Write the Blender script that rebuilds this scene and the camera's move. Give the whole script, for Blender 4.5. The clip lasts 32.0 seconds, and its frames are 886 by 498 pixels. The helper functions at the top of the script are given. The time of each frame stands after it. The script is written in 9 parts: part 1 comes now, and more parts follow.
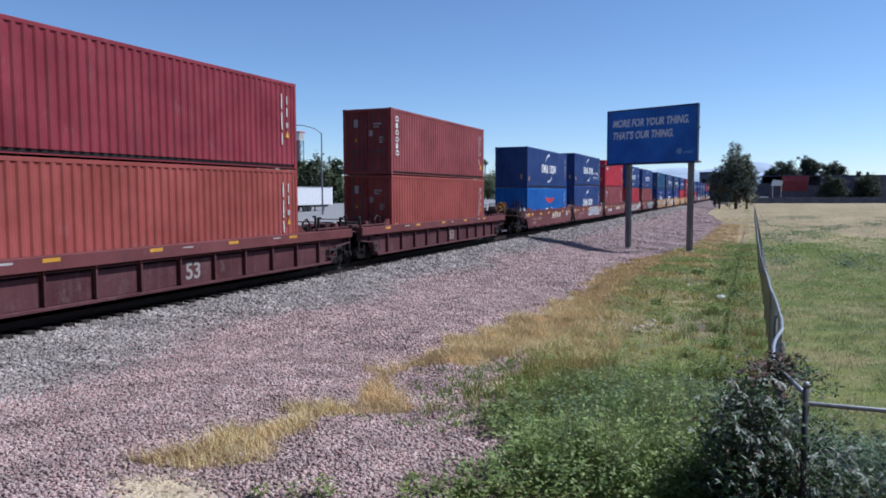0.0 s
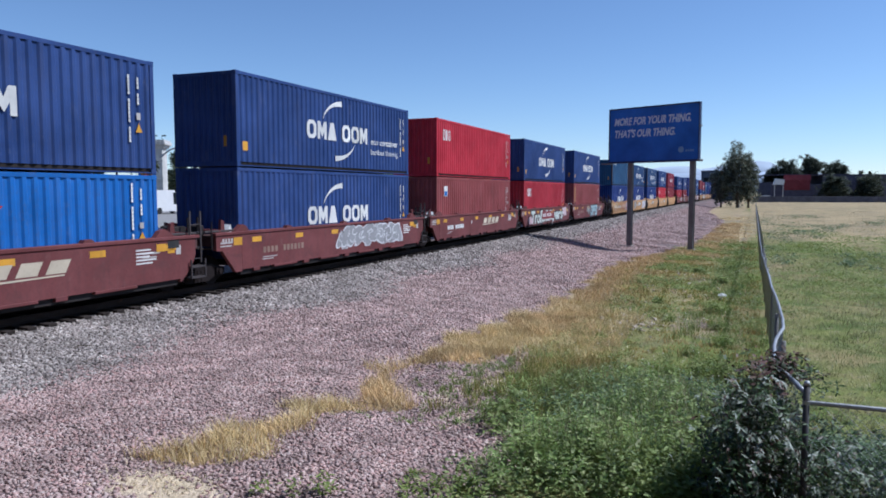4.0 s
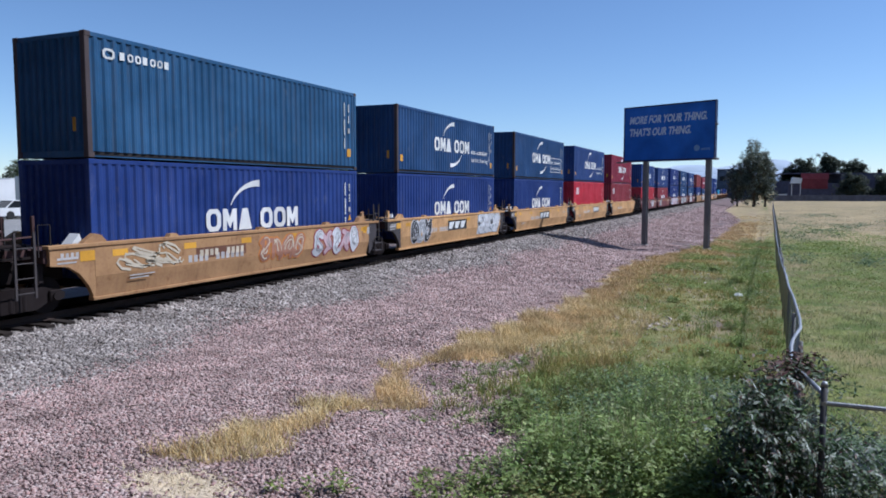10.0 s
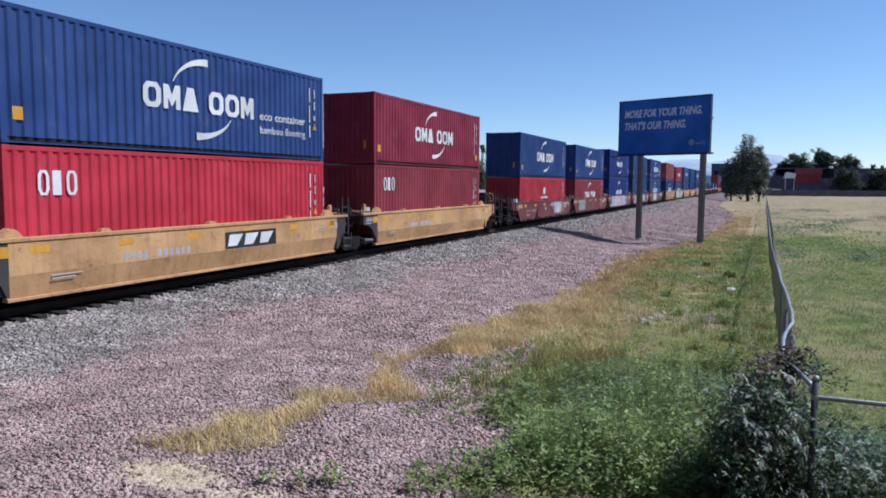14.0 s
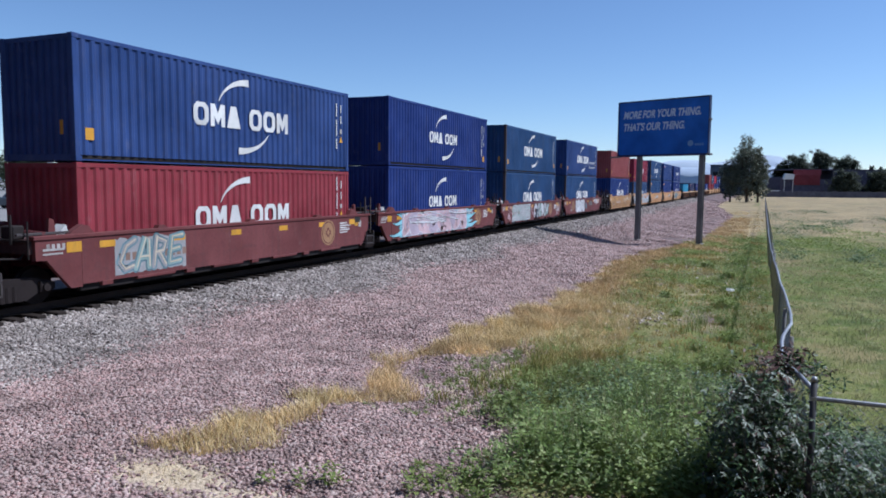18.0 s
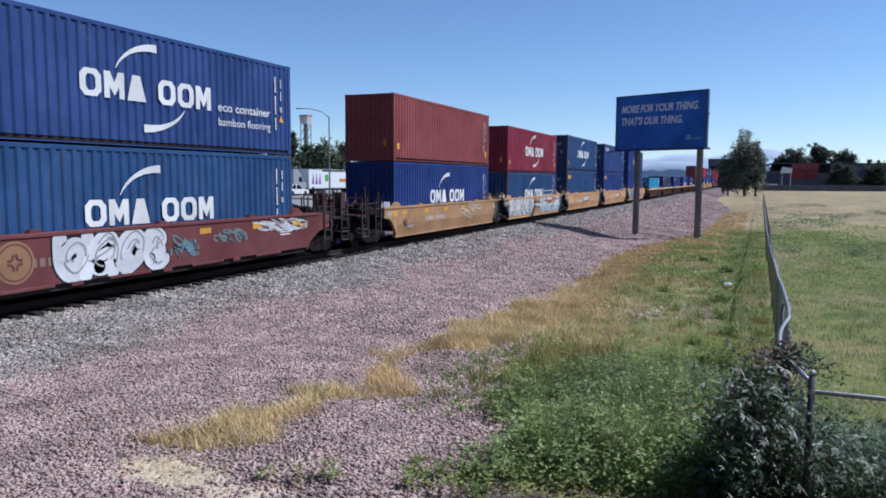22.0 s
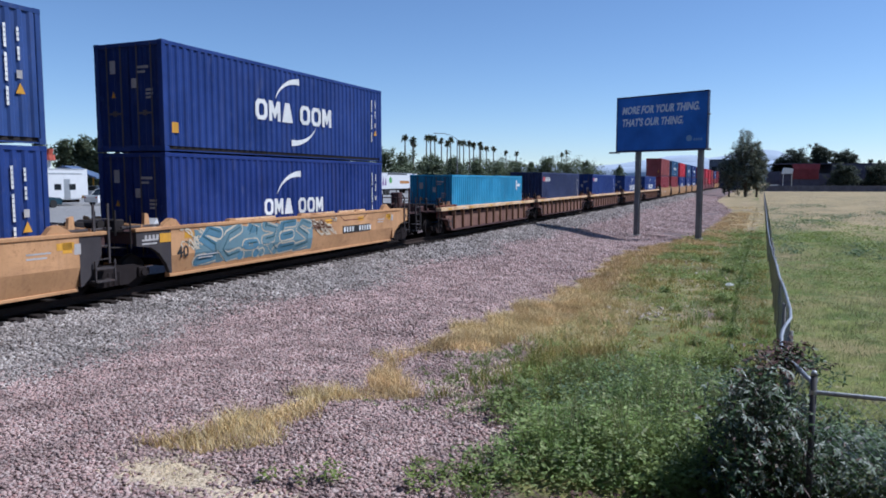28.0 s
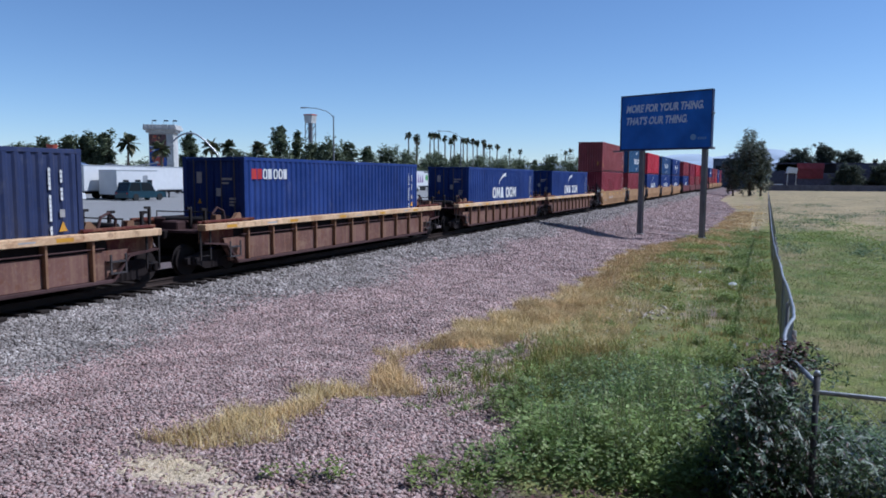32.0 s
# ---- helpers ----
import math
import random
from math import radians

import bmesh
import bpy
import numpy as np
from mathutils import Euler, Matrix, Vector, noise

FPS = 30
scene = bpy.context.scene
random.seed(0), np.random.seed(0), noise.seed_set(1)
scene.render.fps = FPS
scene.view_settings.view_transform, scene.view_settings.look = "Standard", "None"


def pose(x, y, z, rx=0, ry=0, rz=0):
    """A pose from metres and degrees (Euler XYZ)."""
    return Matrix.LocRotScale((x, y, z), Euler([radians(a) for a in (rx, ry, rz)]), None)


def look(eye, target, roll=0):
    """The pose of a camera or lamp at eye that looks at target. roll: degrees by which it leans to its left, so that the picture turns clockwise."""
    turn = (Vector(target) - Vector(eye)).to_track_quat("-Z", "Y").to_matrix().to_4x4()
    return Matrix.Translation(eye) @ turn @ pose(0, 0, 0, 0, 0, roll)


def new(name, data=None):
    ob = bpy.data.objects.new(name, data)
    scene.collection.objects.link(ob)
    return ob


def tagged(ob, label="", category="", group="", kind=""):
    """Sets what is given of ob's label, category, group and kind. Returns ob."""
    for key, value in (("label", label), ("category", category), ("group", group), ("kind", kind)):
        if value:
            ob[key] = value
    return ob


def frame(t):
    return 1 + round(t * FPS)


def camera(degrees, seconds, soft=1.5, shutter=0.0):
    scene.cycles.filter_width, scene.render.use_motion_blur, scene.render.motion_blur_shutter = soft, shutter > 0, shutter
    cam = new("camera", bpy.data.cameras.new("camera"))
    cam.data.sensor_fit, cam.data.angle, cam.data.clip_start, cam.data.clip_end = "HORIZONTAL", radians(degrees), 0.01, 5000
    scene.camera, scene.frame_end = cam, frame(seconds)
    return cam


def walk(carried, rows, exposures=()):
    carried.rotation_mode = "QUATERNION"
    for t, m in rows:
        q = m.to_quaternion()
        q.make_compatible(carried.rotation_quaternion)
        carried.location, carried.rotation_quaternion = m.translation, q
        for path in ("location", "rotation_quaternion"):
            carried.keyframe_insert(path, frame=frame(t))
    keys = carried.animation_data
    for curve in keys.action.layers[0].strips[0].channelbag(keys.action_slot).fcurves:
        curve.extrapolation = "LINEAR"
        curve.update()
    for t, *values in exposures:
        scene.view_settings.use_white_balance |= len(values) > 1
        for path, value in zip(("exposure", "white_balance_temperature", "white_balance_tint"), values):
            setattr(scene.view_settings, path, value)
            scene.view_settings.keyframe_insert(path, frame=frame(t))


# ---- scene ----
# ---------------------------------------------------------------- camera
EYE = 3.5
cam = camera(62.8, 32.0, soft=1.8)
TURNS = [
    (0.0, 22.61, -4.33, 0.2), (0.5, 22.56, -4.44, 0.1), (1.0, 22.49, -4.47, 0.15), (1.5, 22.55, -4.64, 0.1),
    (2.0, 22.53, -4.55, 0.06), (2.5, 22.52, -4.52, -0.1), (3.0, 22.75, -4.52, -0.16), (3.5, 22.76, -4.55, -0.05),
    (5.5, 22.63, -4.4, -0.06), (6.0, 22.56, -4.42, -0.07), (6.5, 22.65, -4.5, -0.13), (7.0, 23.15, -4.63, 0.01),
    (7.5, 23.73, -4.97, -0.09), (8.0, 23.33, -4.86, -0.08), (8.5, 23.49, -4.56, -0.13), (9.0, 23.47, -4.63, -0.16),
    (9.5, 23.73, -4.52, -0.12), (10.0, 23.83, -4.61, 0.0), (10.5, 24.33, -4.55, 0.04), (11.0, 24.25, -4.82, -0.05),
    (11.5, 23.43, -5.0, -0.18), (12.0, 23.2, -5.17, -0.36), (12.5, 23.26, -5.31, -0.18), (13.0, 23.3, -5.26, -0.23),
    (13.5, 23.21, -5.15, 0.02), (14.0, 23.41, -5.19, -0.39), (14.5, 23.31, -5.3, -0.29), (16.5, 23.26, -4.86, -0.24),
    (17.0, 23.26, -5.02, -0.3), (17.5, 23.35, -5.13, -0.43), (18.0, 23.34, -5.14, -0.47), (18.5, 23.45, -5.3, -0.41),
    (19.0, 23.47, -5.44, -0.41), (19.5, 23.48, -5.45, -0.34), (20.0, 23.54, -5.81, -0.27), (20.5, 23.47, -5.92, -0.17),
    (21.0, 23.27, -5.85, -0.42), (21.5, 23.21, -5.78, -0.23), (22.0, 23.18, -5.52, -0.25), (22.5, 23.08, -5.12, -0.18),
    (23.0, 23.18, -5.48, -0.32), (23.5, 23.34, -5.75, -0.35), (24.0, 23.33, -5.89, -0.36), (24.5, 23.23, -5.66, -0.42),
    (25.0, 23.11, -5.72, -0.23), (25.5, 23.17, -5.62, -0.13), (27.5, 23.3, -5.32, -0.21), (28.0, 23.25, -5.39, -0.06),
    (28.5, 23.29, -5.09, -0.12), (29.0, 23.05, -5.18, -0.22), (29.5, 23.16, -5.19, -0.13), (30.0, 23.3, -5.26, -0.23),
    (30.5, 23.42, -5.43, -0.15), (31.0, 23.46, -5.48, -0.35), (31.5, 23.45, -5.61, -0.3), (32.0, 23.52, -5.57, -0.34)]
walk(cam, [(t, pose(0, 0, EYE, 90 + p, r, w)) for t, w, p, r in TURNS], [(0.0, 0.08, 5500, 12), (26.0, 0.06, 5500, 12), (27.8, 0.05, 5500, 12), (29.5, -0.08, 5300, 12), (32.0, -0.10, 5300, 12)])

# ---------------------------------------------------------------- sky and sun
SUN_UP, SUN_TURN = 52.0, 30.0          # degrees above the horizon, degrees from +x towards +y
world = bpy.data.worlds.new("sky")
scene.world = world
world.use_nodes = True
wn = world.node_tree.nodes
sky = wn.new("ShaderNodeTexSky")
sky.sky_type = "NISHITA"
sky.sun_disc = False
sky.sun_elevation = radians(SUN_UP)
sky.sun_rotation = radians(90 - SUN_TURN)
sky.altitude = 1500
sky.air_density, sky.dust_density, sky.ozone_density = 1.0, 0.1, 3.0
wn["Background"].inputs["Strength"].default_value = 0.108
world.node_tree.links.new(sky.outputs[0], wn["Background"].inputs["Color"])
sun = new("sun", bpy.data.lights.new("sun", "SUN"))
sun.data.energy = 4.85
sun.data.angle = radians(0.53)
sun.data.color = (1.0, 0.95, 0.88)
su, st = radians(SUN_UP), radians(SUN_TURN)
sun.matrix_world = look((60 * math.cos(st), 60 * math.sin(st), 60 * math.tan(su)), (0, 0, 0))


# ---------------------------------------------------------------- materials
def shader(name):
    m = bpy.data.materials.new(name)
    m.use_nodes = True
    return m, m.node_tree.nodes, m.node_tree.links, m.node_tree.nodes["Principled BSDF"]


def node(ns, kind, **kw):
    n = ns.new(kind)
    for k, v in kw.items():
        n.inputs[k.replace("_", " ")].default_value = v
    return n


def mixer(ns, ls, fac, a, b, mode="MIX"):
    n = ns.new("ShaderNodeMix")
    n.data_type, n.blend_type = "RGBA", mode
    for sock, val in ((n.inputs[0], fac), (n.inputs[6], a), (n.inputs[7], b)):
        if hasattr(val, "links"):
            ls.new(val, sock)
        elif isinstance(val, (int, float)):
            sock.default_value = val
        else:
            sock.default_value = (*val, 1)
    return n.outputs[2]


def ramp(ns, ls, src, lo, hi):
    n = ns.new("ShaderNodeMapRange")
    n.inputs["From Min"].default_value, n.inputs["From Max"].default_value = lo, hi
    ls.new(src, n.inputs["Value"])
    return n.outputs[0]


def coords(ns, ls, scale=(1, 1, 1), shift=True):
    """Object coordinates, shifted by the object's own random number."""
    tc = ns.new("ShaderNodeTexCoord")
    mp = ns.new("ShaderNodeMapping")
    mp.inputs["Scale"].default_value = scale
    ls.new(tc.outputs["Object"], mp.inputs["Vector"])
    if shift:
        oi = ns.new("ShaderNodeObjectInfo")
        mul = ns.new("ShaderNodeMath")
        mul.operation = "MULTIPLY"
        mul.inputs[1].default_value = 37.0
        ls.new(oi.outputs["Random"], mul.inputs[0])
        ls.new(mul.outputs[0], mp.inputs["Location"])
    return mp.outputs[0]


TONE_SCALE = 0.82        # scales most base colours down, so shade renders deeper under the stronger sun


def paint(name, col, rough=0.5, metal=0.0, dirt=0.35, rust=0.0, streak=0.35, grime=(0.10, 0.085, 0.07), bump=0.03, size=1.0, spec=0.28, stain=0.0, dust=0.0):
    """Weathered paint: fading, grime blotches, streaks that run down, rust spots."""
    m, ns, ls, b = shader(name)
    col = tuple(c * TONE_SCALE for c in col)
    v = coords(ns, ls)
    big = node(ns, "ShaderNodeTexNoise", Scale=0.55 / size, Detail=5.0, Roughness=0.6)
    fine = node(ns, "ShaderNodeTexNoise", Scale=14.0 / size, Detail=4.0, Roughness=0.65)
    run = node(ns, "ShaderNodeTexNoise", Scale=1.0, Detail=4.0, Roughness=0.55)
    ls.new(v, big.inputs["Vector"])
    ls.new(v, fine.inputs["Vector"])
    ls.new(coords(ns, ls, (6.0 / size, 6.0 / size, 0.45 / size)), run.inputs["Vector"])
    pale = tuple(min(1, c * 1.22 + 0.012) for c in col)
    deep = tuple(c * 0.78 for c in col)
    c = mixer(ns, ls, ramp(ns, ls, big.outputs[0], 0.3, 0.7), deep, pale)
    c = mixer(ns, ls, mul_(ns, ls, ramp(ns, ls, run.outputs[0], 0.5, 0.82), streak), c, grime)
    c = mixer(ns, ls, mul_(ns, ls, ramp(ns, ls, fine.outputs[0], 0.52, 0.8), dirt), c, grime)
    if stain:
        blot = node(ns, "ShaderNodeTexNoise", Scale=0.9 / size, Detail=7.0, Roughness=0.72, Distortion=0.6)
        ls.new(coords(ns, ls, (1.0, 0.6, 1.3)), blot.inputs["Vector"])
        c = mixer(ns, ls, mul_(ns, ls, ramp(ns, ls, blot.outputs[0], 0.53, 0.72), stain), c, grime)
    if dust:
        pale_n = node(ns, "ShaderNodeTexNoise", Scale=2.4 / size, Detail=8.0, Roughness=0.75)
        ls.new(coords(ns, ls, (1.0, 1.0, 0.5)), pale_n.inputs["Vector"])
        c = mixer(ns, ls, mul_(ns, ls, ramp(ns, ls, pale_n.outputs[0], 0.58, 0.74), dust), c, (0.36, 0.34, 0.33))
    if rust:
        sp = node(ns, "ShaderNodeTexNoise", Scale=3.2 / size, Detail=7.0, Roughness=0.7)
        ls.new(v, sp.inputs["Vector"])
        c = mixer(ns, ls, mul_(ns, ls, ramp(ns, ls, sp.outputs[0], 0.66 - 0.12 * rust, 0.74), 0.9), c, (0.16, 0.06, 0.025))
    ls.new(c, b.inputs["Base Color"])
    ls.new(ramp_out(ns, ls, fine.outputs[0], 0.3, 0.75, rough - 0.1, min(1, rough + 0.2)), b.inputs["Roughness"])
    b.inputs["Metallic"].default_value = metal
    b.inputs["Specular IOR Level"].default_value = spec
    bp = node(ns, "ShaderNodeBump", Strength=bump * 4, Distance=0.01)
    ls.new(fine.outputs[0], bp.inputs["Height"])
    ls.new(bp.outputs[0], b.inputs["Normal"])
    return m


def mul_(ns, ls, src, k):
    n = ns.new("ShaderNodeMath")
    n.operation = "MULTIPLY"
    n.inputs[1].default_value = k
    ls.new(src, n.inputs[0])
    return n.outputs[0]


def ramp_out(ns, ls, src, lo, hi, a, b):
    n = ns.new("ShaderNodeMapRange")
    for k, v in (("From Min", lo), ("From Max", hi), ("To Min", a), ("To Max", b)):
        n.inputs[k].default_value = v
    ls.new(src, n.inputs["Value"])
    return n.outputs[0]


def island(name, cols, rough=0.9, spec=0.3, trans=0.0, alt=None, patch=0.35):
    """Colours that vary from piece to piece of one mesh; alt: a second colour that comes in wide patches."""
    m, ns, ls, b = shader(name)
    g = ns.new("ShaderNodeNewGeometry")
    cr = ns.new("ShaderNodeValToRGB")
    el = cr.color_ramp.elements
    while len(el) < len(cols):
        el.new(0.5)
    for i, c in enumerate(cols):
        el[i].position = i / (len(cols) - 1)
        el[i].color = (*(x * TONE_SCALE for x in c), 1)
    ls.new(g.outputs["Random Per Island"], cr.inputs[0])
    tc = ns.new("ShaderNodeTexCoord")
    nz = node(ns, "ShaderNodeTexNoise", Scale=1.3, Detail=3.0)
    ls.new(tc.outputs["Object"], nz.inputs["Vector"])
    c = cr.outputs[0]
    if alt:
        pn = node(ns, "ShaderNodeTexNoise", Scale=patch, Detail=4.0, Roughness=0.6)
        ls.new(tc.outputs["Object"], pn.inputs["Vector"])
        c = mixer(ns, ls, mul_(ns, ls, ramp(ns, ls, pn.outputs[0], 0.46, 0.58), 0.75), c, tuple(x * TONE_SCALE for x in alt))
    hs = ns.new("ShaderNodeHueSaturation")
    ls.new(c, hs.inputs["Color"])
    ls.new(ramp_out(ns, ls, nz.outputs[0], 0.3, 0.7, 0.7, 1.3), hs.inputs["Value"])
    ls.new(hs.outputs[0], b.inputs["Base Color"])
    b.inputs["Roughness"].default_value = rough
    b.inputs["Specular IOR Level"].default_value = spec
    if trans:
        tl = ns.new("ShaderNodeBsdfTranslucent")
        ls.new(hs.outputs[0], tl.inputs["Color"])
        mx = ns.new("ShaderNodeMixShader")
        mx.inputs[0].default_value = trans
        out = ns["Material Output"]
        ls.new(b.outputs[0], mx.inputs[1])
        ls.new(tl.outputs[0], mx.inputs[2])
        ls.new(mx.outputs[0], out.inputs["Surface"])
    return m


def plain(name, col, rough=0.6, metal=0.0, var=0.2, scale=6.0, spec=0.5):
    m, ns, ls, b = shader(name)
    col = tuple(x * TONE_SCALE for x in col)
    nz = node(ns, "ShaderNodeTexNoise", Scale=scale, Detail=5.0)
    ls.new(coords(ns, ls), nz.inputs["Vector"])
    c = mixer(ns, ls, ramp(ns, ls, nz.outputs[0], 0.3, 0.7), tuple(x * (1 - var) for x in col), tuple(min(1, x * (1 + var)) for x in col))
    ls.new(c, b.inputs["Base Color"])
    b.inputs["Roughness"].default_value, b.inputs["Metallic"].default_value = rough, metal
    b.inputs["Specular IOR Level"].default_value = spec
    return m


BOX = dict(
    maroon=paint("maroon_paint", (0.29, 0.042, 0.058), spec=0.09, dust=0.16),
    wine=paint("wine_paint", (0.28, 0.03, 0.062), spec=0.09, dust=0.16),
    orange=paint("faded_orange_red_paint", (0.355, 0.08, 0.066), streak=0.25, spec=0.09, dust=0.16),
    rust=paint("red_brown_paint", (0.31, 0.076, 0.078), rust=0.2, spec=0.09, dust=0.16),
    red=paint("bright_red_paint", (0.56, 0.035, 0.06), streak=0.2, spec=0.09, dust=0.16),
    crimson=paint("dull_crimson_paint", (0.47, 0.036, 0.056), streak=0.3, spec=0.09, dust=0.16),
    scarlet=paint("scarlet_paint", (0.50, 0.04, 0.058), streak=0.2, spec=0.09, dust=0.16),
    navy=paint("navy_paint", (0.034, 0.072, 0.228), dirt=0.2, streak=0.2, spec=0.09, dust=0.16),
    blue=paint("marine_blue_paint", (0.021, 0.05, 0.21), dirt=0.2, streak=0.2, spec=0.09, dust=0.16),
    steelblue=paint("faded_blue_paint", (0.026, 0.078, 0.205), dirt=0.25, spec=0.09, dust=0.16),
    teal=paint("grey_teal_paint", (0.03, 0.1, 0.215), dirt=0.25, spec=0.09, dust=0.16),
    bright=paint("bright_blue_paint", (0.022, 0.15, 0.5), streak=0.25, spec=0.09, dust=0.16),
    cyan=paint("cyan_paint", (0.05, 0.31, 0.52), streak=0.25, rust=0.15, spec=0.09, dust=0.16),
    slate=paint("slate_blue_paint", (0.036, 0.05, 0.125), dirt=0.25, spec=0.09, dust=0.16),
    royal=paint("royal_blue_paint", (0.018, 0.042, 0.20), dirt=0.2, streak=0.2, spec=0.09, dust=0.16))
CAR = dict(
    brown=paint("brown_wagon_paint", (0.168, 0.05, 0.05), dirt=0.4, rust=0.3, rough=0.65, grime=(0.075, 0.045, 0.045), spec=0.12, stain=0.55, dust=0.1),
    dark=paint("dark_brown_wagon_paint", (0.10, 0.034, 0.038), dirt=0.4, rust=0.3, rough=0.7, grime=(0.16, 0.10, 0.095), spec=0.1, stain=0.4, dust=0.2),
    yellow=paint("yellow_wagon_paint", (0.62, 0.36, 0.16), dirt=0.4, rust=0.6, rough=0.6, streak=0.55, grime=(0.2, 0.1, 0.055), spec=0.12, stain=0.6, dust=0.1),
    tan=paint("tan_wagon_paint", (0.46, 0.265, 0.125), dirt=0.5, rust=0.7, rough=0.65, streak=0.5, grime=(0.2, 0.1, 0.06), spec=0.12, stain=0.55, dust=0.1),
    flat=paint("faded_orange_wagon_paint", (0.60, 0.33, 0.155), dirt=0.4, rust=0.5, rough=0.65, streak=0.35, grime=(0.2, 0.1, 0.06), spec=0.12, stain=0.55, dust=0.1),
    rusty=paint("rusty_wagon_paint", (0.125, 0.036, 0.03), dirt=0.75, rust=0.5, rough=0.85, streak=0.85, grime=(0.34, 0.20, 0.11), size=2.6, spec=0.05, stain=0.8))
EDGE = paint("worn_ochre_paint", (0.80, 0.55, 0.33), dirt=0.5, rust=1.1, rough=0.8, streak=0.55, grime=(0.34, 0.16, 0.07), size=0.8, spec=0.08, stain=0.95)
PLATE = paint("dusty_wagon_plate", (0.19, 0.098, 0.078), dirt=0.6, rust=0.9, rough=0.85, streak=0.7, grime=(0.31, 0.20, 0.13), spec=0.05, stain=0.7, dust=0.25)
RIB = paint("rusty_rib_paint", (0.30, 0.17, 0.10), dirt=0.6, rust=0.9, rough=0.85, streak=0.6, grime=(0.10, 0.05, 0.04), spec=0.05, stain=0.7)
DARK_POST = paint("dark_fence_post", (0.06, 0.06, 0.068), dirt=0.3, rough=0.6, size=0.4)
STEEL_DARK = paint("grimy_black_steel", (0.032, 0.027, 0.027), dirt=0.3, rough=0.75, rust=0.1, grime=(0.04, 0.033, 0.03), spec=0.06)
GEAR = paint("grimy_brown_gear", (0.085, 0.047, 0.045), dirt=0.4, rough=0.8, rust=0.2, grime=(0.03, 0.022, 0.02), spec=0.06)
# oily gear and wheels, near black to put the deep shade under wagons into colour
UNDER = paint("oily_shaded_gear", (0.018, 0.013, 0.013), dirt=0.4, rough=0.9, grime=(0.024, 0.018, 0.016), spec=0.03)
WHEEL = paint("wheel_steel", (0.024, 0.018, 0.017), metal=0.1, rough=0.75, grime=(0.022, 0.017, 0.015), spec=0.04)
END_GREY = paint("dark_grey_end_paint", (0.048, 0.040, 0.043), dirt=0.35, rough=0.7)
SCUFFED = paint("scuffed_corner_steel", (0.07, 0.05, 0.052), dirt=0.5, rust=0.35, rough=0.75)
EMBLEM = paint("faded_tan_emblem", (0.36, 0.20, 0.10), dirt=0.3, streak=0.2, rough=0.7)
WHITE = paint("white_marking_paint", (0.78, 0.78, 0.76), dirt=0.15, streak=0.12)
TAN_MARK = paint("faded_tan_lettering", (0.27, 0.17, 0.13), dirt=0.4, streak=0.3)
DIM_WHITE = paint("faded_white_paint", (0.5, 0.47, 0.45), dirt=0.5, streak=0.4)
YELLOW_MARK = paint("yellow_reflector", (0.72, 0.36, 0.03), dirt=0.25)
PALE_NUMBER = paint("worn_white_number", (0.40, 0.36, 0.32), dirt=0.7, streak=0.4)
PALE_MARK = paint("faded_yellow_marking", (0.72, 0.46, 0.16), dirt=0.3)
RED_MARK = paint("red_marking", (0.55, 0.03, 0.03), dirt=0.2)
BLACK_MARK = paint("black_marking", (0.02, 0.02, 0.02), dirt=0.3)
TAGS = {k: paint("spray_" + k, c, dirt=0.15, streak=0.15, rough=0.7) for k, c in dict(
    white=(0.72, 0.72, 0.74), bone=(0.62, 0.68, 0.62), ice=(0.45, 0.62, 0.66), sea=(0.17, 0.26, 0.25), slate=(0.15, 0.25, 0.29), pink=(0.66, 0.47, 0.50), red=(0.30, 0.05, 0.07), mint=(0.30, 0.42, 0.40), teal=(0.03, 0.10, 0.12), cyan=(0.30, 0.60, 0.68), black=(0.02, 0.02, 0.025),
    lilac=(0.50, 0.42, 0.50), rose=(0.42, 0.20, 0.13), denim=(0.10, 0.22, 0.30), rust=(0.16, 0.065, 0.035), grey=(0.35, 0.35, 0.36), cream=(0.65, 0.56, 0.42), orange=(0.6, 0.22, 0.05)).items()}
ROD = paint("dull_grey_lock_rod", (0.12, 0.105, 0.11), metal=0.0, rough=0.6, dirt=0.3, size=0.4)
GALV = paint("galvanised_steel", (0.42, 0.43, 0.45), metal=0.6, rough=0.45, dirt=0.3, size=0.3)
WIRE = plain("fence_wire", (0.32, 0.33, 0.35), 0.5, 0.5)
POLE = paint("grey_steel_post", (0.19, 0.187, 0.192), rough=0.6, dirt=0.4, rust=0.15, size=0.6)
TIMBER = paint("creosoted_timber", (0.03, 0.023, 0.02), dirt=0.4, rough=0.9, size=0.4, grime=(0.05, 0.04, 0.035), spec=0.06)
RAIL = paint("rail_steel", (0.05, 0.034, 0.028), metal=0.1, rough=0.75, rust=0.2, grime=(0.04, 0.03, 0.025), spec=0.06)
CONC = paint("barrier_concrete", (0.40, 0.39, 0.36), rough=0.9, dirt=0.35, streak=0.4)
BARK = paint("tree_bark", (0.13, 0.10, 0.075), rough=0.95, dirt=0.4, size=0.5)
GLASS = plain("dark_car_glass", (0.02, 0.025, 0.03), 0.08, 0.0, 0.1)
TYRE = plain("tyre_rubber", (0.02, 0.02, 0.02), 0.85)


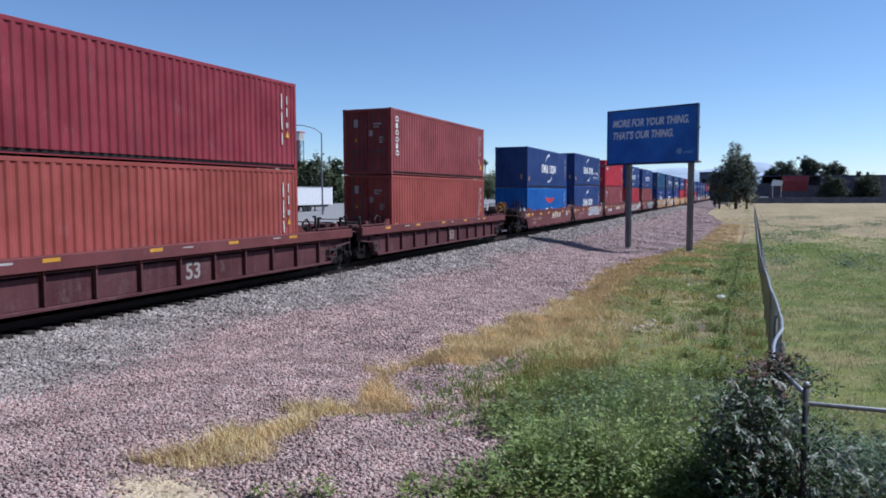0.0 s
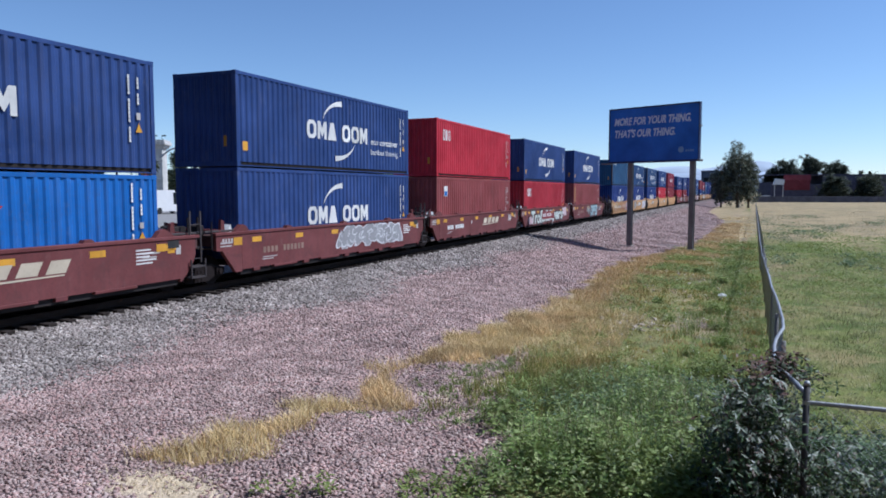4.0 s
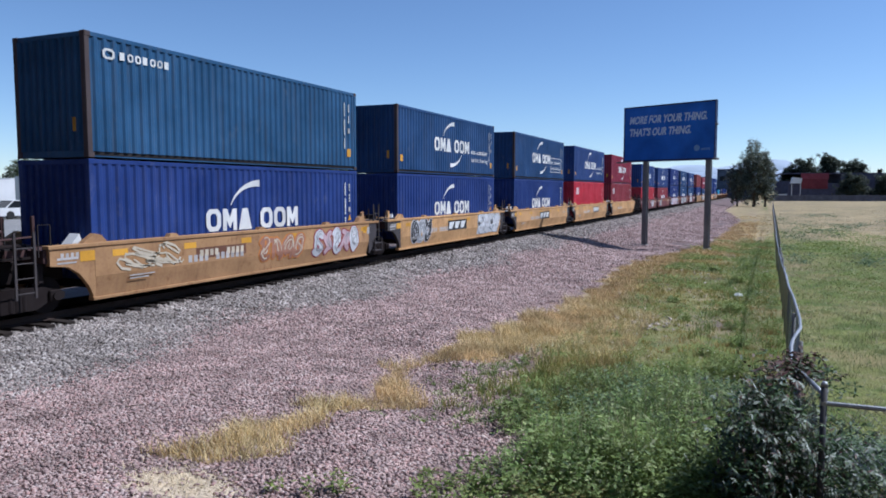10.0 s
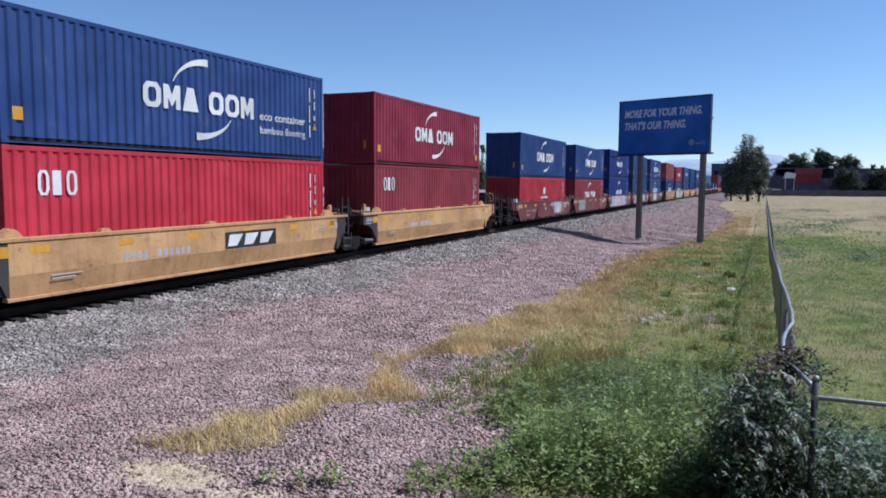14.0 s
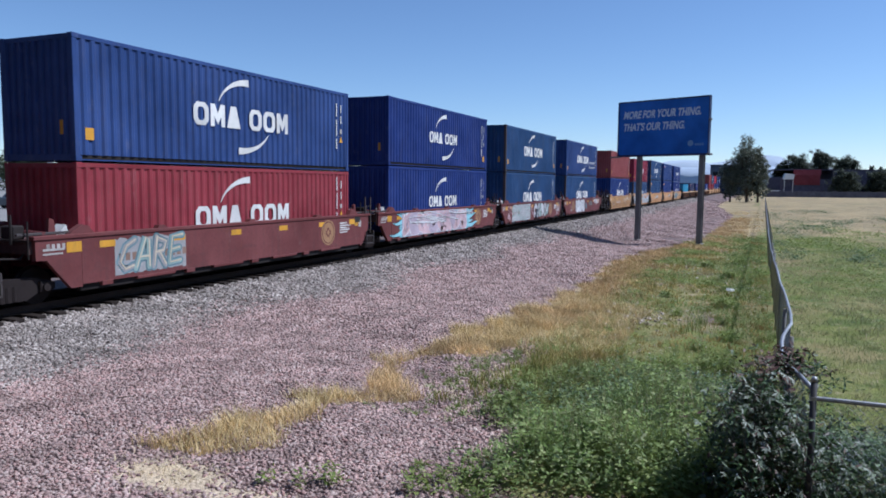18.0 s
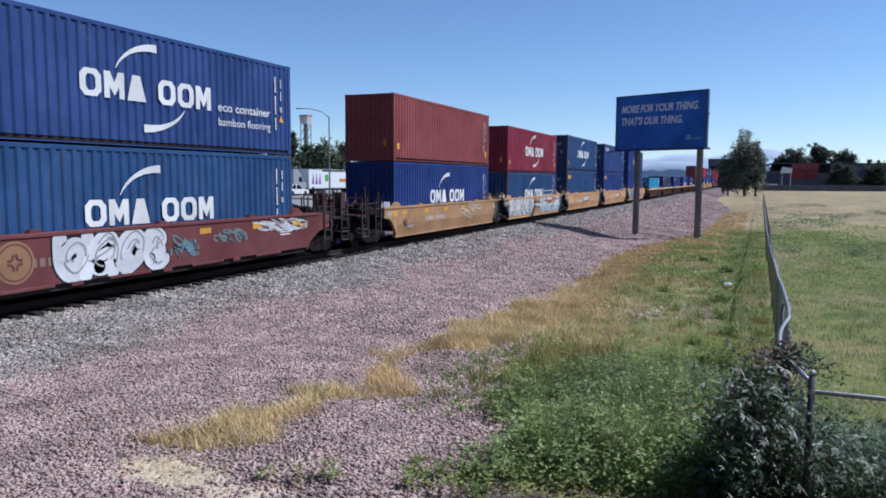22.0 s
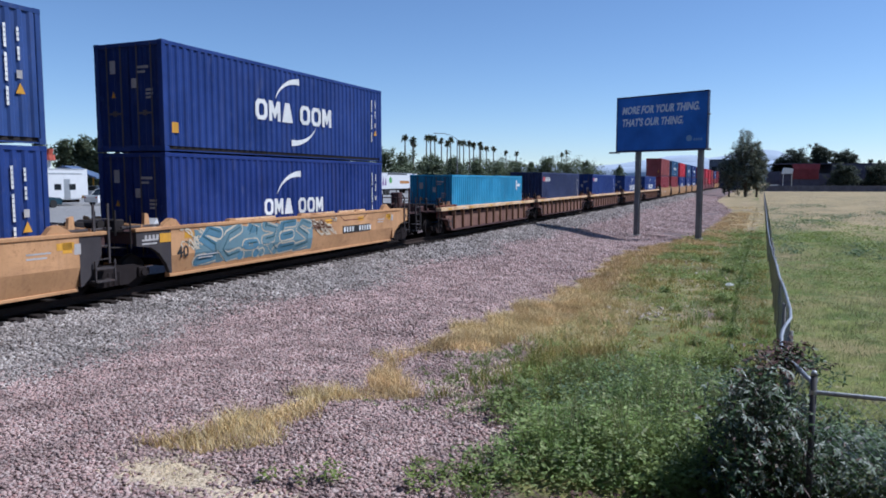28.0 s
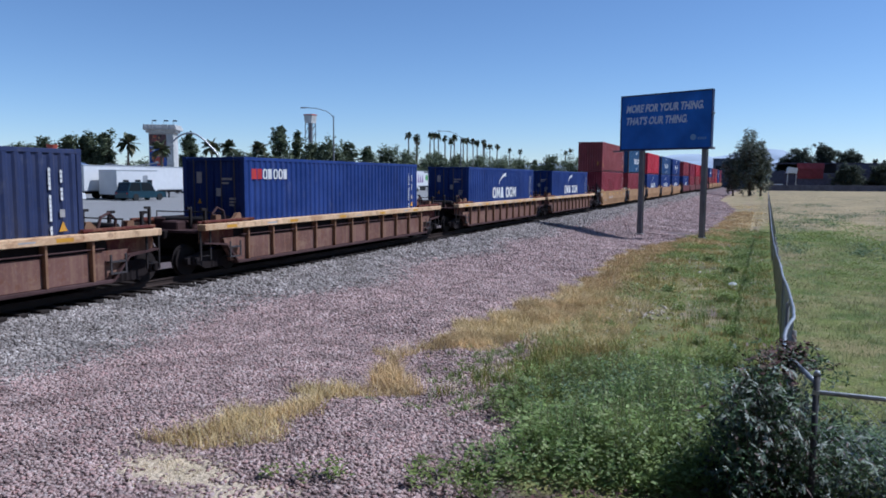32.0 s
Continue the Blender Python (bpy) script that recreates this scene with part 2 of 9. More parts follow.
# ---------------------------------------------------------------- mesh tools
class Geo:
    """Vertices and faces of one part."""

    def __init__(self):
        self.v, self.f = [], []

    def add(self, vs, fs):
        k = len(self.v)
        self.v += [tuple(p) for p in vs]
        self.f += [tuple(k + i for i in q) for q in fs]
        return self

    def box(self, x0, y0, z0, x1, y1, z1, b=0.0):
        if not b:
            return self.add([(x, y, z) for x in (x0, x1) for y in (y0, y1) for z in (z0, z1)],
                            [(0, 1, 3, 2), (4, 6, 7, 5), (0, 4, 5, 1), (2, 3, 7, 6), (0, 2, 6, 4), (1, 5, 7, 3)])
        b = min(b, (x1 - x0) * 0.45, (y1 - y0) * 0.45, (z1 - z0) * 0.45)
        vs, ix = [], {}
        lim = ((x0, x1), (y0, y1), (z0, z1))
        for sx in (0, 1):
            for sy in (0, 1):
                for sz in (0, 1):
                    s = (sx, sy, sz)
                    for a in range(3):
                        p = [lim[i][s[i]] + (0 if i == a else (b if s[i] == 0 else -b)) for i in range(3)]
                        ix[s, a] = len(vs)
                        vs.append(p)
        fs = []
        for a in range(3):
            u, w = (a + 1) % 3, (a + 2) % 3
            for s in (0, 1):
                q = []
                for du, dw in ((0, 0), (1, 0), (1, 1), (0, 1)):
                    c = [0, 0, 0]
                    c[a], c[u], c[w] = s, du, dw
                    q.append(ix[tuple(c), a])
                fs.append(tuple(q) if s else tuple(q[::-1]))
            for du in (0, 1):
                for dw in (0, 1):
                    c0, c1 = [0, 0, 0], [0, 0, 0]
                    c0[a], c1[a] = 0, 1
                    c0[u] = c1[u] = du
                    c0[w] = c1[w] = dw
                    q = (ix[tuple(c0), u], ix[tuple(c1), u], ix[tuple(c1), w], ix[tuple(c0), w])
                    fs.append(q if du == dw else q[::-1])
        for sx in (0, 1):
            for sy in (0, 1):
                for sz in (0, 1):
                    q = tuple(ix[(sx, sy, sz), a] for a in range(3))
                    fs.append(q if (sx + sy + sz) % 2 else q[::-1])
        return self.add(vs, fs)

    def tube(self, p0, p1, r, n=8, r1=None, cap=True):
        p0, p1 = Vector(p0), Vector(p1)
        d = (p1 - p0).normalized()
        u = d.orthogonal().normalized()
        w = d.cross(u)
        r1 = r if r1 is None else r1
        vs = []
        for p, rr in ((p0, r), (p1, r1)):
            for i in range(n):
                a = 2 * math.pi * i / n
                vs.append(p + (u * math.cos(a) + w * math.sin(a)) * rr)
        fs = [(i, (i + 1) % n, n + (i + 1) % n, n + i) for i in range(n)]
        if cap:
            fs += [tuple(range(n))[::-1], tuple(range(n, 2 * n))]
        return self.add(vs, fs)

    def pipe(self, pts, r, n=6):
        """One unbroken tube along the points."""
        pts = [Vector(p) for p in pts]
        vs, u = [], None
        for i, p in enumerate(pts):
            d = (pts[min(i + 1, len(pts) - 1)] - pts[max(i - 1, 0)]).normalized()
            u = d.orthogonal().normalized() if u is None else (u - d * u.dot(d)).normalized()
            w = d.cross(u)
            vs += [p + (u * math.cos(2 * math.pi * k / n) + w * math.sin(2 * math.pi * k / n)) * r for k in range(n)]
        m = len(pts)
        fs = [(i * n + k, i * n + (k + 1) % n, (i + 1) * n + (k + 1) % n, (i + 1) * n + k) for i in range(m - 1) for k in range(n)]
        return self.add(vs, fs + [tuple(range(n))[::-1], tuple(range((m - 1) * n, m * n))])

    def prism(self, poly, axis, a, b):
        """A polygon drawn out along an axis; poly holds the two other coordinates in x, y, z order."""
        def put(p, h):
            q = list(p)
            q.insert("xyz".index(axis), h)
            return q
        n = len(poly)
        vs = [put(p, a) for p in poly] + [put(p, b) for p in poly]
        fs = [tuple(range(n))[::-1], tuple(range(n, 2 * n))] + [(i, (i + 1) % n, n + (i + 1) % n, n + i) for i in range(n)]
        return self.add(vs, fs)

    def flip_y(self, c):
        """Mirror along y about c / 2."""
        self.v = [(x, c - y, z) for x, y, z in self.v]
        self.f = [q[::-1] for q in self.f]
        return self

    def flip_x(self):
        self.v = [(-x, y, z) for x, y, z in self.v]
        self.f = [q[::-1] for q in self.f]
        return self


MESHES = {}


def mesh(key, geo, mat, smooth=False):
    """A mesh of geo (or of what geo() makes), kept under its key."""
    if key in MESHES:
        return MESHES[key]
    g = geo() if callable(geo) else geo
    me = bpy.data.meshes.new(key if isinstance(key, str) else str(key[0]))
    me.from_pydata(g.v, [], g.f)
    bm = bmesh.new()
    bm.from_mesh(me)
    bmesh.ops.recalc_face_normals(bm, faces=bm.faces)
    bm.to_mesh(me)
    bm.free()
    if smooth:
        me.shade_smooth()
    me.materials.append(mat)
    MESHES[key] = me
    return me


COUNT = [0]


def part(name, data, parent=None, label="", at=None):
    ob = new(name, data)
    if parent is not None:
        ob.parent = parent
    if at is not None:
        ob.location = at
    if label:
        ob["label"] = label
    return ob


def solid(name, geo, mat, parent=None, label="", smooth=False):
    """A part on a mesh of its own."""
    COUNT[0] += 1
    return part(name, mesh((name, COUNT[0]), geo, mat, smooth), parent, label)


def thing(name, label, category, group="", kind="", at=(0, 0, 0)):
    ob = new(name)
    ob.location = at
    ob.empty_display_size = 0.3
    return tagged(ob, label, category, group, kind)


def big_mesh(name, verts, faces, mat, smooth=False):
    """A large mesh from arrays: verts n x 3, faces m x 3 or m x 4."""
    me = bpy.data.meshes.new(name)
    verts, faces = np.asarray(verts, np.float32), np.asarray(faces, np.int32)
    k = faces.shape[1]
    me.vertices.add(len(verts))
    me.vertices.foreach_set("co", verts.ravel())
    me.loops.add(faces.size)
    me.loops.foreach_set("vertex_index", faces.ravel())
    me.polygons.add(len(faces))
    me.polygons.foreach_set("loop_start", np.arange(0, faces.size, k, dtype=np.int32))
    me.update(calc_edges=True)
    me.validate()
    if smooth:
        me.shade_smooth()
    me.materials.append(mat)
    return me


def lettering(text, height, bold=0.0):
    """The outline of a text as flat vertices and faces, its left foot at the origin, and its width."""
    cu = bpy.data.curves.new("lettering", "FONT")
    cu.body, cu.size, cu.offset, cu.resolution_u = text, 1.0, bold, 3
    ob = new("lettering", cu)
    me = bpy.data.meshes.new_from_object(ob.evaluated_get(bpy.context.evaluated_depsgraph_get()))
    vs = [tuple(v.co) for v in me.vertices]
    fs = [tuple(p.vertices) for p in me.polygons]
    bpy.data.objects.remove(ob)
    bpy.data.curves.remove(cu)
    bpy.data.meshes.remove(me)
    k = height / 0.72
    return [(x * k, y * k) for x, y, _ in vs], fs, (max(v[0] for v in vs) * k if vs else 0)


def side_text(text, x, y, z, height, width=None, bold=0.0, slant=0.0):
    """Text on a wall that faces +x, read along +y."""
    vs, fs, w = lettering(text, height, bold)
    k = width / w if width else 1
    return Geo().add([(x, y + a * k + slant * b, z + b) for a, b in vs], fs)


def ribbon(g, x, pts, w0, w1=None):
    """A flat stripe in the plane x along points (y, z)."""
    w1 = w0 if w1 is None else w1
    vs = []
    n = len(pts)
    for i, (a, b) in enumerate(pts):
        p, q = pts[max(i - 1, 0)], pts[min(i + 1, n - 1)]
        d = Vector((q[0] - p[0], q[1] - p[1])).normalized()
        w = (w0 + (w1 - w0) * i / (n - 1)) / 2
        vs += [(x, a - d.y * w, b + d.x * w), (x, a + d.y * w, b - d.x * w)]
    return g.add(vs, [(2 * i, 2 * i + 1, 2 * i + 3, 2 * i + 2) for i in range(n - 1)])


# ---------------------------------------------------------------- ground
TRACK_X, RAIL_Z = -15.66, 0.72
PROFILE = [(-3000, 2.2), (-300, 1.6), (-66, 1.15), (-54, 1.15), (-44, 0.85), (-24, 0.15), (-18.6, 0.2), (-17.1, 0.47), (-14.35, 0.46),
           (-13.7, 0.37), (-12.4, 0.18), (-10.5, 0.12), (-6, 0.06), (-3, 0.0), (3000, 0.0)]
PX, PZ = np.array(PROFILE).T
GRAVEL_Y, GRAVEL_X = np.array([(0, -7.9), (5.5, -7.6), (7.1, -7.33), (8.5, -6.71), (9.9, -6.15), (11.3, -6.45), (14.5, -6.35), (17.7, -6.1), (20.6, -5.6), (24, -5.75), (28, -5.9), (34, -6.5), (40, -6.4), (48, -5.0), (58, -3.6), (96, -3.0), (121, -4.4), (150, -7.4), (4500, -8.5)]).T


def lie(x, y):
    """Height of the ground."""
    x, y = np.asarray(x, float), np.asarray(y, float)
    z = np.interp(x, PX, PZ)
    soft = np.clip((x + 10) / 4, 0, 1) * np.clip((60 - abs(x)) / 20, 0, 1)
    z = z + soft * (0.05 * np.sin(x * 0.9 + y * 0.31) * np.sin(y * 0.57 - x * 0.2) + 0.03 * np.sin(y * 1.3 + x * 1.7))
    return z - 0.42 * np.clip((y - 15) / 30, 0, 1) * np.clip((x + 11.5) / 3.5, 0, 1)


def edge(y):
    """Where the gravel ends and the grass starts."""
    return np.interp(y, GRAVEL_Y, GRAVEL_X) + 0.22 * np.sin(y * 1.9) + 0.12 * np.sin(y * 4.3 + 1)


def waves(x, y, s):
    """A smooth uneven field between 0 and 1."""
    return 0.5 + 0.25 * (np.sin(s * x + 1.3 * np.sin(0.7 * s * y)) + np.sin(0.8 * s * y + 1.7 * np.sin(0.6 * s * x + 1)))


def zones(x, y):
    """Shares of green, dry grass, grey ballast, paved land and bare soil at a place."""
    x, y = np.asarray(x, float), np.asarray(y, float)
    d = x - edge(y)
    d = d + 0.5 * (waves(x, y, 4.3) - 0.5) + 0.25 * (waves(x + 2, y, 9.0) - 0.5)
    wide = np.interp(y, [5, 6.8, 7.0, 7.5, 8.6, 9.3, 9.8, 11.0, 11.8, 12.9, 13.5, 15.3, 20, 34, 60, 120], [0.0, 0.0, 0.7, 1.3, 1.25, 0.6, 0.95, 1.1, 0.5, 0.5, 1.4, 2.0, 2.0, 2.4, 4, 8])
    dry = np.clip(d / 0.2, 0, 1) * np.clip((wide - d) / (0.25 * wide + 0.05), 0, 1) * (0.7 + 0.5 * waves(x, y, 1.6))
    green_x = np.interp(y, [0, 7, 8.6, 11.3, 12.8, 15, 18, 40], [-2.5, -2.7, -3.25, -3.75, -4.0, -5.0, -6.5, -7])
    grass = np.clip((x - green_x + 0.6 * (waves(x, y, 3.1) - 0.4)) / 1.0, 0, 1) * np.clip(d / 0.5, 0, 1)
    verge = np.clip((y - 13) / 3, 0, 1) * np.clip((0.5 - x) / 0.4, 0, 1)
    grass = grass * (1 - verge * (0.55 - 0.5 * waves(x * 1.3, y * 0.6, 1.1)))
    dry = np.maximum(dry, verge * np.clip(d / 0.5, 0, 1) * np.clip((x - green_x) / 1.0, 0, 1) * (0.25 + 0.35 * waves(x, y * 0.5, 0.8)))
    path = np.clip(d / 0.6, 0, 1) * np.clip((x + 6) / 3, 0, 1) * np.clip((3 - x) / 1.5, 0, 1) * np.clip((y - 72) / 40, 0, 1)
    dry = np.maximum(dry, path * (0.2 + 0.5 * waves(x * 1.6, y * 0.25, 0.8)))
    field = np.clip((x - 0.4) / 0.6, 0, 1)
    far = field * np.clip((y - 64 + 30 * (waves(x + 4, y * 0.5, 0.23) - 0.5)) / 18, 0, 1)
    dry = np.maximum(dry, far * (0.6 + 0.5 * waves(x, y * 0.35, 0.22)))
    dry = np.maximum(dry, field * 0.5 * np.clip(1.7 * waves(x * 1.4 + 3, y * 0.35, 0.55) - 0.5, 0, 1))
    left = np.clip((-31 - x) / 3, 0, 1)
    grey = np.clip((-10.7 - x + 1.6 * (waves(x * 0.7, y * 0.7, 1.1) - 0.5)) / 2.3, 0, 1)
    soil = np.exp(-((x + 6.2) / 0.8) ** 2 - ((y - 6.35) / 0.42) ** 2) * 1.4
    soil = np.maximum(soil, 0.72 * np.clip((6.72 + 0.25 * np.sin(2 * x) + 0.16 * (x + 4) - y) / 0.3, 0, 1) * np.clip((x + 6.0) / 0.6, 0, 1))
    soil = np.maximum(soil, np.clip((green_x - x + 0.8) / 0.8, 0, 1) * np.clip((d - wide) / 0.5, 0, 1) * np.clip((y - 9.3) / 1.0, 0, 1) * (0.30 + 0.5 * waves(x, y, 2.6)))
    loam = np.clip((7.4 + 0.35 * (x + 2.66) + 0.15 * np.sin(5 * x) - y) / 0.3, 0, 1) * np.clip((x + 3.2) / 0.5, 0, 1) * np.clip(y - 4, 0, 1)
    dry = dry * (1 - np.clip(np.exp(-((x + 6.2) / 0.8) ** 2 - ((y - 6.35) / 0.42) ** 2) * 1.6 - 0.2, 0, 1))
    return grass * (1 - left), np.clip(dry, 0, 1) * (1 - left), grey, left, np.clip(soil, 0, 1) * (1 - left), loam


def ground_material():
    m, ns, ls, b = shader("ground_cover")
    tc = ns.new("ShaderNodeTexCoord")

    def noise_at(scale, detail=5.0, rough=0.6):
        n = node(ns, "ShaderNodeTexNoise", Scale=scale, Detail=detail, Roughness=rough)
        ls.new(tc.outputs["Object"], n.inputs["Vector"])
        return n.outputs[0]

    def attr(name):
        a = ns.new("ShaderNodeAttribute")
        a.attribute_name = name
        return a.outputs["Fac"]

    def broken(src, amount, n):
        a = ns.new("ShaderNodeMath")
        a.operation = "MULTIPLY_ADD"
        ls.new(n, a.inputs[0])
        a.inputs[1].default_value = amount
        a.inputs[2].default_value = -amount / 2
        s = ns.new("ShaderNodeMath")
        s.operation = "ADD"
        ls.new(src, s.inputs[0])
        ls.new(a.outputs[0], s.inputs[1])
        return ramp(ns, ls, s.outputs[0], 0.35, 0.65)

    mid, fine, wide = noise_at(1.7), noise_at(22, 6, 0.7), noise_at(0.14, 4)
    vor = node(ns, "ShaderNodeTexVoronoi", Scale=16.0)
    ls.new(tc.outputs["Object"], vor.inputs["Vector"])
    sep = ns.new("ShaderNodeSeparateColor")
    ls.new(vor.outputs["Color"], sep.inputs[0])
    pink = mixer(ns, ls, sep.outputs[0], (0.27, 0.197, 0.185), (0.43, 0.33, 0.31))
    pink = mixer(ns, ls, ramp(ns, ls, wide, 0.42, 0.6), pink, (0.32, 0.212, 0.205))
    grey = mixer(ns, ls, sep.outputs[1], (0.125, 0.113, 0.108), (0.30, 0.275, 0.265))
    stone = mixer(ns, ls, broken(attr("grey"), 0.5, mid), pink, grey)
    # shade in the gaps between stones, painted as a darker stone colour
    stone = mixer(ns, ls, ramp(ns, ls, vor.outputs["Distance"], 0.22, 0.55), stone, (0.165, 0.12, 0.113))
    soil = mixer(ns, ls, fine, (0.17, 0.13, 0.09), (0.30, 0.235, 0.16))
    green = mixer(ns, ls, ramp(ns, ls, mid, 0.3, 0.7), (0.115, 0.165, 0.030), (0.25, 0.27, 0.075))
    green = mixer(ns, ls, ramp(ns, ls, noise_at(0.33, 5, 0.65), 0.45, 0.62), green, (0.31, 0.265, 0.115))
    green = mixer(ns, ls, mul_(ns, ls, ramp(ns, ls, noise_at(0.9, 5, 0.6), 0.52, 0.62), 0.7), green, (0.085, 0.15, 0.03))
    green = mixer(ns, ls, mul_(ns, ls, ramp(ns, ls, noise_at(3.1, 4, 0.6), 0.6, 0.68), 0.6), green, (0.42, 0.36, 0.22))
    green = mixer(ns, ls, mul_(ns, ls, ramp(ns, ls, fine, 0.5, 0.7), 0.5), green, soil)
    straw = mixer(ns, ls, ramp(ns, ls, mid, 0.3, 0.7), (0.45, 0.315, 0.165), (0.60, 0.475, 0.29))
    straw = mixer(ns, ls, mul_(ns, ls, ramp(ns, ls, noise_at(0.21, 6, 0.7), 0.47, 0.62), 0.8), straw, (0.23, 0.20, 0.13))
    straw = mixer(ns, ls, mul_(ns, ls, ramp(ns, ls, noise_at(0.06, 5, 0.6), 0.48, 0.6), 0.6), straw, (0.33, 0.255, 0.16))
    straw = mixer(ns, ls, mul_(ns, ls, ramp(ns, ls, noise_at(0.5, 5, 0.6), 0.56, 0.66), 0.5), straw, (0.17, 0.17, 0.075))
    straw = mixer(ns, ls, mul_(ns, ls, ramp(ns, ls, fine, 0.5, 0.75), 0.5), straw, soil)
    asphalt = mixer(ns, ls, mid, (0.27, 0.262, 0.255), (0.36, 0.352, 0.34))
    c = mixer(ns, ls, broken(attr("soil"), 0.7, mid), stone, mixer(ns, ls, fine, (0.56, 0.44, 0.31), (0.86, 0.71, 0.51)))
    c = mixer(ns, ls, broken(attr("grass"), 0.7, mid), c, green)
    c = mixer(ns, ls, mul_(ns, ls, broken(attr("dry"), 1.0, noise_at(0.7, 7, 0.65)), 0.85), c, straw)
    c = mixer(ns, ls, broken(attr("loam"), 0.6, mid), c, mixer(ns, ls, fine, (0.045, 0.032, 0.022), (0.17, 0.125, 0.085)))
    c = mixer(ns, ls, attr("left"), c, asphalt)
    hue = ns.new("ShaderNodeHueSaturation")
    hue.inputs["Value"].default_value = TONE_SCALE
    ls.new(c, hue.inputs["Color"])
    ls.new(hue.outputs[0], b.inputs["Base Color"])
    b.inputs["Roughness"].default_value = 0.95
    b.inputs["Specular IOR Level"].default_value = 0.2
    bp = node(ns, "ShaderNodeBump", Strength=0.7, Distance=0.04)
    ls.new(vor.outputs["Distance"], bp.inputs["Height"])
    bp.invert = True
    b2 = node(ns, "ShaderNodeBump", Strength=0.5, Distance=0.05)
    ls.new(fine, b2.inputs["Height"])
    ls.new(bp.outputs[0], b2.inputs["Normal"])
    ls.new(b2.outputs[0], b.inputs["Normal"])
    return m


def build_ground():
    xs = np.concatenate([[-3000, -1400, -700, -400, -250, -160, -110, -80, -66, -60, -54, -47, -44, -41, -38, -34, -30, -26, -22, -20],
                         np.arange(-18.6, 9, 0.3), [9.5, 10.5, 12, 14, 17, 21, 26, 33, 42, 55, 75, 110, 170, 280, 500, 1000, 3000]])
    ys = np.concatenate([[-300, -100, -40, -15, -5, 0, 2], np.arange(3.5, 50, 0.4), 50 * np.exp(np.linspace(0.02, math.log(90), 45))])
    gx, gy = np.meshgrid(xs, ys)
    gz = lie(gx, gy)
    nx, ny = len(xs), len(ys)
    i = np.arange((ny - 1) * nx).reshape(ny - 1, nx)[:, :-1].ravel()
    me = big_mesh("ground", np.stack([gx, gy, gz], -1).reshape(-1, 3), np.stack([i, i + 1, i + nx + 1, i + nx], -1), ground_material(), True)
    for name, val in zip(("grass", "dry", "grey", "left", "soil", "loam"), zones(gx, gy)):
        a = me.attributes.new(name, "FLOAT", "POINT")
        a.data.foreach_set("value", np.ascontiguousarray(val.ravel(), np.float32))
    tagged(new("ground", me), "gravel, weeds and dry grass beside a railway line", "ground", kind="structure")


build_ground()
RNG = np.random.default_rng(5)


def pebbles(name, label, x, y, size, mat):
    """Loose angular stones lying on the ground at x, y: eight-sided lumps of random turn and size."""
    n = len(x)
    base = np.array([(1.25, 0, 0), (-1, 0, 0), (0, 1, 0), (0, -1, 0), (0, 0, 1), (0, 0, -1)], float)
    v = base[None] * (size[:, None, None] * RNG.uniform(0.38, 0.72, (n, 6, 1))) + RNG.normal(0, 0.16, (n, 6, 3)) * size[:, None, None]
    a, t = RNG.uniform(0, 6.28, n), RNG.uniform(-0.9, 0.9, n)
    ca, sa, ct, s_t = np.cos(a), np.sin(a), np.cos(t), np.sin(t)
    rot = np.zeros((n, 3, 3))
    rot[:, 0, 0], rot[:, 0, 1], rot[:, 1, 0], rot[:, 1, 1] = ca, -sa * ct, sa, ca * ct
    rot[:, 0, 2], rot[:, 1, 2], rot[:, 2, 1], rot[:, 2, 2] = sa * s_t, -ca * s_t, s_t, ct
    v = np.einsum("nij,nkj->nki", rot, v)
    v[:, :, 2] *= 0.72
    v += np.stack([x, y, lie(x, y) + size * 0.12], -1)[:, None]
    f = np.array([(0, 2, 4), (2, 1, 4), (1, 3, 4), (3, 0, 4), (2, 0, 5), (1, 2, 5), (3, 1, 5), (0, 3, 5)])
    faces = (f[None] + 6 * np.arange(n)[:, None, None]).reshape(-1, 3)
    return tagged(new(name, big_mesh(name, v.reshape(-1, 3), faces, mat)), label, "gravel", kind="stuff")


PINK = island("pink_gravel_stone", [(0.20, 0.136, 0.126), (0.40, 0.28, 0.255), (0.52, 0.385, 0.35), (0.46, 0.28, 0.255), (0.61, 0.49, 0.445), (0.33, 0.25, 0.235), (0.49, 0.345, 0.31)])
GREY = island("grey_ballast_stone", [(0.07, 0.06, 0.055), (0.25, 0.215, 0.195), (0.40, 0.355, 0.325), (0.15, 0.125, 0.115), (0.55, 0.50, 0.455), (0.30, 0.24, 0.215)])


def scatter(n, x0, x1, y0, y1, keep):
    x, y = RNG.uniform(x0, x1, n), RNG.uniform(y0, y1, n)
    ok = keep(x, y) > RNG.uniform(0, 1, n)
    return x[ok], y[ok]


def stony(x, y):
    g, d, _, _, s, _ = zones(x, y)
    return np.clip(1 - 0.95 * g - 0.9 * d - 0.95 * s, 0, 1)


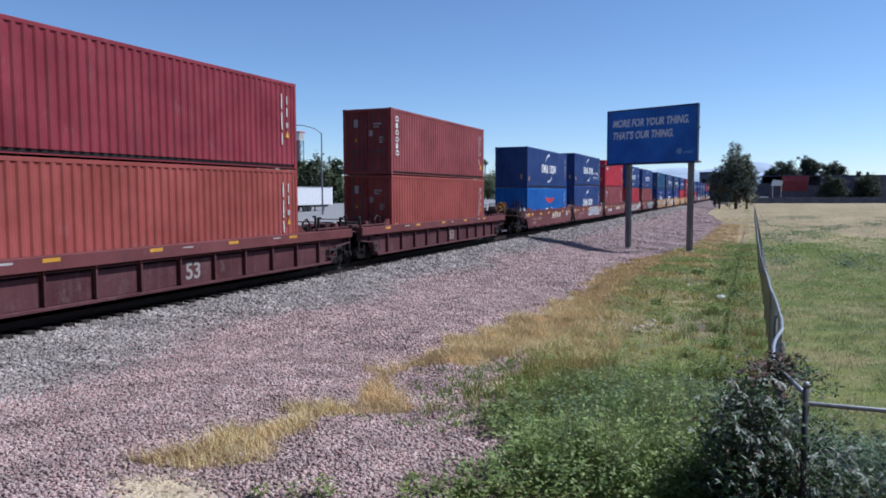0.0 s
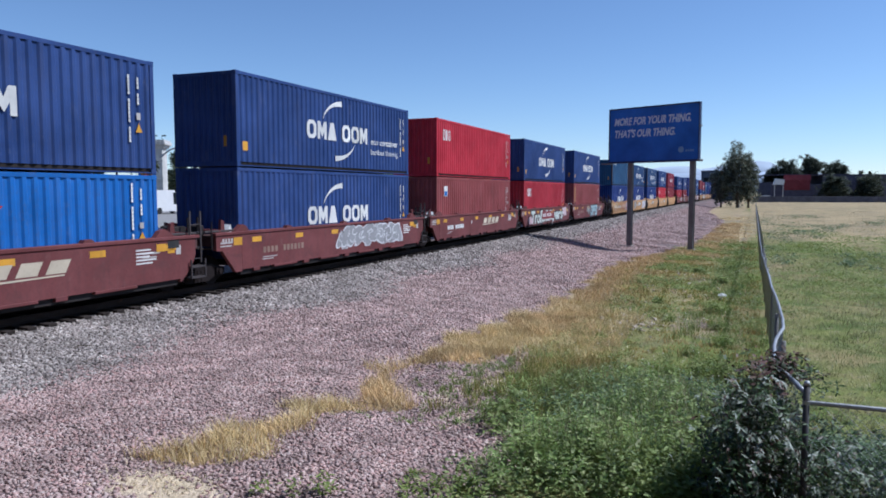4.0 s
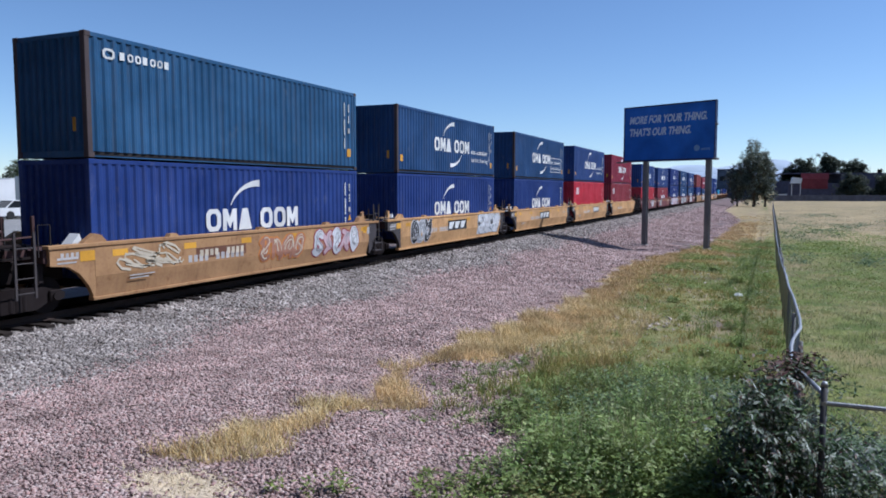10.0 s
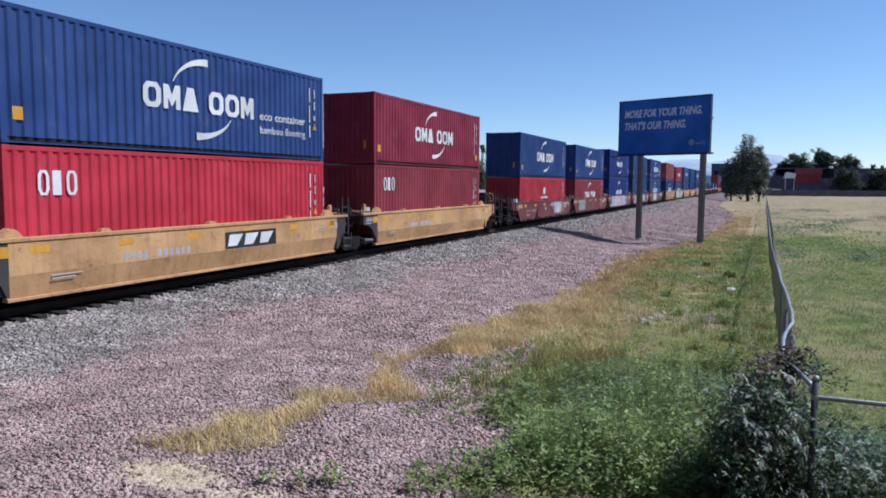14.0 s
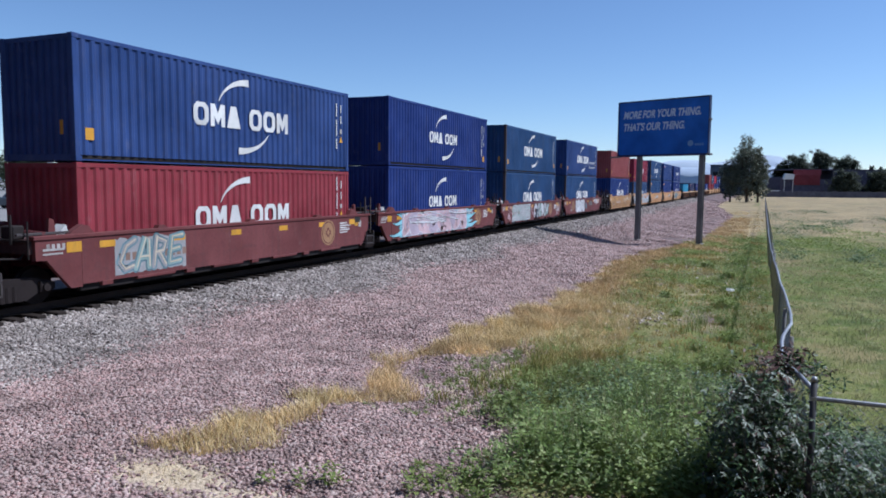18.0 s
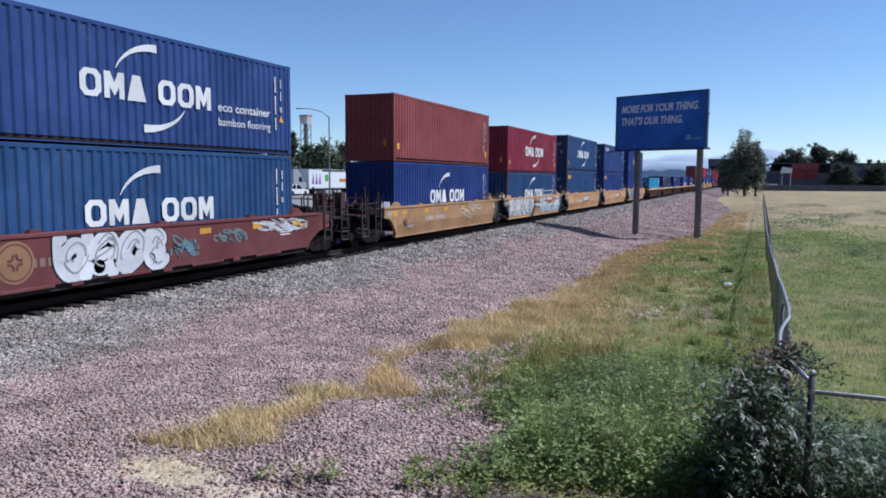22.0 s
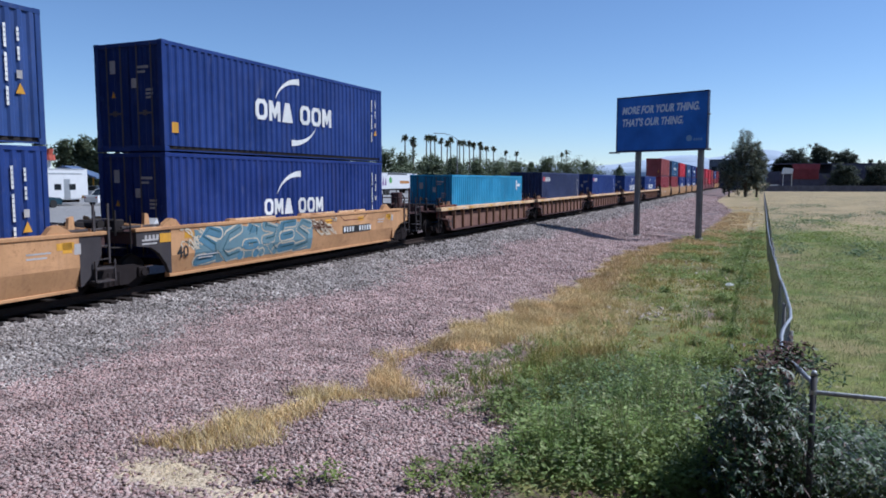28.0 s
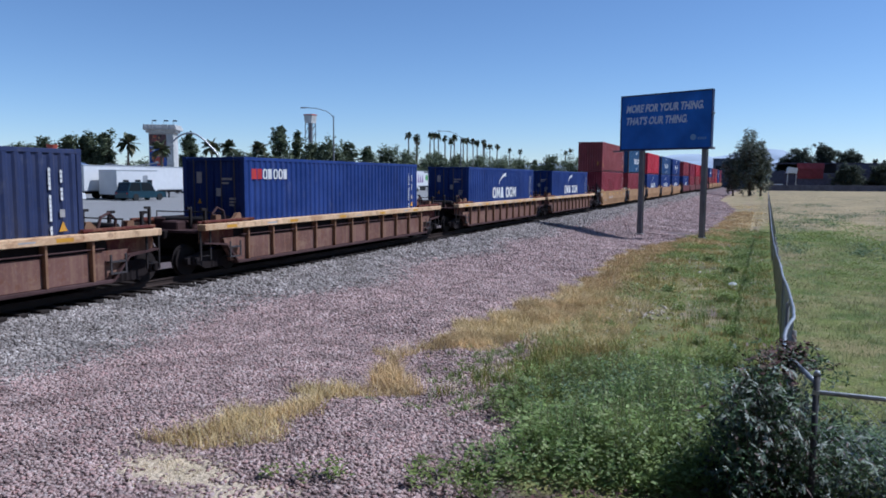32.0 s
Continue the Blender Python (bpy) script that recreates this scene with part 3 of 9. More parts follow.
def build_stones():
    px, py, ps, bx, by, bs = [], [], [], [], [], []
    for n, y0, y1, s in ((98000, 5, 14, 0.047), (70000, 14, 26, 0.06), (52000, 26, 48, 0.075), (34000, 48, 95, 0.10), (20000, 95, 190, 0.15)):
        x, y = scatter(n, -14.75, -2.6, y0, y1, stony)
        seen = x > -0.4 - 1.6 * y
        x, y = x[seen], y[seen]
        grey = zones(x, y)[2] > RNG.uniform(0.05, 0.95, len(x))
        between = abs((y - 1) % 0.5 - 0.25) < 0.16        # the tie ends lie bare
        ok = (x > -14.28) | between
        x, y, grey = x[ok], y[ok], grey[ok]
        size = s * RNG.uniform(0.6, 1.4, len(x)) * np.where(grey, 1.3, 1.0)
        for sel, tx, ty, ts in ((~grey, px, py, ps), (grey, bx, by, bs)):
            tx.append(x[sel]), ty.append(y[sel]), ts.append(size[sel])
    pebbles("gravel", "pinkish crushed stone gravel on the ground", np.concatenate(px), np.concatenate(py), np.concatenate(ps), PINK)
    pebbles("ballast", "grey crushed stone ballast under the track", np.concatenate(bx), np.concatenate(by), np.concatenate(bs), GREY)


build_stones()


# ---------------------------------------------------------------- track
def build_track():
    track = thing("railway_track", "steel rails on dark timber ties in grey ballast", "railway track", kind="structure", at=(TRACK_X, 0, RAIL_Z))
    sec = [(-0.07, -0.17), (0.07, -0.17), (0.07, -0.155), (0.012, -0.13), (0.012, -0.05), (0.036, -0.035), (0.036, -0.004), (0.028, 0.0),
           (-0.028, 0.0), (-0.036, -0.004), (-0.036, -0.035), (-0.012, -0.05), (-0.012, -0.13), (-0.07, -0.155)]
    for s in (-1, 1):
        solid("rail", Geo().prism([(x + s * 0.753, z) for x, z in sec], "y", -60, 1400), RAIL, track)
    ties = [mesh(("railway_tie", k), Geo().box(-1.32, -0.115, -0.34, 1.32, 0.115, -0.172, 0.012), TIMBER) for k in range(1)]
    rng = random.Random(2)
    for i in range(120):
        t = part("railway_tie", ties[0], track, at=(rng.uniform(-0.06, 0.08), 1 + i * 0.5 + rng.uniform(-0.03, 0.03), rng.uniform(-0.006, 0.0)))
        t.rotation_euler[2] = rng.uniform(-0.015, 0.015)
    far = Geo()
    for i in range(760):
        y = 61 + i * 0.55
        far.box(-1.3, y - 0.115, -0.34, 1.3, y + 0.115, -0.172)
    o = solid("far_railway_ties", far, TIMBER, track)
    o["kind"] = "stuff"


build_track()


def wall_behind():
    """A plain dark wall added unseen behind the viewer; it cuts the sky light from there."""
    w = new("wall_behind", mesh("wall_behind", lambda: Geo().box(-90, -15, -0.5, 60, -14, 30, 0.05), paint("blocker_dark", (0.085, 0.08, 0.078), rough=0.95, spec=0.05)))
    tagged(w, "plain dark stucco building front", "wall", kind="structure")


wall_behind()


# ---------------------------------------------------------------- containers
BOX_L, BOX_W, HIGH, LOW = 12.192, 2.438, 2.92, 2.6
NEAR = BOX_W / 2


def corrugated(x, y0, y1, z0, z1, pitch=0.278, depth=0.036):
    """A trapezoid-ribbed sheet that faces +x, out at x."""
    g = Geo()
    n = max(1, round((y1 - y0) / pitch))
    p = (y1 - y0) / n
    line = []
    for i in range(n):
        a = y0 + i * p
        line += [(x - depth, a), (x - depth, a + 0.30 * p), (x, a + 0.5 * p), (x, a + 0.80 * p)]
    line.append((x - depth, y1))
    k = len(line)
    g.add([(u, w, z0) for u, w in line] + [(u, w, z1) for u, w in line], [(i, i + 1, k + i + 1, k + i) for i in range(k - 1)])
    return g


def end_sheet(y, h, face=-1):
    """The ribbed end wall, facing -y or +y."""
    g = corrugated(0.0, -NEAR + 0.14, NEAR - 0.14, 0.16, h - 0.12, 0.25, 0.045)
    g.v = [(b, y - face * a, z) for a, b, z in g.v]
    return g


def ring(x, a, b, z0, z1, t):
    """An eight-sided ring shape."""
    def eight(k):
        ya, yb, za, zb = a + k * t, b - k * t, z0 + k * t * 0.8, z1 - k * t * 0.8
        cy, cz = (yb - ya) * 0.22, (zb - za) * 0.22
        return [(x, ya + cy, za), (x, yb - cy, za), (x, yb, za + cz), (x, yb, zb - cz), (x, yb - cy, zb), (x, ya + cy, zb), (x, ya, zb - cz), (x, ya, za + cz)]
    return Geo().add(eight(0) + eight(1), [(i, (i + 1) % 8, 8 + (i + 1) % 8, 8 + i) for i in range(8)])


def brand_shape(x, k, y0, y1, z0, z1):
    """One of six plain shapes in two groups of three: rings, notched blocks and a wedge."""
    step = (y1 - y0) / 6.5
    a = y0 + step * (k + (0.5 if k > 2 else 0))
    b, c = a + step * 0.88, z1 - z0
    if k in (0, 3, 4):
        return ring(x, a, b, z0, z1, step * 0.24)
    if k == 2:
        return Geo().add([(x, a, z0), (x, b, z0), (x, a + 0.62 * step, z1), (x, a + 0.26 * step, z1)], [(0, 1, 2, 3)])
    m, w = (a + b) / 2, step * 0.07
    return Geo().add([(x, a, z0), (x, m - w * 3, z0), (x, m - w * 3, z0 + 0.45 * c), (x, m, z0 + 0.1 * c), (x, m + w * 3, z0 + 0.45 * c), (x, m + w * 3, z0), (x, b, z0), (x, b, z1), (x, m + w * 2.5, z1), (x, m, z1 - 0.4 * c), (x, m - w * 2.5, z1), (x, a, z1)],
                     [(0, 1, 2, 10, 11), (2, 3, 9, 10), (3, 4, 8, 9), (4, 5, 6, 7, 8)])


def swoosh(x, ya, za, yb, zb, w, up):
    """A tapering arc: thin at its foot, broad and level at its head; turned half round when not up."""
    pts = [(ya + (yb - ya) * (t ** 1.25), za + (zb - za) * (1 - (1 - t) ** 2.1)) for t in (i / 9 for i in range(10))]
    if not up:
        pts = [(ya + yb - p, za + zb - q) for p, q in pts]
    return ribbon(Geo(), x, pts, w * 0.12, w)


def bars(x, spots):
    """Unreadable lines of marking: small rectangles (y0, z0, y1, z1)."""
    g = Geo()
    for a, b, c, d in spots:
        g.add([(x, a, b), (x, c, b), (x, c, d), (x, a, d)], [(0, 1, 2, 3)])
    return g


def marks(name, x, spots, mat, parent, label=""):
    """Each rectangle as a part of its own."""
    for s in spots:
        key = ("mark", x, mat.name) + tuple(round(v, 3) for v in s)
        part(name, mesh(key, lambda: bars(x, [s]), mat), parent, label)


OUT = NEAR + 0.006
BRAND = {   # kind of mark: (white bars, second colour bars)
    "short": ([(0.80 + 0.36 * i, -0.75, 1.08 + 0.36 * i, -0.2) for i in range(3)], []),
    "upright": ([(0.42, -0.30 * i - 0.25, 0.72, -0.30 * i - 0.02) for i in range(6)], []),
    "pair": ([(0.90 + 0.27 * i, -0.36, 1.13 + 0.27 * i, -0.04) for i in range(5)], [(0.34, -0.36, 0.58, -0.04), (0.62, -0.36, 0.85, -0.04)]),
    "ochre": ([], []),
    "line": ([(0.5, -0.25, 0.85, 0.0)] + [(1.0 + 0.24 * i, -0.22, 1.18 + 0.24 * i, -0.03) for i in range(7)], []),
    "far": ([(5.15, -2.0, 5.85, -1.22), (5.95, -2.0, 6.6, -1.22), (6.7, -2.0, 7.35, -1.22)], []),
}


def container(paint_key, h=HIGH, mark="", door=False, eco=False, rich=True, group="", boxed=False, drop=0.0):
    """A 40-foot steel shipping container: its near lower left corner ahead is the local origin's +x, y = 0."""
    m = BOX[paint_key]
    words = dict(maroon="maroon", wine="wine red", orange="faded orange-red", rust="red-brown", red="bright red", crimson="dull crimson", scarlet="scarlet", navy="navy blue",
                 blue="marine blue", steelblue="faded blue", teal="grey-teal", bright="bright blue", cyan="cyan blue", slate="slate blue", royal="royal blue")[paint_key]
    extra = dict(cma=" with white lettering blocks and arcs", low=" with white lettering blocks and one arc", short=" with a short white mark",
                 upright=" with white marks down one edge", pair=" with red and white marks", line=" with a small white mark", far=" with red and white marks",
                 patch=" with white square marks", star=" with a white disc mark", gold=" with yellow marks down one edge", ochre=" with a small yellow mark", tile=" with a small blue and white square").get(mark, " with plain ribbed sides")
    c = thing("shipping_container", f"{words} corrugated steel shipping container{extra}", "shipping container", group or "containers on the train")
    hk = round(h, 2)
    part("side_wall", mesh(("side_wall", paint_key, hk), lambda: corrugated(NEAR, 0.13, BOX_L - 0.13, 0.15, h - 0.11), m), c)
    part("side_wall", mesh(("far_side_wall", paint_key, hk), lambda: corrugated(NEAR, 0.13, BOX_L - 0.13, 0.15, h - 0.11).flip_x(), m), c)
    part("roof", mesh(("roof", paint_key, hk), lambda: Geo().box(-NEAR + 0.02, 0.06, h - 0.05, NEAR - 0.02, BOX_L - 0.06, h - 0.012), m), c)
    part("floor", mesh(("container_floor", hk), lambda: Geo().box(-NEAR + 0.05, 0.06, 0.06, NEAR - 0.05, BOX_L - 0.06, 0.17), STEEL_DARK), c)
    for s in (1, -1):
        def rail_of(z0, z1, inset=0.0, y=0.09):
            g = Geo().box(NEAR - 0.11, y, z0, NEAR - inset, BOX_L - y, z1, 0.008)
            return g if s > 0 else g.flip_x()
        part("top_rail", mesh(("top_rail", paint_key, hk, s), lambda: rail_of(h - 0.115, h - 0.01), m), c)
        part("bottom_rail", mesh(("bottom_rail", paint_key, s), lambda: foot_rail(s), m), c)
    foot = 0.1 if rich else 0.0
    post = mesh(("corner_post", paint_key, hk, rich), lambda: Geo().box(-0.075, -0.07, foot, 0.075, 0.07, h - foot, 0.012), m)
    blueish = paint_key in ("steelblue", "teal")
    worn = mesh(("worn_corner_post", hk, rich), lambda: Geo().box(-0.075, -0.07, foot, 0.075, 0.07, h - foot, 0.012), SCUFFED)
    cast = mesh(("corner_casting", blueish or paint_key), lambda: Geo().box(-0.085, -0.09, -0.062, 0.085, 0.09, 0.062, 0.01), SCUFFED if blueish else m)
    for sx in (-1, 1):
        for y in (0.09, BOX_L - 0.09):
            part("corner_post", worn if y < 1 and blueish else post, c, at=(sx * (NEAR - 0.077), y - 0.02 * (1 if y < 1 else -1), 0))
            if rich:
                for z in (0.062, h - 0.062):
                    part("corner_casting", cast, c, at=(sx * (NEAR - 0.081), y, z))
    part("end_sill", mesh(("end_sill", paint_key), lambda: Geo().box(-NEAR + 0.16, 0.02, 0.01, NEAR - 0.16, 0.12, 0.165, 0.01), m), c)
    part("end_header", mesh(("end_header", paint_key, hk), lambda: Geo().box(-NEAR + 0.16, 0.02, h - 0.13, NEAR - 0.16, 0.12, h - 0.01, 0.01), m), c)
    back = end_sheet(BOX_L - 0.05, h, 1)
    part("end_wall", mesh(("far_end_wall", paint_key, hk), back, m), c)
    if door:
        leaf = mesh(("door_leaf", paint_key, hk), lambda: Geo().prism([(0.02 + i * 0.26 + u, 0.055 + w) for i in range(4) for u, w in ((0, 0), (0.09, 0.0), (0.13, 0.03), (0.22, 0.03))]
                    + [(1.06, 0.03), (1.06, 0.09), (0.02, 0.09)], "z", 0.17, h - 0.135), m)
        for s in (0, 1):
            d = part("door", leaf, c, at=(0 if s else -1.08, 0, 0))
            if rich:
                rod = mesh(("lock_rod", hk, paint_key), lambda: Geo().tube((0, 0.0, 0.1), (0, 0.0, h - 0.07), 0.02, 6), ROD)
                for u in (0.3, 0.8):
                    part("lock_rod", rod, d, at=(u, 0.03, 0))
                part("handle", mesh(("door_handle", paint_key), lambda: Geo().box(-0.25, -0.02, 1.0, 0.25, 0.01, 1.05, 0.005).box(-0.05, -0.03, 0.96, 0.05, 0.02, 1.1), ROD), d, at=(0.55, 0.03, 0))
                for q in (0.45, h * 0.5, h - 0.45):
                    part("hinge", mesh(("hinge", paint_key), lambda: Geo().box(-0.07, -0.012, -0.05, 0.07, 0.03, 0.05, 0.006), m), d, at=(1.02 if s else 0.06, 0.04, q))
                if not s:
                    part("data_plate", mesh(("door_board", hk), lambda: Geo().add([(0.42, 0.02, h * 0.72), (0.62, 0.02, h * 0.72), (0.62, 0.02, h * 0.84), (0.42, 0.02, h * 0.84)], [(0, 1, 2, 3)]), DIM_WHITE), d)
                    part("warning_mark", mesh(("door_warning", hk), lambda: Geo().add([(0.44, 0.02, h * 0.5), (0.6, 0.02, h * 0.5), (0.52, 0.02, h * 0.56)], [(0, 1, 2)]), YELLOW_MARK), d, "yellow warning triangle")
                if s:
                    for k in range(6):
                        part("data_plate", mesh(("data_plate", k), lambda: plate_mark(k), DIM_WHITE), d)
    else:
        part("end_wall", mesh(("front_wall", paint_key, hk), lambda: end_sheet(0.05, h, -1), m), c)
        if rich:
            part("warning_plate", mesh("end_plate", lambda: Geo().box(0.62, 0.03, 0.62, 0.88, 0.046, 0.95), YELLOW_MARK), c, "yellow plate")
            part("vent_strip", mesh("vent_strip", lambda: Geo().tube((0.42, 0.035, 1.3), (0.42, 0.035, 2.4), 0.012, 5), GALV), c)
    if rich and mark != "patch":
        y0 = BOX_L - 1.0
        o = part("marking", mesh(("edge_code", hk), lambda: bars(OUT, [(y0 + 0.11, h * 0.27 + 0.1 * i, y0 + 0.168, h * 0.27 + 0.1 * i + 0.088) for i in range(17) if i not in (4, 11)]), WHITE), c, "small white code running up the edge")
        o["kind"] = "stuff"
        o = part("marking", mesh(("edge_code_short", hk), lambda: bars(OUT, [(y0 + 0.41, h * 0.60 + 0.1 * i, y0 + 0.465, h * 0.60 + 0.1 * i + 0.085) for i in range(7) if i != 3]), WHITE), c, "short white code running up the edge")
        o["kind"] = "stuff"
        part("data_plate", mesh(("edge_plate", hk), lambda: bars(OUT, [(y0 + 0.37, h * 0.47, y0 + 0.50, h * 0.53)]), DIM_WHITE), c, "small white plate")
        if h > 2.7 and paint_key in ("teal", "wine", "steelblue", "rust", "royal"):
            part("warning_mark", mesh(("edge_sign", hk), lambda: bars(OUT, [(y0 + 0.30, h * 0.17, y0 + 0.56, h * 0.27)]), YELLOW_MARK), c, "yellow plate")
        else:
            part("warning_mark", mesh(("warning_mark", hk), lambda: Geo().add([(OUT, y0 + 0.33, h * 0.36), (OUT, y0 + 0.55, h * 0.36), (OUT, y0 + 0.44, h * 0.44)], [(0, 1, 2)]), YELLOW_MARK), c, "yellow warning triangle")
        if mark in ("cma", "low", ""):
            part("warning_plate", mesh(("warning_plate", hk), lambda: bars(OUT, [(0.28, 0.5 if h > 2.7 else 0.4, 0.52, 0.78)]), YELLOW_MARK), c, "yellow plate")
    zc = h * 0.5 - drop
    if mark in ("cma", "low", "slim"):
        span = (4.2, 7.7, zc - 0.26, zc + 0.26) if mark == "slim" else (3.85, 8.35, zc - 0.32, zc + 0.32)
        for k in range(6):
            part("brand_shape", mesh(("brand_shape", k, hk, mark == "slim", drop), lambda: brand_shape(OUT, k, *span), WHITE), c)
        part("brand_arc", mesh(("upper_arc", hk, drop), lambda: swoosh(OUT, 4.9, zc + 0.42, 6.25, zc + 1.08, 0.21, True), WHITE), c, "white arc")
        part("brand_arc", mesh(("lower_arc", hk, drop), lambda: swoosh(OUT, 5.75, zc - 0.98, 7.2, zc - 0.42, 0.21, False), WHITE), c, "white arc")
    elif mark == "patch":
        marks("brand_mark", OUT, [(10.86, h * 0.81, 11.1, h * 0.89), (10.86, h * 0.735, 11.05, h * 0.8), (10.86, h * 0.665, 11.1, h * 0.725), (11.14, h * 0.74, 11.7, h * 0.805)], WHITE, c)
    elif mark == "star":
        part("brand_mark", mesh(("star_disc", hk), lambda: Geo().tube((OUT - 0.003, 5.95, zc + 0.5), (OUT, 5.95, zc + 0.5), 0.27, 20), WHITE), c, "white disc")
        marks("brand_mark", OUT, [(5.0 + 0.24 * k, zc - 0.05, 5.16 + 0.24 * k, zc + 0.10) for k in range(8)], WHITE, c, "white brand bar")
    elif mark == "gold":
        for k in (1, 2, 3):
            part("brand_mark", mesh(("upright_ring", hk, k), lambda: ring(OUT, 0.26, 0.62, h * 0.36 + 0.4 * k, h * 0.36 + 0.4 * k + 0.34, 0.085), PALE_MARK), c, "pale yellow ring shape")
        marks("brand_mark", OUT, [(0.26, h * 0.36, 0.35, h * 0.36 + 0.32), (0.35, h * 0.36 + 0.24, 0.62, h * 0.36 + 0.32)], PALE_MARK, c, "pale yellow brand bar")
    elif mark == "ochre":
        marks("brand_mark", OUT, [(0.36 + 0.22 * k, h - 0.68, 0.55 + 0.22 * k, h - 0.38) for k in range(5)], YELLOW_MARK, c, "yellow brand bar")
    elif mark == "tile":
        marks("brand_mark", OUT, [(0.95, h * 0.66, 1.4, h * 0.84)], WHITE, c, "white plate")
        marks("brand_mark", OUT + 0.003, [(1.0, h * 0.67, 1.35, h * 0.75)], BOX["bright"], c, "blue wave shape")
    elif mark in BRAND:
        a, b = BRAND[mark]
        top = h - 0.32
        for k, (p, q, r, s) in enumerate(a):
            shape = ring(OUT, p, r, top + q, top + s, 0.27 * min(r - p, s - q)) if k % 3 != 1 else bars(OUT, [(p, top + q, r - 0.2 * (r - p), top + s)])
            part("brand_mark", mesh(("white_brand", mark, k, hk), shape, WHITE), c, "white brand shape")
        if b:
            marks("brand_mark", OUT, [(p, top + q, r, top + s) for p, q, r, s in b], RED_MARK, c, "red brand bar")
    if mark == "far":
        part("brand_mark", mesh(("eagle_shape", hk), lambda: Geo().add([(OUT, 4.95, h * 0.72), (OUT, 6.4, h * 0.70), (OUT, 7.85, h * 0.72), (OUT, 7.5, h * 0.62), (OUT, 6.65, h * 0.55), (OUT, 6.2, h * 0.55), (OUT, 5.3, h * 0.62)], [(0, 6, 5, 1), (1, 5, 4), (1, 4, 3, 2)]), RED_MARK), c, "red wing shape")
    if eco:
        z = h * 0.36 - drop
        part("lettering", mesh(("eco_words", hk, drop), lambda: side_text("eco container", OUT, 8.55, z + 0.12, 0.26, 2.5, 0.012), WHITE), c, "white words eco container")
        part("lettering", mesh(("bamboo_words", hk, drop), lambda: side_text("bamboo flooring", OUT, 8.55, z - 0.30, 0.24, 2.5), WHITE), c, "white words bamboo flooring")
        if boxed:
            fr = [(8.4, z - 0.48, 11.2, z - 0.44), (8.4, z + 0.52, 11.2, z + 0.56), (8.4, z - 0.44, 8.44, z + 0.52), (11.16, z - 0.44, 11.2, z + 0.52)]
            part("lettering_frame", mesh(("eco_frame", hk, drop), lambda: bars(OUT, fr), WHITE), c, "white outline")
    return c


def foot_rail(s):
    """The recessed lower side rail with its lip below."""
    g = Geo().box(NEAR - 0.11, 0.09, 0.05, NEAR - 0.07, BOX_L - 0.09, 0.155).box(NEAR - 0.11, 0.09, 0.02, NEAR - 0.008, BOX_L - 0.09, 0.048)
    return g if s > 0 else g.flip_x()


def plate_mark(k):
    a, b, c, d = ((0.32, 2.2, 0.72, 2.27), (0.32, 2.08, 0.6, 2.14), (0.6, 1.6, 0.85, 1.66), (0.6, 1.5, 0.85, 1.56), (0.6, 1.4, 0.8, 1.46), (0.1, 1.7, 0.28, 1.95))[k]
    return Geo().add([(a, 0.022, b), (c, 0.022, b), (c, 0.022, d), (a, 0.022, d)], [(0, 1, 2, 3)])


# ---------------------------------------------------------------- wagons
def wheel_geo():
    g = Geo()
    for r, a, b in ((0.46, -0.012, 0.02), (0.42, 0.02, 0.12), (0.30, 0.03, 0.09)):
        g.tube((a, 0, 0), (b, 0, 0), r, 20)
    return g.tube((0.06, 0, 0), (0.16, 0, 0), 0.13, 12)


def frame_geo():
    """The cast side frame of a truck with its spring nest and axle boxes."""
    g = Geo()
    out = [(-1.15, 0.50), (-1.15, 0.34), (-0.72, 0.30), (-0.45, 0.16), (0.45, 0.16), (0.72, 0.30), (1.15, 0.34), (1.15, 0.50), (0.6, 0.66), (-0.6, 0.66)]
    g.prism(out, "x", 1.0, 1.13)
    for y in (-0.16, 0.0, 0.16):
        g.tube((1.09, y, 0.18), (1.09, y, 0.5), 0.065, 8)
    for y in (-0.875, 0.875):
        g.box(0.98, y - 0.14, 0.3, 1.2, y + 0.14, 0.56, 0.02).tube((1.2, y, 0.42), (1.25, y, 0.42), 0.09, 10)
    return g


def truck(parent, y):
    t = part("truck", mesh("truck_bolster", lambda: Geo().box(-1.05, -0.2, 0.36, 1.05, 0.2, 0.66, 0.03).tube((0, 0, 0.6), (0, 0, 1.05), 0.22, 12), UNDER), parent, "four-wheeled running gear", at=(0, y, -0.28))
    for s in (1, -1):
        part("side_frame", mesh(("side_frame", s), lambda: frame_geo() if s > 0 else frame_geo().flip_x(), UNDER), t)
        for a in (-0.875, 0.875):
            w = part("wheel", mesh(("wheel", s), lambda: wheel_geo() if s > 0 else wheel_geo().flip_x(), WHEEL, False), t, at=(s * 0.72, a, 0.42))
    for a in (-0.875, 0.875):
        part("axle", mesh("axle", lambda: Geo().tube((-0.72, 0, 0), (0.72, 0, 0), 0.08, 10), WHEEL), t, at=(0, a, 0.42))
    return t


def ladder_geo(x, y, z0, z1, w=0.45):
    g = Geo()
    for a in (y, y + w):
        g.box(x - 0.02, a - 0.025, z0, x + 0.02, a + 0.025, z1)
    k = int((z1 - z0) / 0.32)
    for i in range(k):
        z = z0 + 0.12 + i * 0.32
        g.tube((x, y, z), (x, y + w, z), 0.014, 5)
    return g


def put(name, key, g, mat, parent, flip, label=""):
    """A part at a wagon's near end, or mirrored to its far end."""
    return part(name, mesh((key, flip, mat.name), (lambda: g().flip_y(BOX_L)) if flip else g, mat), parent, label)


LADDER = paint("worn_grey_ladder_steel", (0.055, 0.045, 0.046), dirt=0.4, rough=0.6, rust=0.2)


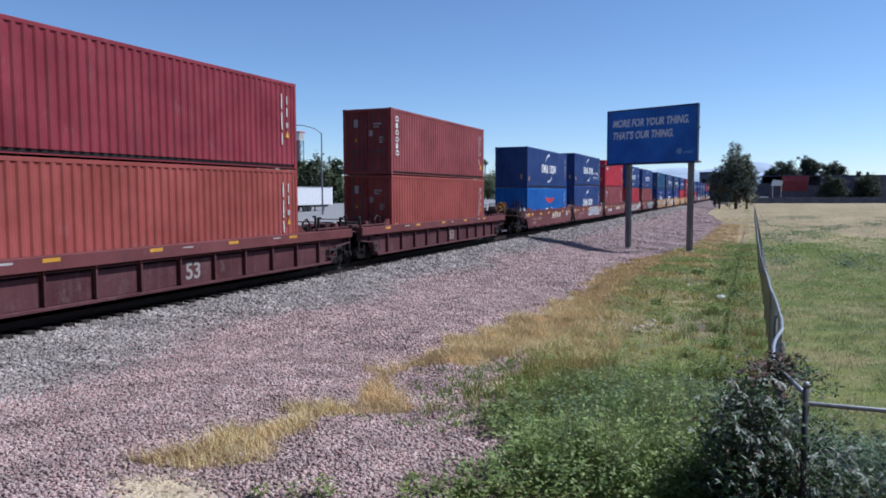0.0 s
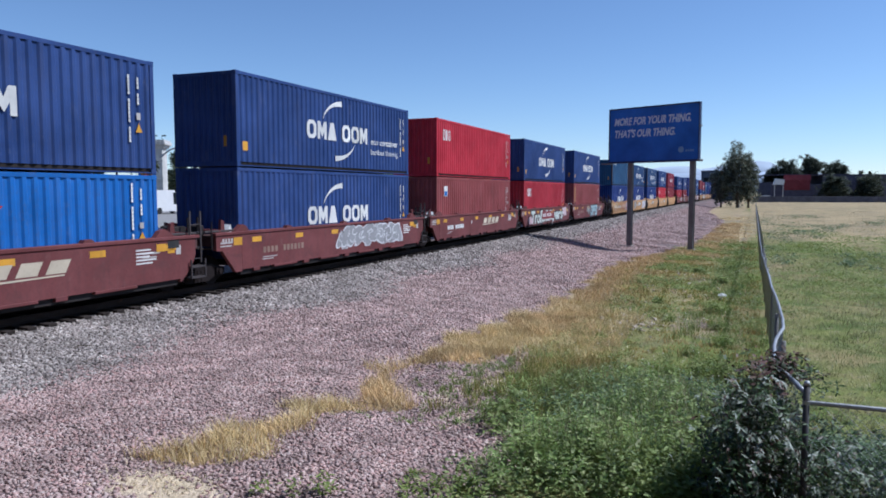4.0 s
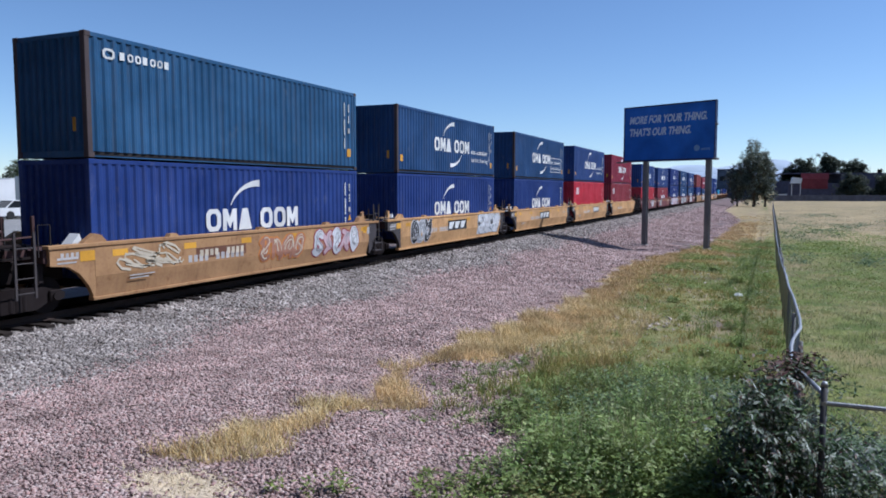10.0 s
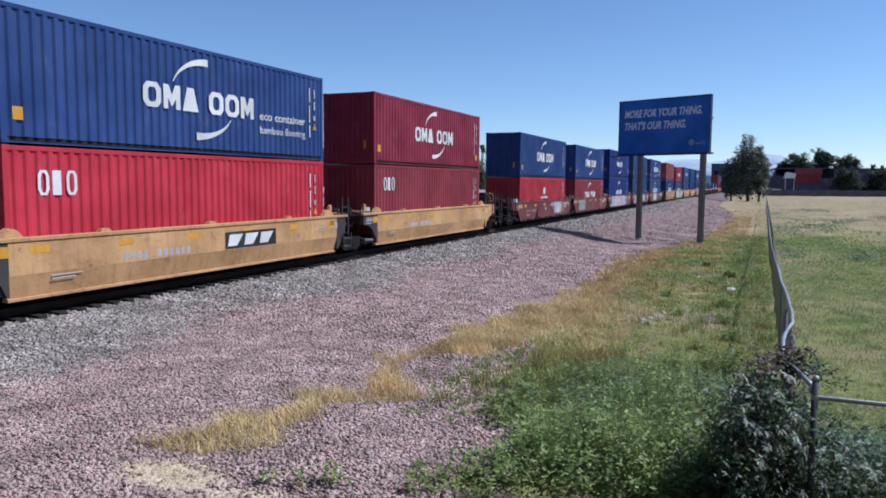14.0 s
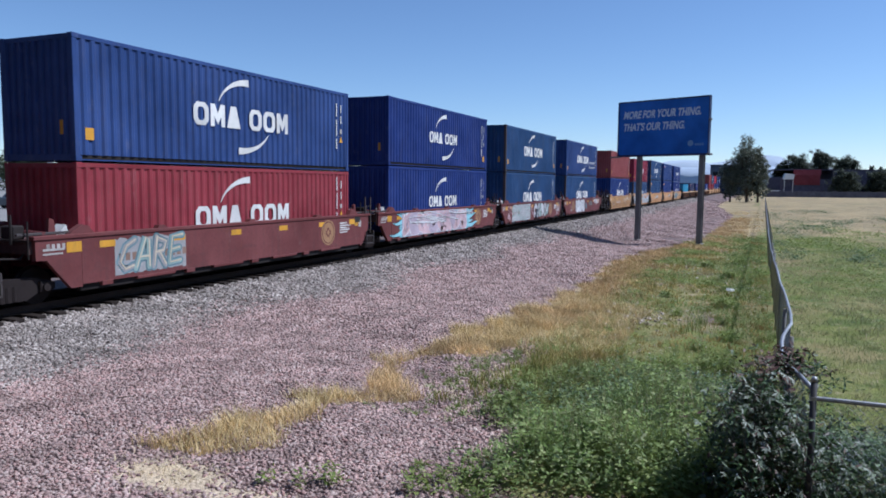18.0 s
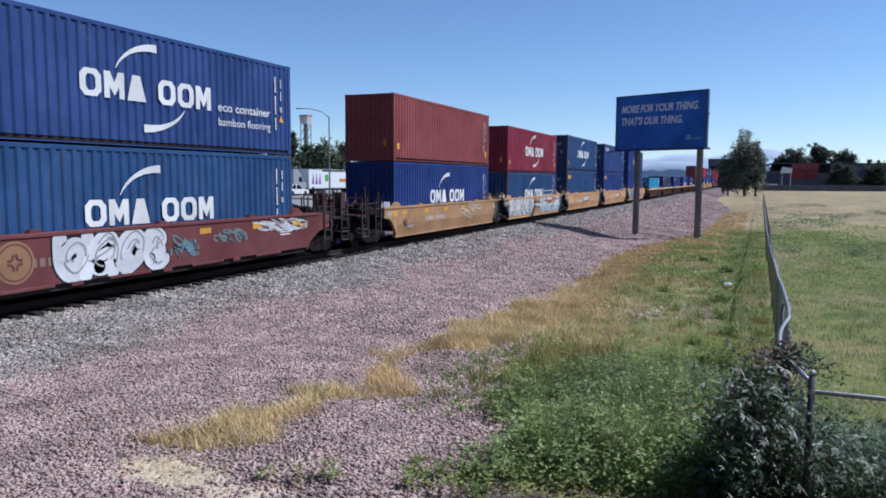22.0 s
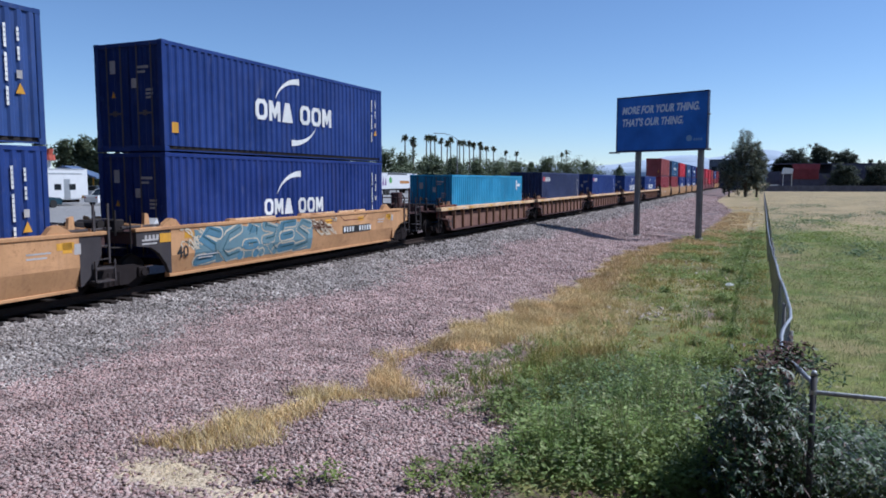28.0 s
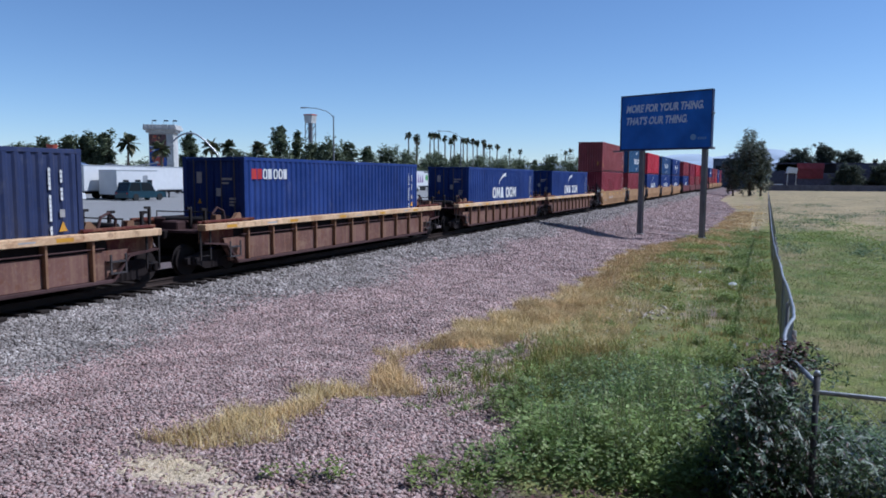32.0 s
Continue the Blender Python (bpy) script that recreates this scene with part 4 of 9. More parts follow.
def hand_wheel(x, y, z, r):
    """A spoked ring that faces along the track."""
    ring_pts = [(x + r * math.cos(6.2832 * k / 16), y, z + r * math.sin(6.2832 * k / 16)) for k in range(17)]
    g = Geo().pipe(ring_pts, 0.028, 6)
    for k in range(5):
        a = 6.2832 * k / 5 + 0.3
        g.tube((x, y, z), (x + r * math.cos(a), y, z + r * math.sin(a)), 0.02, 5)
    return g.tube((x, y - 0.03, z), (x, y + 0.1, z), 0.05, 8)


def car_end(car, mat, flip, long, bright=False):
    """Deck, ladders, rails and coupling gear at one end of a wagon; long: an end with a coupler."""
    put("end_deck", ("end_deck", long), lambda: Geo().box(-1.32, -1.35, 1.12, 1.32, -0.12, 1.19, 0.01).box(-1.32, -1.35, 0.9, 1.32, -1.25, 1.12), GEAR, car, flip)
    for s in (1, -1):
        put("container_guide", ("guide", s), lambda: Geo().prism([(-0.42, 1.27), (0.30, 1.27), (0.12, 1.46), (-0.05, 1.5), (-0.3, 1.36)], "x", min(s * 1.24, s * 1.40), max(s * 1.24, s * 1.40)), mat, car, flip)
    put("cone_box", "cone_box", lambda: Geo().prism([(-0.55, 1.19), (-0.15, 1.19), (-0.25, 1.5)], "x", 0.8, 1.12), WHITE, car, flip, "white triangular bracket")
    if long:
        put("coupler", "coupler", lambda: Geo().box(-0.16, -3.75, 0.72, 0.16, -1.3, 0.98, 0.03).box(-0.28, -3.82, 0.66, 0.28, -3.45, 1.04, 0.05), UNDER, car, flip)
        put("platform", "platform", lambda: Geo().box(-1.3, -3.3, 0.98, 1.3, -2.55, 1.05, 0.01).box(-0.5, -2.6, 0.75, 0.5, -1.3, 1.0, 0.02), GEAR, car, flip)
        for k, (y, top) in enumerate(((-3.25, 1.75), (-2.1, 1.62))):
            put("ladder", ("ladder", k), lambda: ladder_geo(1.445, y, 0.2, top), LADDER, car, flip)
            put("ladder", ("far_ladder", k), lambda: ladder_geo(-1.36, y, 0.2, top), STEEL_DARK, car, flip)
        put("handrail", "handrail", lambda: Geo().pipe([(1.36, -3.22, 1.3), (-1.36, -3.22, 1.3)], 0.02).pipe([(1.36, -3.25, 0.9), (-1.36, -3.25, 0.9)], 0.02)
            .pipe([(0.5, -3.25, 1.05), (0.5, -3.25, 1.85)], 0.025).pipe([(-0.5, -3.25, 1.05), (-0.5, -3.25, 1.85)], 0.025).pipe([(0.5, -3.25, 1.85), (-0.5, -3.25, 1.85)], 0.02), STEEL_DARK, car, flip)
        put("brake_housing", "brake_housing", lambda: Geo().box(0.1, -3.3, 1.05, 0.55, -2.95, 1.95, 0.04), GEAR, car, flip, "brake stand")
        put("hand_wheel", ("hand_wheel", bright), lambda: hand_wheel(0.3, -3.42, 1.62, 0.27), YELLOW_MARK if bright else UNDER, car, flip, "orange spoked hand wheel" if bright else "")
        put("air_tank", "air_tank", lambda: Geo().tube((-1.0, -1.9, 1.28), (0.6, -1.9, 1.28), 0.21, 14), UNDER, car, flip, "dark air reservoir")
        put("valve_box", "valve_box", lambda: Geo().box(-0.9, -2.5, 1.0, -0.35, -2.2, 1.5, 0.03), GEAR, car, flip)
        put("bracket", "end_bracket", lambda: Geo().prism([(-2.45, 1.05), (-1.75, 1.05), (-2.0, 1.5), (-2.3, 1.45)], "x", 0.75, 0.85), GEAR, car, flip)
        for k in range(5):
            put("tread_slat", ("tread_slat", k), lambda: Geo().box(-1.25, -2.38 + 0.2 * k, 1.24, 1.25, -2.26 + 0.2 * k, 1.28), STEEL_DARK, car, flip)
        for k, (px_, py_, top) in enumerate(((1.22, -2.62, 2.15), (1.22, -1.5, 1.95), (-1.2, -2.62, 2.15), (0.1, -1.42, 1.9))):
            put("stanchion", ("end_post", k), lambda: Geo().box(px_ - 0.035, py_ - 0.035, 1.0, px_ + 0.035, py_ + 0.035, top, 0.008), GEAR, car, flip)
        put("lever_rod", "lever_rod", lambda: Geo().pipe([(1.25, -2.62, 1.7), (-1.2, -2.62, 1.74)], 0.024, 5).pipe([(1.22, -2.62, 1.45), (1.22, -1.5, 1.5)], 0.024, 5).pipe([(0.3, -3.1, 1.5), (0.4, -2.2, 1.36), (0.1, -1.42, 1.6)], 0.03, 5), GEAR, car, flip)
        put("spring_box", "spring_box", lambda: Geo().box(0.35, -2.1, 1.0, 1.1, -1.55, 1.26, 0.03).box(-1.15, -1.7, 1.0, -0.7, -1.35, 1.62, 0.03), GEAR, car, flip)
        put("center_sill", "center_sill", lambda: Geo().box(-0.6, -3.35, 0.42, 0.6, -0.3, 0.94, 0.03).box(-1.25, -2.62, 0.7, 1.25, -2.42, 0.98, 0.02).box(-1.2, -1.42, 0.45, 1.2, -1.27, 0.9, 0.02), UNDER, car, flip)
        put("brake_cylinder", "brake_cylinder", lambda: Geo().tube((0.95, -2.3, 1.2), (0.95, -1.55, 1.2), 0.15, 12).box(0.7, -2.5, 1.02, 1.2, -1.5, 1.07).tube((1.1, -3.0, 1.25), (1.1, -2.3, 1.2), 0.035, 6), UNDER, car, flip, "dark brake cylinder and rod")
        for k, (hx, hy) in enumerate(((0.45, -3.4), (-0.5, -3.4), (1.0, -2.6))):
            put("air_hose", ("end_hose", k), lambda: Geo().pipe([(hx, hy + 0.3, 0.95), (hx, hy, 0.8), (hx, hy - 0.16, 0.5), (hx - 0.1, hy - 0.3, 0.36), (hx - 0.2, hy - 0.45, 0.5)], 0.03, 6), STEEL_DARK, car, flip)
        for k, (gx, gy, gz) in enumerate(((1.3, -2.75, 2.0), (0.85, -2.2, 1.9), (1.3, -1.45, 1.75))):
            put("grab_iron", ("grab_iron", k), lambda: Geo().pipe([(gx, gy, 1.05), (gx, gy, gz), (gx, gy + 0.3, gz), (gx, gy + 0.3, 1.05)], 0.02, 5), STEEL_DARK, car, flip)
        put("step", "end_step", lambda: Geo().box(1.2, -3.3, 0.18, 1.5, -2.75, 0.22).box(1.2, -3.3, 0.48, 1.5, -2.75, 0.52).box(1.46, -3.3, 0.18, 1.5, -3.26, 1.0).box(1.46, -2.79, 0.18, 1.5, -2.75, 1.0), LADDER, car, flip)
    else:
        put("drawbar", "drawbar", lambda: Geo().box(-0.3, -1.8, 0.72, 0.3, -1.3, 1.0, 0.04), UNDER, car, flip)
        if flip:
            put("ladder", "mid_ladder", lambda: ladder_geo(1.38, -1.42, 0.5, 1.95, 0.42), LADDER, car, flip)
            put("step", "mid_step", lambda: Geo().box(1.2, -1.5, 0.08, 1.5, -0.9, 0.12).box(1.2, -1.5, 0.38, 1.5, -0.9, 0.42).box(1.46, -1.5, 0.08, 1.5, -1.46, 0.6).box(1.46, -0.94, 0.08, 1.5, -0.9, 0.6), LADDER, car, flip)
            put("air_hose", "air_hose", lambda: Geo().pipe([(1.0, -0.9, 1.1), (1.15, -1.6, 0.85), (1.1, -2.2, 0.8), (0.9, -2.6, 1.05)], 0.025, 6), STEEL_DARK, car, flip)
        put("cross_pipe", "cross_pipe", lambda: Geo().pipe([(1.30, -0.95, 1.32), (0.2, -1.0, 1.36), (-1.25, -0.95, 1.32)], 0.055, 7), mat, car, flip)
        put("lock_arm", ("lock_arm", mat.name), lambda: Geo().prism([(-0.72, 1.19), (-0.5, 1.19), (-0.56, 1.62), (-0.68, 1.66)], "x", 1.02, 1.12).prism([(-0.72, 1.19), (-0.5, 1.19), (-0.56, 1.5), (-0.68, 1.54)], "x", -1.1, -1.0), mat, car, flip, "upright steel arm")
        put("valve_box", ("mid_valve", 0), lambda: Geo().box(0.35, -1.3, 1.19, 0.75, -1.0, 1.5, 0.03).tube((-0.7, -1.15, 1.34), (0.1, -1.15, 1.34), 0.13, 10), STEEL_DARK, car, flip, "dark valve box and tank")
        put("walkway_edge", "walkway_edge", lambda: Geo().box(1.22, -1.6, 1.30, 1.3, -0.1, 1.36, 0.01), LADDER, car, flip)
        put("handrail", "mid_rail", lambda: Geo().pipe([(1.36, -1.4, 1.62), (1.36, -1.4, 0.8)], 0.02).pipe([(1.36, -1.4, 1.2), (-1.36, -1.4, 1.2)], 0.02).pipe([(0.9, -1.45, 1.1), (0.9, -1.45, 1.75)], 0.03), STEEL_DARK, car, flip)


def smooth_car(kind, first, last, rich=True):
    """One unit of an articulated double-stack well car with plain plate sides."""
    m = CAR[kind]
    word = dict(brown="brown", yellow="weathered yellow", tan="rust-stained tan", dark="dark brown", rusty="rusty", flat="faded orange")[kind]
    car = thing("well_car", f"{word} steel double-stack railway well car", "railway wagon", "wagons of the train")
    crease = kind != "brown"
    zl = 0.5 if crease else 0.12
    out = [(-0.1, 1.28), (12.74, 1.28), (12.74, zl), (-0.1, zl)]
    low = [(1.42, 0.5), (1.30, 0.0), (1.18, 0.0), (1.30, 0.5)]
    tips = [(first, False, [(-0.104, 1.28), (-1.27, 1.28), (-1.27, 0.84), (-0.8, 0.78), (-0.52, 0.6), (-0.28, 0.3), (-0.16, 0.04), (-0.104, 0.04)] if crease else
             [(-0.104, 1.28), (-2.3 if first else -1.27, 1.28), (-2.3 if first else -1.27, 0.84 if first else 0.76), (-1.0, 0.74), (-0.78, 0.48), (-0.4, 0.06), (-0.104, 0.06)]),
            (last, True, [(12.744, 1.28), (14.2, 1.28), (14.2, 0.75), (13.5, 0.62), (12.95, 0.3), (12.8, 0.04), (12.744, 0.04)] if last else
             [(12.744, 1.28), (13.36, 1.28), (13.36, 0.75), (13.24, 0.5), (13.0, 0.22), (12.8, 0.04), (12.744, 0.04)])]
    for s in (1, -1):
        def side(g):
            return g if s > 0 else g.flip_x()
        part("side_plate", mesh(("side_plate", kind, s), lambda: side(Geo().prism(out, "x", 1.30, 1.42)), m), car)
        for coupled, f, shape in tips:
            part("end_plate", mesh(("end_plate", kind, s, f, coupled), side(Geo().prism(shape, "x", 1.29, 1.416)), END_GREY if crease and not coupled else m), car, "" if coupled or not crease else "dark grey end plate")
        if crease:
            part("lower_panel", mesh(("lower_panel", kind, s), lambda: side(Geo().prism(low, "y", -0.1, 12.74)), m), car)
            part("bottom_flange", mesh(("bottom_flange", kind, s), lambda: side(Geo().box(1.15, -0.1, -0.075, 1.34, 12.74, 0.0, 0.01)), m), car)
        else:
            part("bottom_flange", mesh(("bottom_flange", kind, s), lambda: side(Geo().box(1.2, -0.1, -0.05, 1.34, 12.74, 0.14, 0.01)), STEEL_DARK), car, "black recessed sill")
            if rich and s > 0:
                lip = mesh(("sill_lip", kind, s), lambda: side(Geo().box(1.33, 0.9, 0.055, 1.45, 2.2, 0.13, 0.01)), m)
                tab = mesh(("sill_tab", kind, s), lambda: side(Geo().box(1.31, -0.16, 0.02, 1.43, 0.16, 0.13, 0.008)), m)
                for a in (0.6, 3.4, 6.2, 9.0):
                    part("sill_tab", tab, car, at=(0, a, 0))
                    part("sill_lip", lip, car, at=(0, a, 0))
        if rich and s > 0:
            lug = mesh(("stop_lug", kind, s), lambda: side(Geo().prism([(-0.18, 1.285), (0.18, 1.285), (0.08, 1.37), (-0.12, 1.37)], "x", 1.27, 1.43)), m)
            for a in (2.4, 6.1, 9.8):
                part("stop_lug", lug, car, at=(0, a, 0))
        part("top_chord", mesh(("top_chord", kind, s), lambda: side(Geo().box(1.24, -1.32, 1.2, 1.45, 13.51, 1.29, 0.012)), m), car)
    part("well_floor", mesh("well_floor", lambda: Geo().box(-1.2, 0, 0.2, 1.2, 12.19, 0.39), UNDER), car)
    for f in (False, True):
        car_end(car, m, f, last if f else first, kind == "brown" and not f)
    truck(car, -1.86 if first else -1.75)
    if last:
        truck(car, BOX_L + 1.86)
    if rich:
        mk = [(0.4 + i * 2.35, 1.05, 0.86 + i * 2.35, 1.13) for i in range(6)]
        marks("reflector", 1.424, [(a, b - 0.12, c, d - 0.04) for a, b, c, d in mk], YELLOW_MARK, car, "yellow reflector")
        marks("data_mark", 1.424, [(-1.1, 0.95, -0.55, 1.0), (-1.1, 0.86, -0.6, 0.9), (0.9, 0.4, 1.7, 0.43), (0.9, 0.33, 1.5, 0.36), (11.4, 0.88, 12.0, 0.92), (11.4, 0.78, 11.9, 0.82), (12.6, 0.8, 12.78, 1.05)], DIM_WHITE, car)
        ink = TAN_MARK if kind == "brown" else DIM_WHITE
        start = 0.95 if kind == "brown" else 2.9
        marks("number_bar", 1.4175, [(-1.0 + 0.13 * k, 0.98, -0.92 + 0.13 * k, 1.10) for k in range(5)], DIM_WHITE, car)
        if kind == "brown":
            marks("end_panel", 1.4245, [(12.3, 0.98, 12.72, 1.24)], BLACK_MARK, car, "black panel")
            marks("data_mark", 1.425, [(11.2, 0.98 - 0.085 * k, 11.2 + (0.5, 0.6, 0.45, 0.68, 0.55)[k], 1.02 - 0.085 * k) for k in range(5)], WHITE, car)
            marks("data_plate", 1.4245, [(11.9, 0.92, 12.25, 1.12)], YELLOW_MARK, car, "yellow plate")
        marks("number_bar", 1.424, [(start + 0.21 * k + (0.25 if k > 3 else 0), 0.55, start + 0.14 + 0.21 * k + (0.25 if k > 3 else 0), 0.74) for k in range(10)], ink, car)
        marks("data_plate", 1.424, [(-0.5, 0.88, -0.1, 1.12), (12.3, 0.85, 12.55, 1.1)], YELLOW_MARK, car, "yellow plate")
    return car


def end_rails(e, q):
    """Two slim rails on short blocks over the end of a ribbed wagon; q: the way towards its middle."""
    g = Geo()
    for x0, x1, z in ((1.30, 1.42, 1.25), (1.12, 1.2, 1.22)):
        a, b = sorted((e - q * 1.4, e + q * 0.8))
        g.box(x0, a, z - 0.05, x1, b, z + 0.02, 0.012)
    for u in (-1.3, -0.5, 0.2, 0.72):
        g.box(1.14, e + q * u - 0.06, 1.17, 1.4, e + q * u + 0.06, 1.2)
    return g


def ribbed_car(kind, edge_mat):
    """A single well car with a top chord over a recessed web with upright ribs."""
    m = CAR[kind]
    word = dict(dark="dark brown", rusty="rusty ochre-edged")[kind]
    car = thing("ribbed_well_car", f"{word} steel well car with upright side ribs", "railway wagon", "wagons of the train")
    near = 1.15 if kind == "rusty" else 0.0           # these couple closer together
    lo, hi = -1.75 + near, BOX_L + 1.75 - near
    for s in (1, -1):
        def side(g):
            return g if s > 0 else g.flip_x()
        deep, bays = (0.84, 10) if kind == "dark" else (0.99, 10)
        start = lo + (0.95 if kind == "dark" else 0.5)
        part("top_chord", mesh(("rib_chord", kind, s), lambda: side(Geo().box(1.225, lo - 1.5, deep, 1.52, hi + 1.5, 1.17, 0.015)), edge_mat), car, "worn top beam")
        # the web is painted near black for the shadow band below the chord
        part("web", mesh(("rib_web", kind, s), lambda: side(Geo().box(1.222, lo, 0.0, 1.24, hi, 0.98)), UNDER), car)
        gap = (hi - start - (0.74 if kind == "dark" else 0.55)) / bays
        plate = mesh(("lower_plate", kind, s), lambda: side(Geo().box(1.241, 0.045, 0.024, 1.33, gap - 0.045, 0.7, 0.008)), m if kind == "dark" else PLATE)
        for k in range(bays if s > 0 else 0):
            part("lower_plate", plate, car, at=(0, start + k * gap, 0))
        if s > 0:           # short plates that close the side at both ends
            for f, (a, b) in enumerate(((lo - 0.55, start - 0.045), (start + bays * gap + 0.045, hi + 0.55))):
                q, r = (0.3, 0.0) if f == 0 else (0.0, 0.3)
                part("lower_plate", mesh(("end_lower_plate", kind, f), lambda: Geo().prism([(a + q, 0.024), (b - r, 0.024), (b, 0.72), (a, 0.72)], "x", 1.243, 1.33), m if kind == "dark" else PLATE), car)
        part("side_pipe", mesh(("side_pipe", kind, s), lambda: side(Geo().pipe([(1.38, lo + 0.2, 0.78), (1.38, hi - 0.2, 0.78)], 0.017, 6)), GEAR if kind == "rusty" else edge_mat), car)
        part("bottom_chord", mesh(("rib_bottom", kind, s), lambda: side(Geo().box(1.18, lo, -0.06, 1.45, hi, 0.02, 0.01)), GEAR if kind == "rusty" else m), car)
        rib = mesh(("rib", kind, s), lambda: side(Geo().box(1.24, -0.035, 0.02, 1.44, 0.035, 0.99, 0.008)), RIB if kind == "rusty" else m)
        for i in range(bays + 1):
            part("rib", rib, car, at=(0, start + i * gap, 0))
        for f, e, q in ((0, lo, -1), (1, hi, 1)):
            part("gusset", mesh(("rib_gusset", kind, s, f), lambda: side(Geo().prism([(e, 0.0), (e + q * 0.5, 0.56), (e + q * 1.46, 0.66), (e + q * 1.46, 0.98), (e, 0.98)], "x", 1.222, 1.24)), m), car)
            part("gusset_flange", mesh(("rib_flange", kind, s, f), lambda: side(Geo().prism([(e, -0.06), (e + q * 0.52, 0.52), (e + q * 1.46, 0.62), (e + q * 1.46, 0.66), (e + q * 0.5, 0.57), (e, 0.0)], "x", 1.18, 1.45)), GEAR if kind == "rusty" else m), car)
        part("end_beam", mesh(("rib_end", kind, s), lambda: side(end_rails(lo, 1)), CAR["dark"] if kind == "dark" else CAR["rusty"]), car)
        part("end_beam", mesh(("rib_end_far", kind, s), lambda: side(end_rails(hi, -1)), CAR["dark"] if kind == "dark" else CAR["rusty"]), car)
    part("well_floor", mesh("rib_floor", lambda: Geo().box(-1.0, lo, 0.05, 1.0, hi, 0.2), UNDER), car)
    for f in (False, True):
        put("end_deck", ("rib_deck", kind), lambda: Geo().box(-1.21, -3.25 + near, 0.9, 1.21, -1.75 + near, 0.975, 0.01).box(-0.3, -1.9, 0.9, 0.3, -0.9, 1.22, 0.04).box(-1.05, -2.6 + near, 0.97, -0.6, -2.25 + near, 1.28, 0.04).box(-1.2, -2.05 + near, 0.975, 1.2, -1.93 + near, 1.12, 0.01), GEAR, car, f)
        put("coupler", ("rib_coupler", kind), lambda: Geo().box(-0.16, -3.4 + near, 0.72, 0.16, -2.2 + near, 0.96, 0.03), UNDER, car, f)
        put("center_sill", ("rib_sill", kind), lambda: Geo().box(-0.6, -3.0 + near, 0.4, 0.6, -0.3, 0.9, 0.03).box(-1.2, -2.66 + near, 0.62, 1.2, -2.5 + near, 0.9, 0.02), UNDER, car, f)
        put("ladder", ("rib_ladder", kind), lambda: ladder_geo(1.36, -3.28 + near, 0.15, 0.98, 0.4), STEEL_DARK, car, f)
        put("bracket", ("rib_bracket", kind), lambda: Geo().prism([(-0.6, 1.17), (-0.05, 1.17), (-0.12, 1.42), (-0.25, 1.42), (-0.4, 1.27)], "x", 1.02, 1.14), RIB if kind == "rusty" else edge_mat, car, f)
        put("hand_brake", ("rib_brake", kind), lambda: Geo().prism([(-2.6 + near, 0.975), (-2.3 + near, 0.975), (-2.35 + near, 1.4), (-2.55 + near, 1.4)], "x", 1.1, 1.3), RIB if kind == "rusty" else edge_mat, car, f)
        put("handrail", ("rib_rail", kind), lambda: Geo().pipe([(1.3, -2.2 + near, 1.2), (1.3, -2.2 + near, 1.45), (-1.3, -2.2 + near, 1.45), (-1.3, -2.2 + near, 1.2)], 0.02).tube((-0.8, -1.3, 1.22), (0.8, -1.3, 1.22), 0.11, 10), STEEL_DARK, car, f)
        put("tie_arm", ("rib_arm", kind), lambda: Geo().pipe([(0.95, -1.1, 1.0), (0.95, -1.15, 1.42), (0.95, -0.95, 1.6), (0.95, -0.7, 1.5), (0.95, -0.6, 1.2)], 0.04, 7), GEAR, car, f, "bent steel arm")
        for k, (px_, py_) in enumerate(((1.2, -2.9), (0.4, -2.6), (-0.9, -2.9))):
            put("stanchion", ("rib_post", kind, k), lambda: Geo().box(px_ - 0.04, py_ + near - 0.04, 0.9, px_ + 0.04, py_ + near + 0.04, 1.62, 0.01).box(px_ - 0.04, py_ + near - 0.16, 1.55, px_ + 0.04, py_ + near - 0.04, 1.62), STEEL_DARK, car, f)
        put("side_step", ("rib_step", kind), lambda: Geo().box(1.15, -2.15 + near, 0.42, 1.46, -1.65 + near, 0.46).box(1.15, -2.1 + near, 0.14, 1.46, -1.7 + near, 0.18).box(1.43, -2.15 + near, 0.14, 1.46, -2.1 + near, 0.62).box(1.43, -1.7 + near, 0.14, 1.46, -1.65 + near, 0.62), LADDER, car, f)
        truck(car, BOX_L + 2.4 - near if f else -2.4 + near)
    marks("reflector", 1.5235, [(-1.2 + i * 3.1, 1.03, -0.75 + i * 3.1, 1.12) for i in range(5)], YELLOW_MARK, car, "yellow reflector")
    marks("data_mark", 1.5235, [(0.7, 1.05, 1.2, 1.1), (6.2, 1.05, 6.6, 1.08), (10.3, 1.06, 10.7, 1.1)], DIM_WHITE, car)
    return car


